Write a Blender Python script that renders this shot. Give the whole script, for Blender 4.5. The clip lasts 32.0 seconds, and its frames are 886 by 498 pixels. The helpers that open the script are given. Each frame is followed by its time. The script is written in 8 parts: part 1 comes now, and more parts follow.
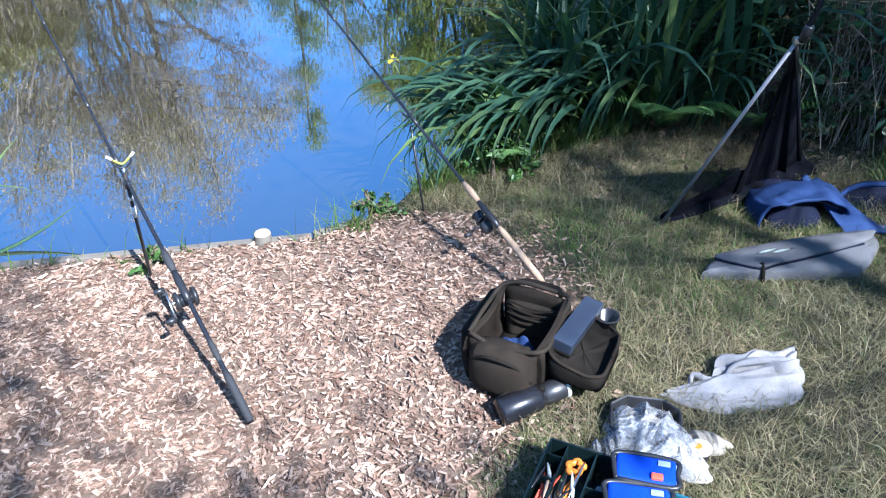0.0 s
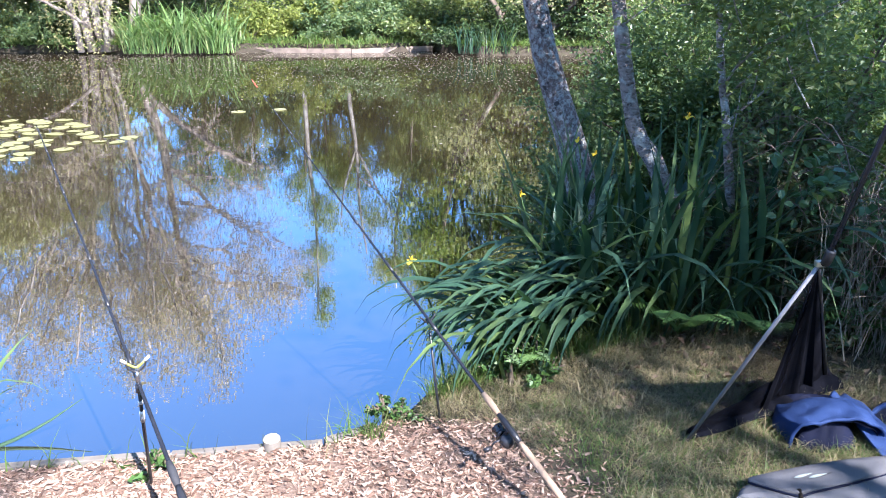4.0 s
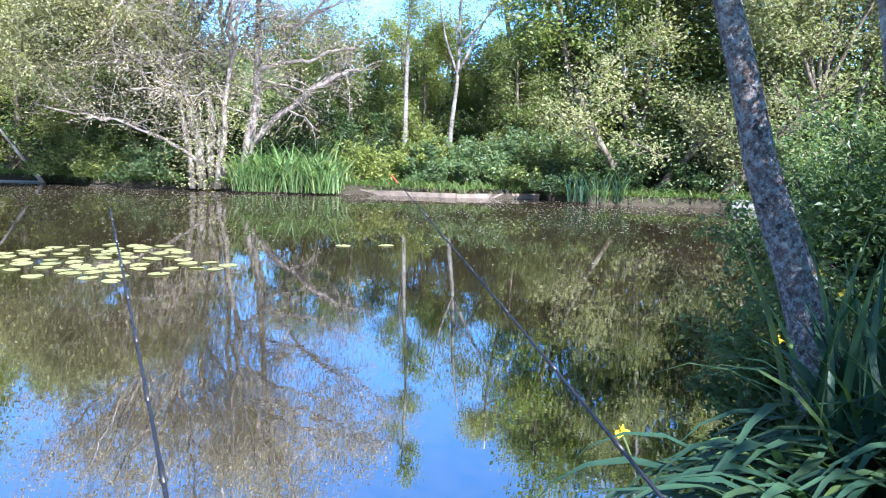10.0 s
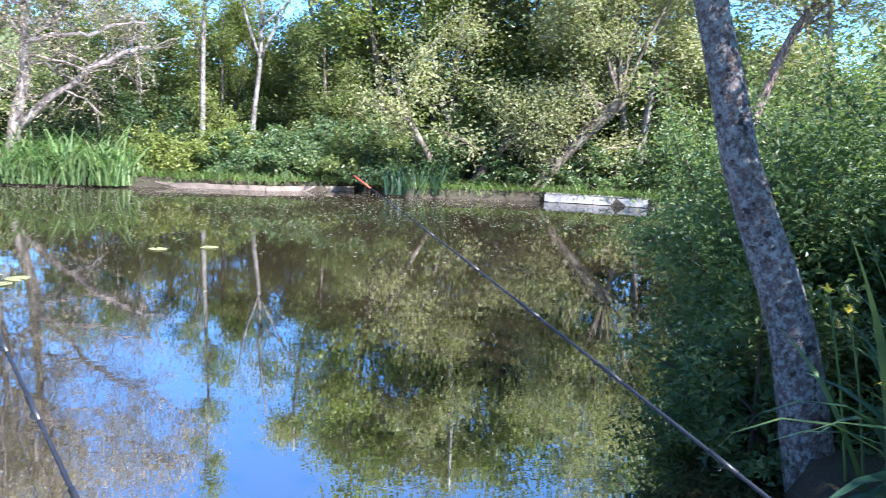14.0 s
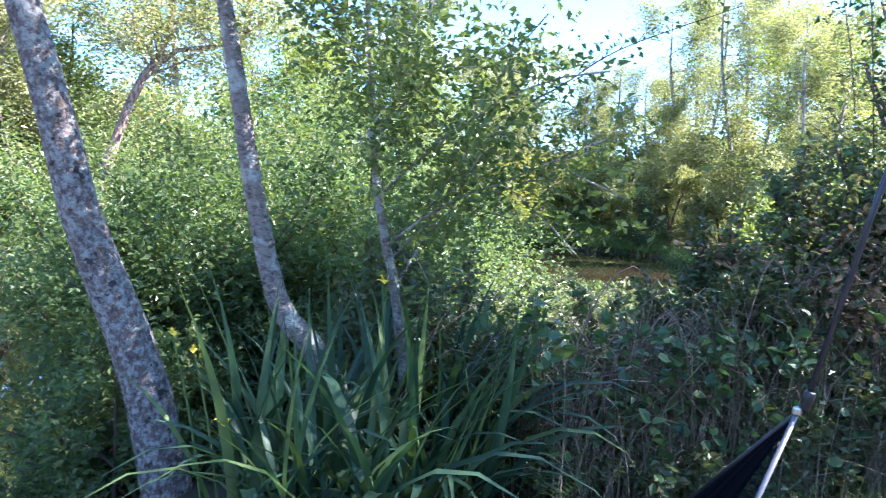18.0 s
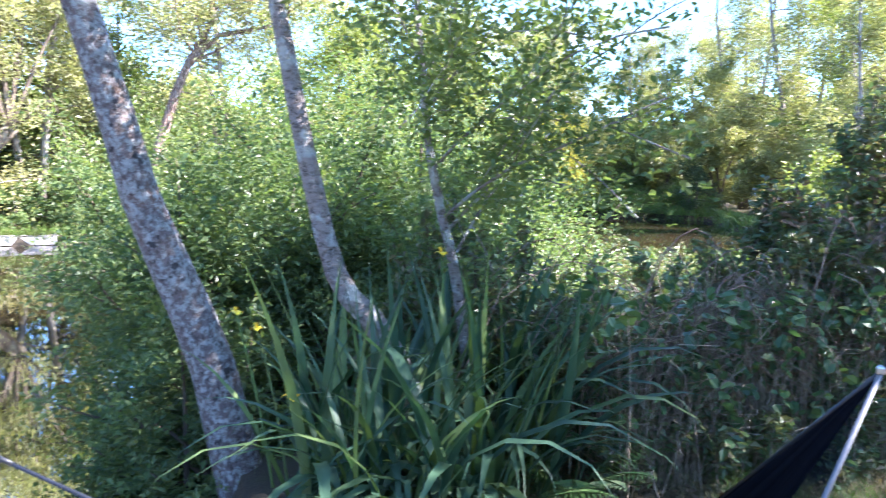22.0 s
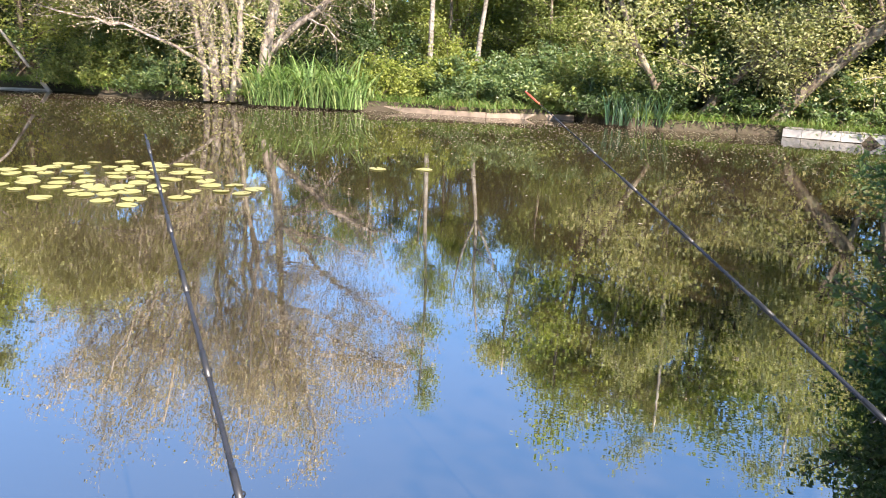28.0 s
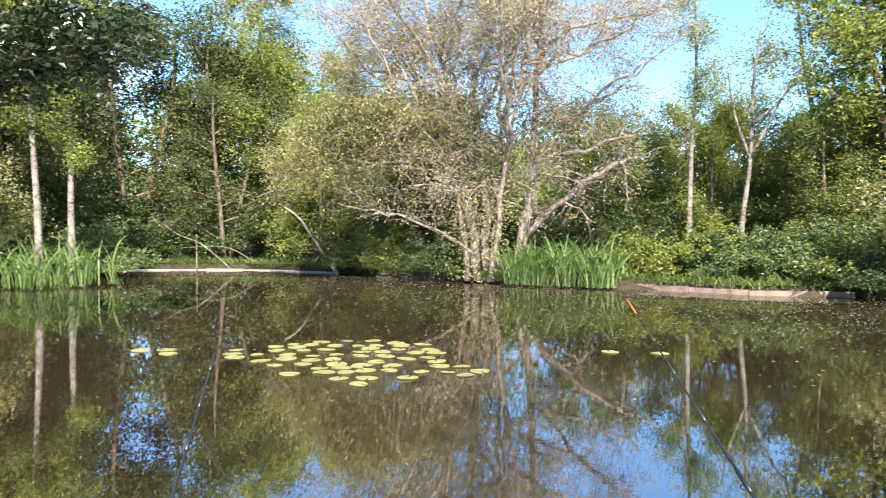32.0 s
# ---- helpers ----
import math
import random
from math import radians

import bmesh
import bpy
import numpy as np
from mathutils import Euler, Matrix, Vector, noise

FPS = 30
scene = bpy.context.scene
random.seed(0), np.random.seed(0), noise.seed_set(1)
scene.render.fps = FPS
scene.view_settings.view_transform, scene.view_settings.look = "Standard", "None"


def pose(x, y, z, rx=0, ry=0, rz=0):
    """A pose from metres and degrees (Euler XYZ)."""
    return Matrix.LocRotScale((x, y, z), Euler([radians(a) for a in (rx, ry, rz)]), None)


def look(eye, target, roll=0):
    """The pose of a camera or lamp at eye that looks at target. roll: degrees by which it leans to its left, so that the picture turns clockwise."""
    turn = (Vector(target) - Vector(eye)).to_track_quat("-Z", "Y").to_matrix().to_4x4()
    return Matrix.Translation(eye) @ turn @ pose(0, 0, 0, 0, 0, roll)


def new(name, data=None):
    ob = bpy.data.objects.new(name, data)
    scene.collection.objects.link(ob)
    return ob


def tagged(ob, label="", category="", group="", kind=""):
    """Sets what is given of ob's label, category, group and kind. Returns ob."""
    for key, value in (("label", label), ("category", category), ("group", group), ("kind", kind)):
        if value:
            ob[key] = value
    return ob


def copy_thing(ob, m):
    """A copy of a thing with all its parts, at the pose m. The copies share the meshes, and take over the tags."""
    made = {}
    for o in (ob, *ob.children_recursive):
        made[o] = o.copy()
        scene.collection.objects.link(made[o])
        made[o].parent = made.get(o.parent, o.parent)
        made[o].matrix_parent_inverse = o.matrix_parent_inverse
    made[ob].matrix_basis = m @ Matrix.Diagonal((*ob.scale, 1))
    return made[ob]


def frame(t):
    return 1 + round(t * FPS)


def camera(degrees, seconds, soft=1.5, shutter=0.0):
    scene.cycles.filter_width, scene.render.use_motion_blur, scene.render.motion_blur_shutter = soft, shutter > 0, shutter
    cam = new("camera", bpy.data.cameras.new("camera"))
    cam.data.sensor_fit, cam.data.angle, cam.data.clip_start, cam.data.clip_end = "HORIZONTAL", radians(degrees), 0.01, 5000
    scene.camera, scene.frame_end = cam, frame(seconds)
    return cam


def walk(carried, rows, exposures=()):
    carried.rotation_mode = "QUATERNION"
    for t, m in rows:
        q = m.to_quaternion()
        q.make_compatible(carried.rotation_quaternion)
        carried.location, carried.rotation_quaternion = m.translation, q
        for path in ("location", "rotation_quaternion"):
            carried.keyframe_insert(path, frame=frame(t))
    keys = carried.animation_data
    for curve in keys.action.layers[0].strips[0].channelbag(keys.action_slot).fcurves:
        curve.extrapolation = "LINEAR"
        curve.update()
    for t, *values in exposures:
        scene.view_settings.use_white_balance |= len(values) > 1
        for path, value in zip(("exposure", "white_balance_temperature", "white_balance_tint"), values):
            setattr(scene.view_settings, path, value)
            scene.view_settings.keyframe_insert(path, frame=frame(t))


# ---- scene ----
# camera
cam = camera(59.95, 32.0, soft=1.0, shutter=0.3)
PATH = [
    (0, (0.004, -0.000, 1.716), (0.004, 4.198, -1.001), -1.64),
    (0.5, (0.004, 0.011, 1.734), (0.001, 4.295, -0.843), -1.24),
    (1, (-0.011, 0.025, 1.755), (0.001, 4.383, -0.697), -0.44),
    (1.5, (-0.015, 0.015, 1.761), (-0.011, 4.512, -0.424), 0.61),
    (2, (-0.020, 0.027, 1.785), (-0.029, 4.656, -0.105), 0.48),
    (2.5, (-0.029, 0.058, 1.795), (-0.034, 4.710, -0.038), 0.08),
    (4.5, (-0.077, 0.102, 1.806), (-0.092, 4.828, 0.173), -0.21),
    (5, (-0.116, 0.111, 1.811), (-0.138, 4.859, 0.244), -0.30),
    (5.5, (-0.108, 0.165, 1.811), (-0.549, 4.935, 0.377), -0.38),
    (6, (-0.107, 0.261, 1.810), (-0.891, 5.006, 0.442), -1.06),
    (6.5, (-0.195, 0.284, 1.787), (-1.019, 5.033, 0.457), -0.96),
    (7, (-0.233, 0.344, 1.748), (-1.093, 5.088, 0.423), -1.00),
    (7.5, (-0.275, 0.540, 1.622), (-1.240, 5.271, 0.323), -0.24),
    (8, (-0.338, 0.636, 1.591), (-1.308, 5.359, 0.267), -0.11),
    (8.5, (-0.415, 0.760, 1.586), (-1.359, 5.488, 0.260), -0.02),
    (9, (-0.436, 0.909, 1.585), (-1.382, 5.682, 0.435), 0.48),
    (9.5, (-0.475, 1.055, 1.516), (-1.367, 5.919, 0.776), 0.73),
    (10, (-0.537, 1.240, 1.396), (-1.112, 6.153, 0.665), 1.20),
    (10.5, (-0.493, 1.376, 1.413), (-1.026, 6.293, 0.676), 0.97),
    (11, (-0.564, 1.498, 1.389), (-0.873, 6.433, 0.652), 1.30),
    (11.5, (-0.713, 1.602, 1.361), (-0.873, 6.544, 0.617), 2.38),
    (12, (-0.819, 1.741, 1.340), (-0.922, 6.680, 0.563), 3.60),
    (12.5, (-0.941, 1.890, 1.352), (-1.052, 6.828, 0.574), 3.47),
    (13, (-1.105, 1.998, 1.345), (-1.046, 6.937, 0.569), 3.02),
    (13.5, (-1.223, 2.057, 1.354), (-0.859, 6.983, 0.581), 2.50),
    (15.5, (-1.364, 2.236, 1.408), (0.891, 6.668, 0.889), 2.95),
    (16, (-1.311, 2.196, 1.408), (1.267, 6.460, 0.988), 3.05),
    (16.5, (-1.291, 2.168, 1.415), (1.702, 6.156, 1.037), 3.62),
    (17, (-1.252, 2.152, 1.403), (2.213, 5.741, 1.068), 3.99),
    (17.5, (-1.227, 2.130, 1.411), (2.590, 5.344, 1.096), 3.92),
    (18, (-1.197, 2.096, 1.413), (2.847, 5.022, 1.122), 3.27),
    (18.5, (-1.167, 2.068, 1.420), (3.089, 4.678, 1.135), 2.58),
    (19, (-1.135, 2.048, 1.422), (3.265, 4.405, 1.138), 1.80),
    (19.5, (-1.101, 2.046, 1.419), (3.380, 4.244, 1.119), 1.39),
    (20, (-1.102, 2.051, 1.416), (3.433, 4.134, 1.107), 1.47),
    (20.5, (-1.102, 2.059, 1.416), (3.442, 4.116, 1.063), 1.41),
    (21, (-1.118, 2.083, 1.413), (3.420, 4.146, 1.021), 1.33),
    (21.5, (-1.157, 2.119, 1.404), (3.156, 4.612, 0.982), 1.10),
    (22, (-1.204, 2.152, 1.394), (2.650, 5.303, 0.926), 0.79),
    (22.5, (-1.244, 2.181, 1.386), (2.157, 5.811, 0.881), 0.92),
    (23, (-1.311, 2.197, 1.383), (1.542, 6.267, 0.844), 0.64),
    (23.5, (-1.334, 2.224, 1.381), (0.715, 6.750, 0.822), 0.04),
    (24, (-1.366, 2.218, 1.365), (-0.141, 7.016, 0.676), -1.01),
    (24.5, (-1.373, 2.231, 1.349), (-0.538, 7.095, 0.546), -0.99),
    (25, (-1.395, 2.216, 1.349), (-0.960, 7.120, 0.473), -0.68),
    (25.5, (-1.379, 2.188, 1.329), (-1.734, 7.085, 0.386), 0.36),
    (26, (-1.387, 2.154, 1.313), (-1.971, 6.989, 0.181), 1.92),
    (26.5, (-1.340, 2.055, 1.307), (-1.779, 6.860, -0.002), 2.49),
    (28.5, (-0.985, 2.121, 1.365), (-1.801, 6.915, 0.199), 2.58),
    (29, (-0.878, 2.115, 1.406), (-2.143, 6.869, 0.509), 2.00),
    (29.5, (-0.889, 2.150, 1.431), (-2.052, 6.961, 0.721), -0.64),
    (30, (-0.747, 2.104, 1.441), (-2.044, 6.899, 0.864), 0.43),
    (30.5, (-0.698, 2.120, 1.457), (-2.229, 6.855, 0.969), 0.70),
    (31, (-0.726, 2.178, 1.466), (-2.403, 6.880, 1.184), 0.49),
    (31.5, (-0.694, 2.249, 1.463), (-2.652, 6.846, 1.264), 0.54),
    (32, (-0.588, 2.321, 1.454), (-2.913, 6.744, 1.275), 0.26),
]
EXPO = [(0, 1.98, 5250, 13), (2, 2.42, 5600, 17), (5, 2.47, 5700, 22), (8, 2.45, 5650, 22), (10, 2.25, 5450, 17), (12, 2.5, 5600, 21), (13, 2.3, 5500, 19), (15.5, 2.4, 5600, 21), (16.5, 2.72, 5700, 22), (18.5, 3.15, 5800, 24), (20, 3.45, 5900, 25), (22, 3.3, 5950, 25), (23.5, 3.0, 6200, 23), (26, 2.5, 7000, 20), (29, 2.2, 7200, 18), (32, 1.97, 6900, 15)]
walk(cam, [(t, look(e, g, r)) for t, e, g, r in PATH], EXPO)

# world and sun
SUN_AZ, SUN_EL = radians(143.6), radians(45.5)
world = bpy.data.worlds.new("world")
scene.world = world
world.use_nodes = True
wn = world.node_tree
sky = wn.nodes.new("ShaderNodeTexSky")
sky.sky_type = 'NISHITA'
sky.sun_disc = False
sky.sun_elevation = SUN_EL
sky.sun_rotation = SUN_AZ
sky.air_density = 0.45
sky.dust_density = 0.5
sky.ozone_density = 0.5
bg = wn.nodes["Background"]
bg.inputs[1].default_value = 0.15
# a few thin white clouds, denser towards the horizon
sky_at = wn.nodes.new("ShaderNodeTexCoord")
sky_xyz = wn.nodes.new("ShaderNodeSeparateXYZ")
wn.links.new(sky_at.outputs["Generated"], sky_xyz.inputs[0])
sky_h = wn.nodes.new("ShaderNodeMath")
sky_h.operation = 'ADD'
wn.links.new(sky_xyz.outputs[2], sky_h.inputs[0])
sky_h.inputs[1].default_value = 0.12
sky_flat = wn.nodes.new("ShaderNodeCombineXYZ")
for k in range(2):
    q = wn.nodes.new("ShaderNodeMath")
    q.operation = 'DIVIDE'
    wn.links.new(sky_xyz.outputs[k], q.inputs[0])
    wn.links.new(sky_h.outputs[0], q.inputs[1])
    wn.links.new(q.outputs[0], sky_flat.inputs[k])
cloud = wn.nodes.new("ShaderNodeTexNoise")
cloud.inputs["Scale"].default_value = 0.8
cloud.inputs["Detail"].default_value = 7.0
cloud.inputs["Roughness"].default_value = 0.58
wn.links.new(sky_flat.outputs[0], cloud.inputs["Vector"])
veil = wn.nodes.new("ShaderNodeMapRange")
veil.inputs["From Min"].default_value = 0.56
veil.inputs["From Max"].default_value = 0.74
veil.inputs["To Max"].default_value = 0.75
wn.links.new(cloud.outputs[0], veil.inputs["Value"])
clouded = wn.nodes.new("ShaderNodeMixRGB")
clouded.inputs[2].default_value = (3.6, 3.7, 3.9, 1.0)
wn.links.new(veil.outputs[0], clouded.inputs[0])
deep = wn.nodes.new("ShaderNodeMixRGB")
deep.blend_type = 'MULTIPLY'
deep.inputs[0].default_value = 1.0
deep.inputs[2].default_value = (0.64, 0.96, 1.06, 1.0)
wn.links.new(sky.outputs[0], deep.inputs[1])
wn.links.new(deep.outputs[0], clouded.inputs[1])
wn.links.new(clouded.outputs[0], bg.inputs[0])
sun_l = bpy.data.lights.new("sun", 'SUN')
sun_l.energy = 5.0
sun_l.angle = radians(0.55)
sun_l.color = (1.0, 0.95, 0.86)
sun_dir = Vector((math.sin(SUN_AZ) * math.cos(SUN_EL), math.cos(SUN_AZ) * math.cos(SUN_EL), math.sin(SUN_EL)))
new("sun", sun_l).matrix_world = look(sun_dir * 50, (0, 0, 0))

# ---- tools ----
rng = np.random.default_rng(7)
WATER = -0.25


def mat(name, build):
    m = bpy.data.materials.new(name)
    m.use_nodes = True
    nt = m.node_tree
    nt.nodes.clear()
    out = nt.nodes.new("ShaderNodeOutputMaterial")
    nt.links.new(build(nt), out.inputs[0])
    return m


def nd(nt, kind, **inp):
    n = nt.nodes.new(kind)
    for k, v in inp.items():
        key = int(k[1:]) if k[0] == 'i' and k[1:].isdigit() else k.replace('_', ' ')
        if isinstance(v, bpy.types.NodeSocket):
            nt.links.new(v, n.inputs[key])
        else:
            n.inputs[key].default_value = v
    return n


def rgba(c):
    return (c[0], c[1], c[2], 1.0)


def ramp(nt, fac, stops):
    n = nt.nodes.new("ShaderNodeValToRGB")
    nt.links.new(fac, n.inputs[0])
    el = n.color_ramp.elements
    while len(el) < len(stops):
        el.new(0.5)
    for e, (p, c) in zip(el, stops):
        e.position = p
        e.color = rgba(c) if not isinstance(c, (int, float)) else (c, c, c, 1)
    return n.outputs[0]


def coords(nt, scale=(1, 1, 1)):
    tc = nt.nodes.new("ShaderNodeTexCoord")
    mp = nd(nt, "ShaderNodeMapping", Vector=tc.outputs["Object"])
    mp.inputs["Scale"].default_value = scale
    return mp.outputs[0]


def noise_tex(nt, scale, detail=4.0, rough=0.55, vec=None, stretch=(1, 1, 1)):
    return nd(nt, "ShaderNodeTexNoise", Vector=vec or coords(nt, stretch), Scale=scale, Detail=detail, Roughness=rough).outputs[0]


def mixc(nt, fac, a, b, mode='MIX'):
    n = nt.nodes.new("ShaderNodeMixRGB")
    n.blend_type = mode
    for i, v in ((0, fac), (1, a), (2, b)):
        if isinstance(v, bpy.types.NodeSocket):
            nt.links.new(v, n.inputs[i])
        elif i == 0:
            n.inputs[0].default_value = v
        else:
            n.inputs[i].default_value = rgba(v)
    return n.outputs[0]


def bump(nt, height, strength=0.4, dist=0.01):
    return nd(nt, "ShaderNodeBump", Height=height, Strength=strength, Distance=dist).outputs[0]


def shader(nt, color, rough=0.7, metal=0.0, normal=None, spec=0.5, **more):
    n = nd(nt, "ShaderNodeBsdfPrincipled", Roughness=rough, Metallic=metal)
    n.inputs["Specular IOR Level"].default_value = spec
    if isinstance(color, bpy.types.NodeSocket):
        nt.links.new(color, n.inputs["Base Color"])
    else:
        n.inputs["Base Color"].default_value = rgba(color)
    if normal is not None:
        nt.links.new(normal, n.inputs["Normal"])
    for k, v in more.items():
        n.inputs[k.replace('_', ' ')].default_value = v
    return n.outputs[0]


def plain(name, c, rough=0.6, metal=0.0, vary=0.15, scale=30, spec=0.5, relief=0.2, dist=0.002, **more):
    """A surface of one colour with fine grain and larger stains."""
    def b(nt):
        f = noise_tex(nt, scale)
        g = noise_tex(nt, scale * 0.12, 3)
        lo = tuple(x * (1 - vary) for x in c)
        hi = tuple(min(1, x * (1 + vary)) for x in c)
        col = ramp(nt, f, [(0.3, lo), (0.7, hi)])
        col = mixc(nt, 0.5, col, ramp(nt, g, [(0.3, lo), (0.7, hi)]))
        return shader(nt, col, rough, metal, bump(nt, f, relief, dist), spec, **more)
    return mat(name, b)


def leafmat(name, cols, trans=0.35, rough=0.5, patch=0.6, spec=0.4):
    """Leaves: a colour for each leaf, slow change over the plant, light through the blade."""
    def b(nt):
        geo = nt.nodes.new("ShaderNodeNewGeometry")
        r = geo.outputs["Random Per Island"]
        n = len(cols)
        c = ramp(nt, r, [(i / max(1, n - 1), (k[0] * 1.08, k[1], k[2])) for i, k in enumerate(cols)])
        g = noise_tex(nt, patch, 3)
        c = mixc(nt, 1.0, c, ramp(nt, g, [(0.25, (0.62, 0.68, 0.6)), (0.75, (1.25, 1.2, 1.05))]), 'MULTIPLY')
        s = shader(nt, c, rough, 0, None, spec)
        tr = nd(nt, "ShaderNodeBsdfTranslucent", Color=mixc(nt, 1.0, c, (1.25, 1.35, 0.7), 'MULTIPLY'))
        return nd(nt, "ShaderNodeMixShader", i0=trans, i1=s, i2=tr.outputs[0]).outputs[0]
    return mat(name, b)


def bladewmat(name, cols, trans=0.25, rough=0.38):
    """Strap leaves: one tint for each, fine veins along the blade."""
    def b(nt):
        oi = nt.nodes.new("ShaderNodeObjectInfo")
        geo = nt.nodes.new("ShaderNodeNewGeometry")
        add = nd(nt, "ShaderNodeMath", i0=oi.outputs["Random"], i1=geo.outputs["Random Per Island"])
        fr = nd(nt, "ShaderNodeMath", i0=add.outputs[0])
        fr.operation = 'FRACT'
        n = len(cols)
        c = ramp(nt, fr.outputs[0], [(i / max(1, n - 1), k) for i, k in enumerate(cols)])
        g = noise_tex(nt, 9, 4)
        c = mixc(nt, 1.0, c, ramp(nt, g, [(0.3, (0.8, 0.82, 0.75)), (0.7, (1.15, 1.12, 1.0))]), 'MULTIPLY')
        s = shader(nt, c, rough, 0, None, 0.2)
        tr = nd(nt, "ShaderNodeBsdfTranslucent", Color=mixc(nt, 1.0, c, (1.2, 1.4, 0.6), 'MULTIPLY'))
        return nd(nt, "ShaderNodeMixShader", i0=trans, i1=s, i2=tr.outputs[0]).outputs[0]
    return mat(name, b)


def bark(name, base, dark, pale, scale=14, stretch=(1, 1, 0.35), pale_at=0.56):
    def b(nt):
        v = coords(nt, stretch)
        f = noise_tex(nt, scale, 6, 0.65, v)
        g = noise_tex(nt, scale * 0.35, 4, 0.6, coords(nt))
        c = ramp(nt, f, [(0.32, dark), (0.5, base), (0.72, tuple(min(1, x * 1.25) for x in base))])
        c = mixc(nt, ramp(nt, g, [(pale_at - 0.04, 0.0), (pale_at + 0.05, 1.0)]), c, pale)
        h = ramp(nt, f, [(0.3, 0.0), (0.7, 1.0)])
        return shader(nt, c, 0.85, 0, bump(nt, h, 0.8, 0.02), 0.2)
    return mat(name, b)


def np_mesh(name, verts, faces, smooth=False):
    """A mesh from arrays: faces (n, 3) or (n, 4)."""
    me = bpy.data.meshes.new(name)
    verts = np.ascontiguousarray(verts, dtype=np.float32)
    faces = np.ascontiguousarray(faces, dtype=np.int32)
    n, k = faces.shape
    me.vertices.add(len(verts))
    me.vertices.foreach_set("co", verts.ravel())
    me.loops.add(n * k)
    me.loops.foreach_set("vertex_index", faces.ravel())
    me.polygons.add(n)
    me.polygons.foreach_set("loop_start", np.arange(n, dtype=np.int32) * k)
    me.polygons.foreach_set("use_smooth", np.full(n, smooth))
    me.update(calc_edges=True)
    return me


def join_np(pieces):
    vs, fs, o = [], [], 0
    for v, f in pieces:
        vs.append(v)
        fs.append(f + o)
        o += len(v)
    return np.concatenate(vs), np.concatenate(fs)


def np_part(name, verts, faces, material, parent=None, label="", smooth=False):
    me = np_mesh(name, verts, faces, smooth)
    me.materials.append(material)
    ob = new(name, me)
    ob.parent = parent
    if label:
        tagged(ob, label)
    return ob


def part(name, bm, material, parent=None, label="", smooth=False):
    """Links a bmesh as one mesh object under a thing or a part."""
    bmesh.ops.recalc_face_normals(bm, faces=bm.faces[:])
    me = bpy.data.meshes.new(name)
    bm.to_mesh(me)
    bm.free()
    for p in me.polygons:
        p.use_smooth = smooth
    me.materials.append(material)
    ob = new(name, me)
    ob.parent = parent
    if label:
        tagged(ob, label)
    return ob


def empty(name, at=(0, 0, 0), label="", category="", group="", kind="", rz=0.0):
    ob = new(name)
    ob.matrix_world = pose(*at, 0, 0, rz)
    ob.empty_display_size = 0.1
    return tagged(ob, label, category, group, kind)


def tube_np(pts, radii, sides=7):
    """A round limb along points, tapered by radii, closed at both ends."""
    p = np.asarray(pts, float)
    n = len(p)
    r = np.broadcast_to(np.asarray(radii, float), (n,))
    t = np.gradient(p, axis=0)
    t /= np.linalg.norm(t, axis=1)[:, None] + 1e-9
    up = np.tile(np.array([0.0, 0, 1]), (n, 1))
    up[np.abs(t[:, 2]) > 0.9] = (1, 0, 0)
    if np.abs(t[:, 2]).mean() > 0.6:
        up[:] = (1, 0, 0)
    else:
        up[:] = (0, 0, 1)
    a = np.cross(t, up)
    a /= np.linalg.norm(a, axis=1)[:, None] + 1e-9
    b = np.cross(t, a)
    ang = np.linspace(0, 2 * np.pi, sides, endpoint=False)
    v = p[:, None] + r[:, None, None] * (a[:, None] * np.cos(ang)[None, :, None] + b[:, None] * np.sin(ang)[None, :, None])
    i = np.arange(n - 1)[:, None] * sides
    j = np.arange(sides)[None]
    k = (j + 1) % sides
    f = np.stack([i + j, i + k, i + sides + k, i + sides + j], -1).reshape(-1, 4)
    v = v.reshape(-1, 3)
    c0, c1 = len(v), len(v) + 1
    v = np.concatenate([v, p[:1], p[-1:]])
    jj = np.arange(0, sides - 1, 2)
    e = (n - 1) * sides
    caps = [[c0, (q + 2) % sides, (q + 1) % sides, q] for q in jj] + [[c1, e + q, e + (q + 1) % sides, e + (q + 2) % sides] for q in jj]
    return v, np.concatenate([f, np.array(caps)])


def spline(pts, n):
    """Catmull-Rom through the points."""
    p = np.asarray(pts, float)
    p = np.concatenate([2 * p[:1] - p[1:2], p, 2 * p[-1:] - p[-2:-1]])
    out = []
    m = len(p) - 3
    for u in np.linspace(0, m - 1e-6, n):
        i = int(u)
        t = u - i
        a, b, c, d = p[i:i + 4]
        out.append(0.5 * (2 * b + (c - a) * t + (2 * a - 5 * b + 4 * c - d) * t * t + (3 * b - a - 3 * c + d) * t ** 3))
    return np.array(out)


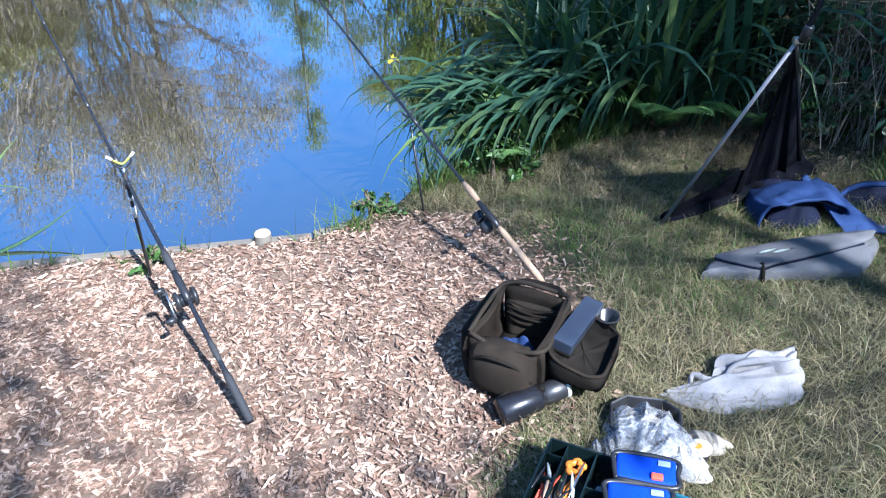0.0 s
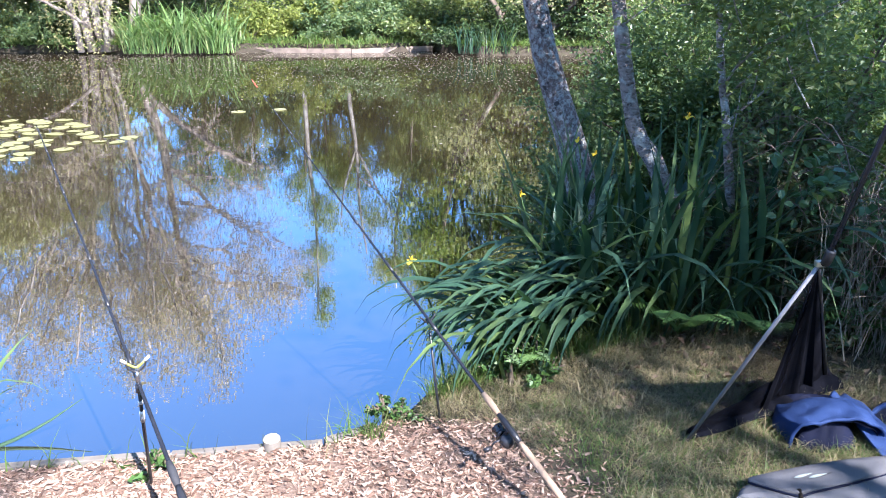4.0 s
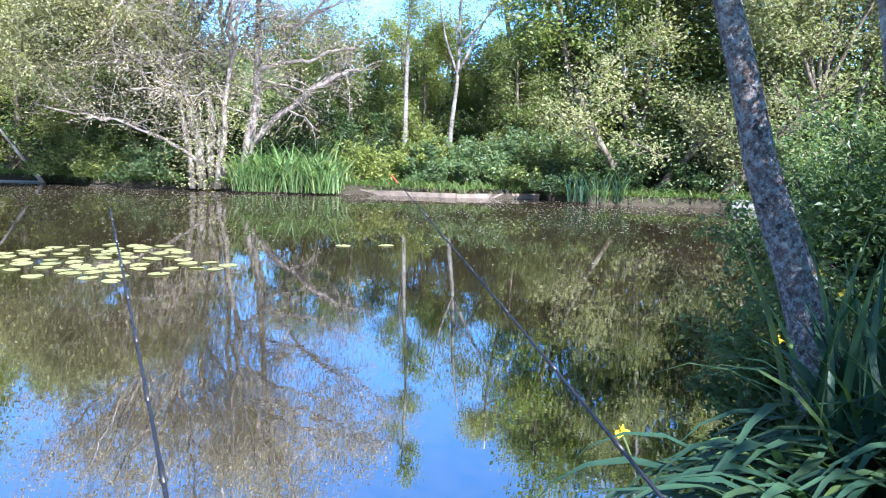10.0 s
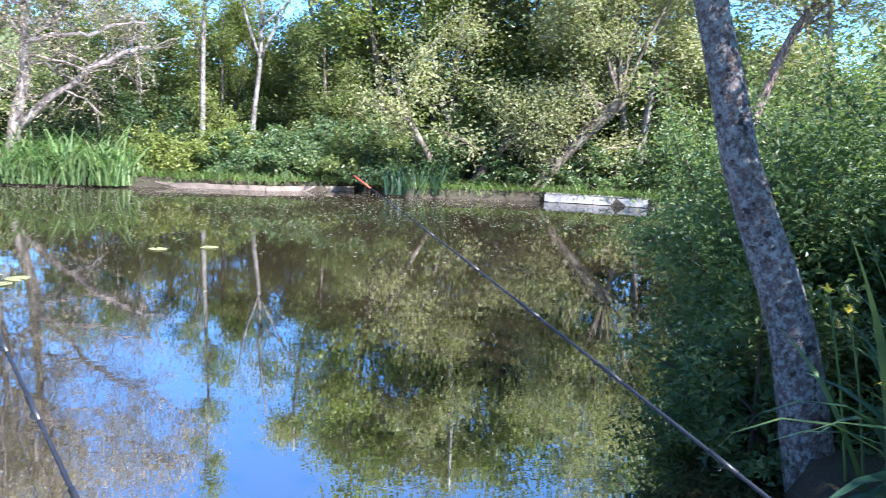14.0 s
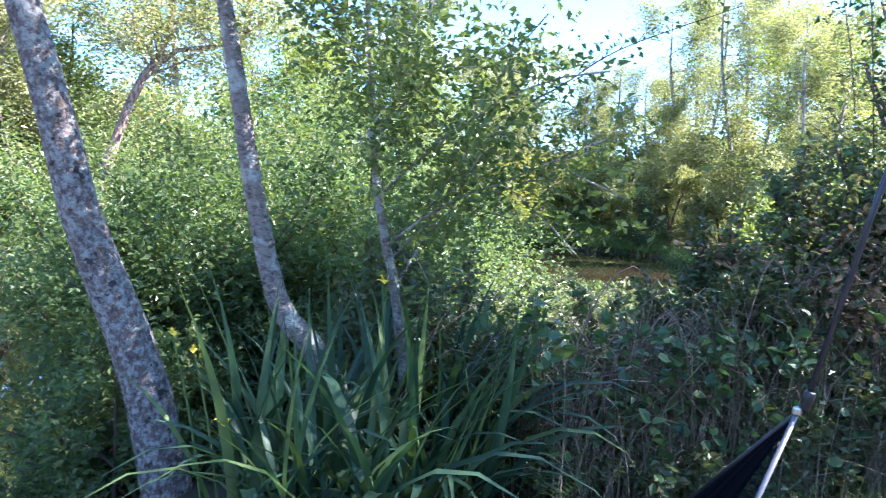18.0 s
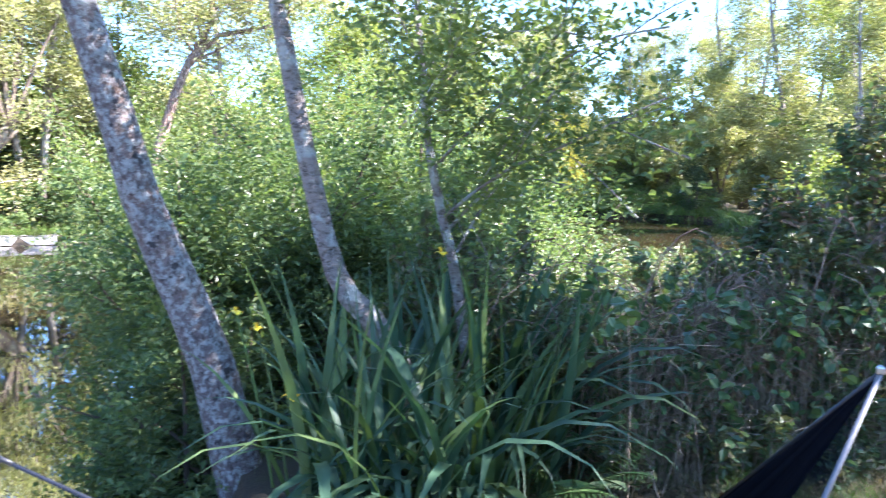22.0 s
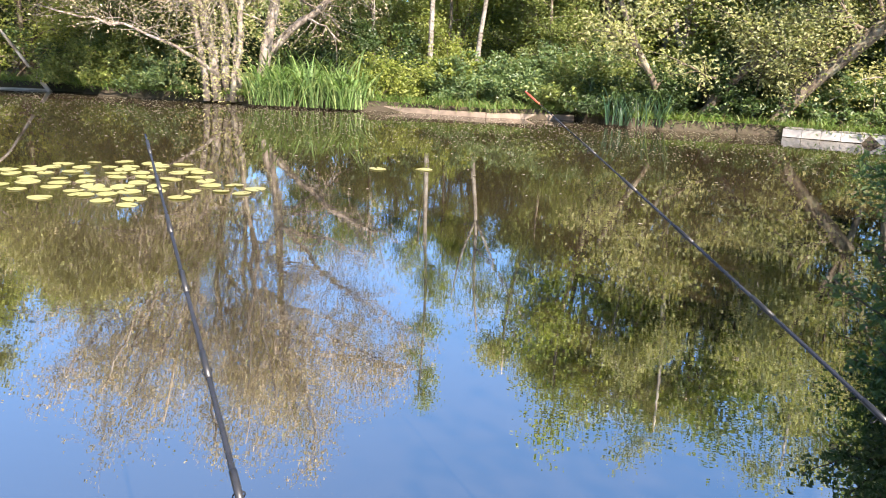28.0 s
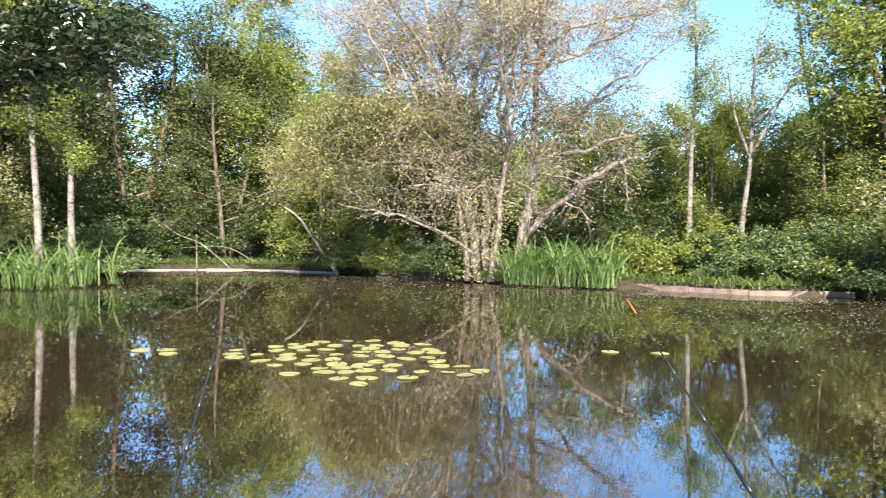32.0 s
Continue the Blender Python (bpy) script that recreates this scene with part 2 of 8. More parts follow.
def leaves_np(pos, size, rg, flat=0.5, ratio=0.55, fold=0.18, vary=0.35):
    """One folded, pointed blade of two triangles at each place."""
    n = len(pos)
    d = rg.normal(size=(n, 3))
    d[:, 2] *= 0.6
    d[:, 2] -= 0.25
    d /= np.linalg.norm(d, axis=1)[:, None]
    nrm = rg.normal(size=(n, 3)) * (1 - flat)
    nrm[:, 2] += flat * 1.5
    nrm -= d * (nrm * d).sum(1)[:, None]
    nrm /= np.linalg.norm(nrm, axis=1)[:, None] + 1e-9
    s = np.cross(d, nrm)
    L = size * (1 + vary * rg.uniform(-1, 1, n))[:, None]
    w = L * ratio * 0.5
    a = pos - d * L * 0.5
    c = pos + d * L * 0.5
    m = pos - d * L * 0.08
    l = m + s * w + nrm * L * fold
    r = m - s * w + nrm * L * fold
    v = np.stack([a, l, c, r], 1).reshape(-1, 3)
    f = np.arange(4 * n).reshape(n, 4)
    return v, f


def broad_leaves_np(pos, size, rg, flat=0.4, ratio=0.75):
    """Ovate leaves, each of two halves folded along the midrib."""
    n = len(pos)
    d = rg.normal(size=(n, 3))
    d[:, 2] = 0.5 * d[:, 2] - 0.35
    d /= np.linalg.norm(d, axis=1)[:, None]
    nrm = rg.normal(size=(n, 3)) * (1 - flat)
    nrm[:, 2] += flat * 1.5
    nrm -= d * (nrm * d).sum(1)[:, None]
    nrm /= np.linalg.norm(nrm, axis=1)[:, None] + 1e-9
    s = np.cross(d, nrm)
    L = size * (1 + 0.4 * rg.uniform(-1, 1, n))[:, None]
    w = L * ratio * 0.5
    a, c = pos - d * L * 0.5 + nrm * L * 0.04, pos + d * L * 0.5 - nrm * L * 0.08
    side = [pos + d * L * u + g * s * w * k + nrm * L * 0.09 for g in (1, -1) for u, k in ((-0.25, 0.92), (0.15, 0.85))]
    v = np.stack([a, side[0], side[1], c, side[2], side[3]], 1).reshape(-1, 3)
    k = np.arange(n)[:, None] * 6
    return v, np.concatenate([k + np.array([[0, 1, 2, 3]]), k + np.array([[0, 3, 5, 4]])])


def clumped(centres, radii, per, rg, shell=0.55):
    """Points in uneven clumps, thicker towards each clump's skin."""
    c = np.repeat(np.asarray(centres, float), per, axis=0)
    r = np.repeat(np.broadcast_to(np.asarray(radii, float), (len(centres),)), per)
    d = rg.normal(size=c.shape)
    d /= np.linalg.norm(d, axis=1)[:, None]
    q = r * (shell + (1 - shell) * rg.random(len(r))) ** 0.8 * (0.75 + 0.35 * rg.random(len(r)))
    q = np.where(rg.random(len(r)) < 0.35, r * rg.random(len(r)) ** 0.5, q)
    return c + d * q[:, None] * np.array([1, 1, 0.75])


def limb_path(rg, start, direction, length, n=7, droop=0.0, wob=0.12):
    p = [np.array(start, float)]
    d = np.array(direction, float)
    d /= np.linalg.norm(d)
    for i in range(n - 1):
        d = d + rg.normal(size=3) * wob + np.array([0, 0, -droop])
        d /= np.linalg.norm(d)
        p.append(p[-1] + d * length / (n - 1))
    return np.array(p)


def grow(rg, paths, radii, limbs=14, limb_len=(1.5, 3.0), rise=0.3, start=0.35, twigs=5, twig_len=(0.5, 1.1), droop=0.03, sides=8, wob=0.12):
    """From trunk paths to limbs to twigs. Returns tube pieces and twig paths."""
    mains, tubes, tw = [], [], []
    for p, (r0, r1) in zip(paths, radii):
        p = np.asarray(p, float)
        rr = np.linspace(r0, r1, len(p))
        mains.append(tube_np(p, rr, sides))
        for k in range(limbs):
            u = start + (1 - start) * (k + rg.random()) / limbs
            i = min(int(u * (len(p) - 1)), len(p) - 2)
            f = u * (len(p) - 1) - i
            at = p[i] * (1 - f) + p[i + 1] * f
            a = rg.uniform(0, 2 * np.pi)
            ln = rg.uniform(*limb_len) * (1.15 - 0.6 * u)
            q = limb_path(rg, at, (np.cos(a), np.sin(a), rise + 0.5 * u), ln, 6, droop, wob)
            rb = max(0.0045, (r0 + (r1 - r0) * u) * 0.38)
            tubes.append(tube_np(q, np.linspace(rb, rb * 0.3, len(q)), 5))
            for j in range(twigs):
                w = 0.25 + 0.75 * (j + rg.random()) / twigs
                i2 = min(int(w * (len(q) - 1)), len(q) - 2)
                dd = q[i2 + 1] - q[i2]
                dd = dd / np.linalg.norm(dd) + rg.normal(size=3) * 0.6
                t = limb_path(rg, q[i2], dd, rg.uniform(*twig_len), 4, droop, wob)
                tubes.append(tube_np(t, np.linspace(rb * 0.3, 0.004, 4), 4))
                tw.append(t)
            tw.append(q[2:])
    return mains, tubes, tw


def on_twigs(rg, tw, n, spread):
    """Leaf places scattered along twigs."""
    seg = np.concatenate([np.stack([t[:-1], t[1:]], 1) for t in tw])
    i = rg.integers(0, len(seg), n)
    u = rg.random((n, 1)) ** 0.8
    return seg[i, 0] * (1 - u) + seg[i, 1] * u + rg.normal(size=(n, 3)) * spread


def wood_parts(mains, tubes, wood, th):
    """Each stem a part, the boughs and twigs joined."""
    for k, (v, f) in enumerate(mains):
        np_part("trunk" if k == 0 else "stem", v, f, wood, th, smooth=True)
    v, f = join_np(tubes)
    tagged(np_part("bough", v, f, wood, th, smooth=True), kind="stuff")


def tree(name, rg, paths, radii, wood, leaf, n_leaves, leaf_size, label, category="tree", spread=0.22, group="", flat=0.45, base=(0, 0, 0), **kw):
    th = empty(name, base, label, category, group)
    b = np.array(base)
    mains, tubes, tw = grow(rg, [np.asarray(p) - b for p in paths], radii, **kw)
    wood_parts(mains, tubes, wood, th)
    v, f = leaves_np(on_twigs(rg, tw, n_leaves, spread), leaf_size, rg, flat)
    np_part("crown", v, f, leaf, th)
    return th


def box_bm(bm, size, at=(0, 0, 0), rot=None, bevel=0.0, seg=2):
    g = bmesh.ops.create_cube(bm, size=1.0)["verts"]
    m = Matrix.Translation(at) @ (rot.to_4x4() if rot else Matrix()) @ Matrix.Diagonal((*size, 1))
    bmesh.ops.transform(bm, matrix=m, verts=g)
    if bevel:
        e = list({e for v in g for e in v.link_edges})
        bmesh.ops.bevel(bm, geom=e, offset=bevel, segments=seg, affect='EDGES', profile=0.6)
    return bm


def box(name, size, at, material, parent, label="", bevel=0.004, rot=None, smooth=False):
    return part(name, box_bm(bmesh.new(), size, at, rot, bevel), material, parent, label, smooth)


def tube(name, pts, radii, material, parent=None, label="", sides=10):
    v, f = tube_np(pts, radii, sides)
    return np_part(name, v, f, material, parent, label, smooth=True)


def lathe(name, prof, material, parent=None, label="", at=(0, 0, 0), axis=(0, 0, 1), sides=24):
    """Turned shape: (radius, height) rows along an axis."""
    ang = np.linspace(0, 2 * np.pi, sides, endpoint=False)
    r = np.array([max(q[0], 1e-4) for q in prof])
    z = np.array([q[1] for q in prof])
    v = np.stack([r[:, None] * np.cos(ang), r[:, None] * np.sin(ang), np.repeat(z[:, None], sides, 1)], -1).reshape(-1, 3)
    n = len(prof)
    i = np.arange(n - 1)[:, None] * sides
    j = np.arange(sides)[None]
    k = (j + 1) % sides
    f = np.stack([i + j, i + k, i + sides + k, i + sides + j], -1).reshape(-1, 4)
    q = Vector((0, 0, 1)).rotation_difference(Vector(axis)).to_matrix()
    v = v @ np.array(q).T + np.array(at)
    return np_part(name, v, f, material, parent, label, smooth=True)


# ---- materials ----
def lichen_nodes(nt):
    """Brown-grey bark under a broken crust of pale blue-grey lichen."""
    fine = noise_tex(nt, 62, 7, 0.7, coords(nt, (1, 1, 0.6)))
    crust = noise_tex(nt, 30, 7, 0.72)
    patch = noise_tex(nt, 5, 4, 0.6)
    c = ramp(nt, fine, [(0.33, (0.035, 0.028, 0.026)), (0.5, (0.115, 0.092, 0.085)), (0.7, (0.19, 0.155, 0.145))])
    c = mixc(nt, ramp(nt, patch, [(0.55, 0.0), (0.68, 0.6)]), c, (0.15, 0.085, 0.055))
    c = mixc(nt, ramp(nt, crust, [(0.46, 0.0), (0.58, 0.9)]), c, ramp(nt, fine, [(0.3, (0.19, 0.20, 0.19)), (0.7, (0.35, 0.37, 0.35))]))
    c = mixc(nt, ramp(nt, noise_tex(nt, 19, 3, 0.5), [(0.62, 0.0), (0.67, 0.9)]), c, (0.03, 0.026, 0.025))
    return shader(nt, c, 0.9, 0, bump(nt, crust, 0.9, 0.02), 0.15)


M_BARK_LICHEN = mat("bark_lichen", lichen_nodes)
M_BARK_SMOOTH = bark("bark_smooth", (0.25, 0.215, 0.19), (0.07, 0.055, 0.047), (0.39, 0.395, 0.355), 32, (1, 1, 1.9), 0.55)
M_BARK_PALE = bark("bark_pale", (0.20, 0.172, 0.145), (0.075, 0.06, 0.05), (0.30, 0.275, 0.24), 5, (1, 1, 0.25), 0.55)
M_BARK_ALDER = bark("bark_alder", (0.175, 0.145, 0.122), (0.055, 0.042, 0.034), (0.27, 0.238, 0.205), 9, (1, 1, 0.3), 0.55)
M_BARK_BIRCH = bark("bark_birch", (0.17, 0.152, 0.13), (0.045, 0.036, 0.03), (0.26, 0.242, 0.215), 7, (1, 1, 2.0), 0.53)
def shaggy_nodes(nt):
    """Fissured bark: long broken plates, brown in the cracks and pale on the ridges."""
    ridge = nd(nt, "ShaderNodeTexVoronoi", Vector=coords(nt, (1, 1, 0.28)), Scale=24.0).outputs[0]
    fine = noise_tex(nt, 60, 6, 0.7, coords(nt, (1, 1, 0.25)))
    big = noise_tex(nt, 4, 4, 0.6)
    c = ramp(nt, fine, [(0.3, (0.13, 0.085, 0.062)), (0.5, (0.30, 0.21, 0.16)), (0.75, (0.42, 0.325, 0.26))])
    c = mixc(nt, ramp(nt, ridge, [(0.35, 0.0), (0.75, 0.7)]), c, (0.07, 0.043, 0.032))
    c = mixc(nt, ramp(nt, big, [(0.5, 0.0), (0.7, 0.6)]), c, (0.30, 0.26, 0.23))
    h = nd(nt, "ShaderNodeMath", i0=fine, i1=ridge)
    h.operation = 'SUBTRACT'
    return shader(nt, c, 0.9, 0, bump(nt, h.outputs[0], 1.0, 0.03), 0.15)


M_BARK_RED = mat("bark_shaggy", shaggy_nodes)
M_BARK_DARK = bark("bark_dark", (0.12, 0.095, 0.07), (0.04, 0.03, 0.025), (0.2, 0.18, 0.13), 8, (1, 1, 0.3), 0.6)
M_TWIG = plain("twig_brown", (0.10, 0.075, 0.05), 0.85, vary=0.5, scale=9)
M_CANE = plain("cane_brown", (0.155, 0.105, 0.078), 0.75, vary=0.4, scale=8)
M_STRAW = plain("straw_pale", (0.30, 0.235, 0.165), 0.85, vary=0.4, scale=10)
M_TWIG_DRY = plain("stem_dry", (0.17, 0.13, 0.085), 0.85, vary=0.4, scale=12)

L_ALDER = leafmat("leaf_alder_pale", [(0.215, 0.222, 0.115), (0.275, 0.277, 0.155), (0.17, 0.195, 0.085), (0.33, 0.325, 0.205)], 0.35, 0.5, 0.35)
L_ALDER_TOP = leafmat("leaf_alder_top", [(0.26, 0.222, 0.17), (0.32, 0.278, 0.22), (0.25, 0.235, 0.145), (0.38, 0.335, 0.27)], 0.25, 0.6, 0.35)
L_BRIGHT = leafmat("leaf_bright", [(0.145, 0.195, 0.048), (0.21, 0.255, 0.066), (0.12, 0.17, 0.044), (0.26, 0.295, 0.088)], 0.42, 0.5, 0.4)
L_MID = leafmat("leaf_mid", [(0.105, 0.152, 0.046), (0.16, 0.20, 0.06), (0.078, 0.122, 0.04), (0.20, 0.23, 0.085)], 0.38, 0.5, 0.4)
L_SILVER = leafmat("leaf_willow", [(0.22, 0.245, 0.125), (0.30, 0.315, 0.17), (0.17, 0.20, 0.095), (0.36, 0.365, 0.21)], 0.42, 0.5, 0.4)
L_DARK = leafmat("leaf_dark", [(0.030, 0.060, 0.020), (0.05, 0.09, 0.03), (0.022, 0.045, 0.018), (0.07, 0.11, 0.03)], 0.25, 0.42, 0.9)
L_BUSH = leafmat("leaf_bush", [(0.08, 0.14, 0.068), (0.125, 0.19, 0.085), (0.06, 0.115, 0.06), (0.17, 0.22, 0.085)], 0.42, 0.4, 0.8)
L_SAP = leafmat("leaf_sapling", [(0.105, 0.16, 0.062), (0.16, 0.215, 0.08), (0.088, 0.14, 0.058), (0.21, 0.245, 0.095)], 0.45, 0.42, 0.9)
L_BRAMBLE = leafmat("leaf_bramble", [(0.07, 0.13, 0.068), (0.11, 0.175, 0.083), (0.115, 0.10, 0.068), (0.17, 0.21, 0.10)], 0.32, 0.4, 1.2)
L_BRAMBLE_BIG = leafmat("leaf_bramble_broad", [(0.045, 0.105, 0.048), (0.07, 0.145, 0.058), (0.038, 0.085, 0.046), (0.12, 0.19, 0.065)], 0.28, 0.42, 2.0)
L_IVY = leafmat("leaf_ivy", [(0.035, 0.10, 0.035), (0.06, 0.14, 0.045), (0.03, 0.08, 0.03), (0.10, 0.17, 0.05)], 0.25, 0.32, 1.5)
L_DEAD = leafmat("leaf_dead", [(0.11, 0.075, 0.052), (0.15, 0.11, 0.08), (0.075, 0.055, 0.04)], 0.2, 0.7, 1.5)
L_REED = bladewmat("leaf_reed", [(0.085, 0.15, 0.052), (0.13, 0.20, 0.07), (0.07, 0.13, 0.052), (0.19, 0.23, 0.10)], 0.3, 0.45)
# shade on the overhanging tree put into its near-black leaf colour
L_OVERHANG_SHADED = leafmat("leaf_overhang_shaded", [(0.018, 0.034, 0.014), (0.03, 0.05, 0.02), (0.014, 0.026, 0.012), (0.045, 0.07, 0.025)], 0.08, 0.35, 0.9)
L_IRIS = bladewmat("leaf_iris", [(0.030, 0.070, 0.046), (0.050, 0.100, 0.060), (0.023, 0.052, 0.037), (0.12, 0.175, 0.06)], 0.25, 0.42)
L_FERN = leafmat("leaf_fern", [(0.04, 0.095, 0.024), (0.062, 0.13, 0.03), (0.035, 0.075, 0.022)], 0.16, 0.5, 2.0)
L_GRASS = leafmat("leaf_grass", [(0.10, 0.095, 0.045), (0.18, 0.155, 0.095), (0.24, 0.21, 0.14), (0.075, 0.095, 0.032), (0.30, 0.27, 0.19)], 0.22, 0.6, 1.6)
L_GRASS_GREEN = leafmat("leaf_grass_green", [(0.055, 0.115, 0.022), (0.085, 0.155, 0.03), (0.06, 0.11, 0.024), (0.15, 0.16, 0.06)], 0.26, 0.55, 2.0)
# darker copy of the mid-green leaf: the left wood's shade in the colour
L_SHADY = leafmat("leaf_shady", [(0.055, 0.08, 0.026), (0.08, 0.11, 0.035), (0.042, 0.062, 0.022), (0.12, 0.14, 0.05)], 0.3, 0.5, 0.5)
L_THICKET = leafmat("leaf_thicket", [(0.09, 0.15, 0.07), (0.135, 0.20, 0.085), (0.068, 0.125, 0.064), (0.18, 0.235, 0.09)], 0.45, 0.4, 0.8)
L_YELLOW = leafmat("leaf_yellow", [(0.30, 0.30, 0.05), (0.40, 0.37, 0.07), (0.22, 0.25, 0.045), (0.48, 0.43, 0.10)], 0.42, 0.5, 0.5)
L_PAD = leafmat("leaf_pad", [(0.27, 0.27, 0.14), (0.33, 0.315, 0.19), (0.21, 0.23, 0.10), (0.42, 0.40, 0.29)], 0.1, 0.3, 2.0, 0.8)
M_PETAL = plain("petal_yellow", (0.80, 0.52, 0.015), 0.55, vary=0.2, scale=40, relief=0.1)


def ground_nodes(nt):
    att = nt.nodes.new("ShaderNodeAttribute")
    att.attribute_name = "chips"
    fine = noise_tex(nt, 70, 6, 0.7)
    mid = noise_tex(nt, 9, 5, 0.6)
    big = noise_tex(nt, 1.3, 4, 0.6)
    soil = ramp(nt, fine, [(0.3, (0.03, 0.021, 0.015)), (0.55, (0.075, 0.055, 0.037)), (0.75, (0.14, 0.105, 0.07))])
    straw = ramp(nt, fine, [(0.3, (0.032, 0.027, 0.016)), (0.6, (0.072, 0.06, 0.037)), (0.8, (0.115, 0.098, 0.064))])
    green = ramp(nt, fine, [(0.3, (0.03, 0.045, 0.013)), (0.7, (0.085, 0.105, 0.032))])
    grass = mixc(nt, ramp(nt, mid, [(0.5, 0.0), (0.7, 1.0)]), straw, green)
    grass = mixc(nt, ramp(nt, big, [(0.52, 0.0), (0.66, 1.0)]), grass, soil)
    chip = ramp(nt, fine, [(0.3, (0.085, 0.055, 0.039)), (0.5, (0.15, 0.104, 0.075)), (0.75, (0.24, 0.178, 0.135))])
    col = mixc(nt, att.outputs["Fac"], grass, chip)
    # shade of the bank faces put into the colour as a dark muddy band
    shore_shade = nt.nodes.new("ShaderNodeAttribute")
    shore_shade.attribute_name = "mud_shade"
    mud_shade = ramp(nt, fine, [(0.3, (0.02, 0.016, 0.012)), (0.7, (0.06, 0.047, 0.034))])
    col = mixc(nt, shore_shade.outputs["Fac"], col, mud_shade)
    return shader(nt, col, 0.9, 0, bump(nt, fine, 0.8, 0.015), 0.2)


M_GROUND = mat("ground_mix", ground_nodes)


def water_nodes(nt):
    w1 = noise_tex(nt, 6.0, 2, 0.5, coords(nt, (0.4, 1.0, 1)))
    w2 = noise_tex(nt, 17, 2, 0.5, coords(nt, (0.2, 1.0, 1)))
    calm = ramp(nt, noise_tex(nt, 0.35, 2, 0.5), [(0.35, 0.35), (0.7, 1.0)])
    h = nd(nt, "ShaderNodeMath", i0=w1, i1=nd(nt, "ShaderNodeMath", i0=w2, i1=0.55).outputs[0])
    nt.nodes[-2].operation = 'MULTIPLY'
    h2 = nd(nt, "ShaderNodeMath", i0=h.outputs[0], i1=calm)
    h2.operation = 'MULTIPLY'
    nrm = bump(nt, h2.outputs[0], 0.16, 0.003)
    murk = ramp(nt, noise_tex(nt, 0.25, 3), [(0.3, (0.0135, 0.0105, 0.0056)), (0.7, (0.024, 0.0185, 0.0102))])
    s = shader(nt, murk, 0.003, 0, nrm, 1.0)
    nt.nodes[-1].inputs["IOR"].default_value = 2.9
    return s


M_WATER = mat("pond_water", water_nodes)

# ---- structure ----
POND = np.array([(-26, 11), (-19, 9.0), (-13, 5.0), (-8, 3.1), (-4.5, 2.45), (-3, 2.42), (-1.8, 2.60), (-1.15, 2.70), (-0.55, 2.78), (-0.36, 2.90), (-0.2, 3.05),
                 (0.05, 3.45), (0.45, 4.2), (0.85, 5.0), (1.25, 5.7), (1.9, 7.2), (3.0, 10), (5, 13.5), (8.5, 16), (9.0, 18.6), (6.6, 19.7), (4.1, 20.9), (1.0, 20.9),
                 (-0.35, 22.3), (-2.6, 21.6), (-5.5, 22.0), (-7.5, 21.3), (-9.6, 21.7), (-13, 22.0), (-15.2, 23.0), (-19, 22.6), (-22.3, 20.3), (-23.5, 16.0)])
POND_2 = np.array([(9.9, 8.2), (14, 12.5), (20, 16.5), (25, 19), (30, 20), (29, 13), (24, 10.5), (18, 6.5), (11.0, 6.0)])
CHIPS = np.array([(-3.05, 0.6), (-3.1, 2.5), (-1.15, 2.72), (-0.55, 2.80), (-0.32, 2.88), (0.12, 2.90), (0.36, 2.5), (0.5, 2.2), (0.22, 1.72), (0.03, 1.38), (-0.12, 0.75), (-0.5, 0.6)])


def signed(poly, x, y):
    """Distance to a polygon's edge, negative inside."""
    d = np.full(x.shape, 1e9)
    inside = np.zeros(x.shape, bool)
    n = len(poly)
    for i in range(n):
        a, b = poly[i], poly[(i + 1) % n]
        e = b - a
        t = np.clip(((x - a[0]) * e[0] + (y - a[1]) * e[1]) / (e @ e), 0, 1)
        d = np.minimum(d, np.hypot(x - a[0] - t * e[0], y - a[1] - t * e[1]))
        c = (a[1] > y) != (b[1] > y)
        inside ^= c & (x < (b[0] - a[0]) * (y - a[1]) / (b[1] - a[1] + 1e-12) + a[0])
    return np.where(inside, -d, d)


def ground_z(x, y):
    x, y = np.asarray(x, float), np.asarray(y, float)
    s = np.minimum(signed(POND, x, y), signed(POND_2, x, y))
    u = np.clip((s + 0.22) / 0.22, 0, 1)
    z = -0.9 * (1 - u * u * (3 - 2 * u))
    lump = 0.02 * np.sin(3.1 * x + 1.7 * y) * np.sin(2.3 * y - 0.9 * x) + 0.012 * np.sin(7.3 * x - 2 * y) * np.sin(6.1 * y + x)
    far = np.clip((np.hypot(x, y) - 6) / 20, 0, 1)
    return z + np.where(s > 0, np.minimum(s * 2, 1) * (lump * (0.4 + far) - 0.07 * far), 0)


def axis_lines(a, b, step, reach):
    m = np.arange(a, b + 1e-6, step)
    g = step * 1.35 ** np.arange(1, 60)
    g = np.cumsum(g)
    g = np.append(g[g < reach], reach)
    return np.concatenate([a - g[::-1], m, b + g])


gx, gy = axis_lines(-3.2, 3.0, 0.06, 900), axis_lines(1.0, 4.4, 0.06, 900)
mid_x, mid_y = np.arange(-27, 40, 0.7), np.arange(4.5, 26, 0.5)
gx = np.unique(np.round(np.concatenate([gx, mid_x[(mid_x < -4) | (mid_x > 4)]]), 3))
gy = np.unique(np.round(np.concatenate([gy, mid_y]), 3))
X, Y = np.meshgrid(gx, gy, indexing='ij')
Z = ground_z(X, Y)
gi = np.arange(len(gx) * len(gy)).reshape(X.shape)
gf = np.stack([gi[:-1, :-1], gi[1:, :-1], gi[1:, 1:], gi[:-1, 1:]], -1).reshape(-1, 4)
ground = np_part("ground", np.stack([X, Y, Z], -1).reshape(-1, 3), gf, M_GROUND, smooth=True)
tagged(ground, "bank of trodden grass, soil and wood chips round a pond", "ground", kind="structure")
chip_d = signed(CHIPS, X, Y)
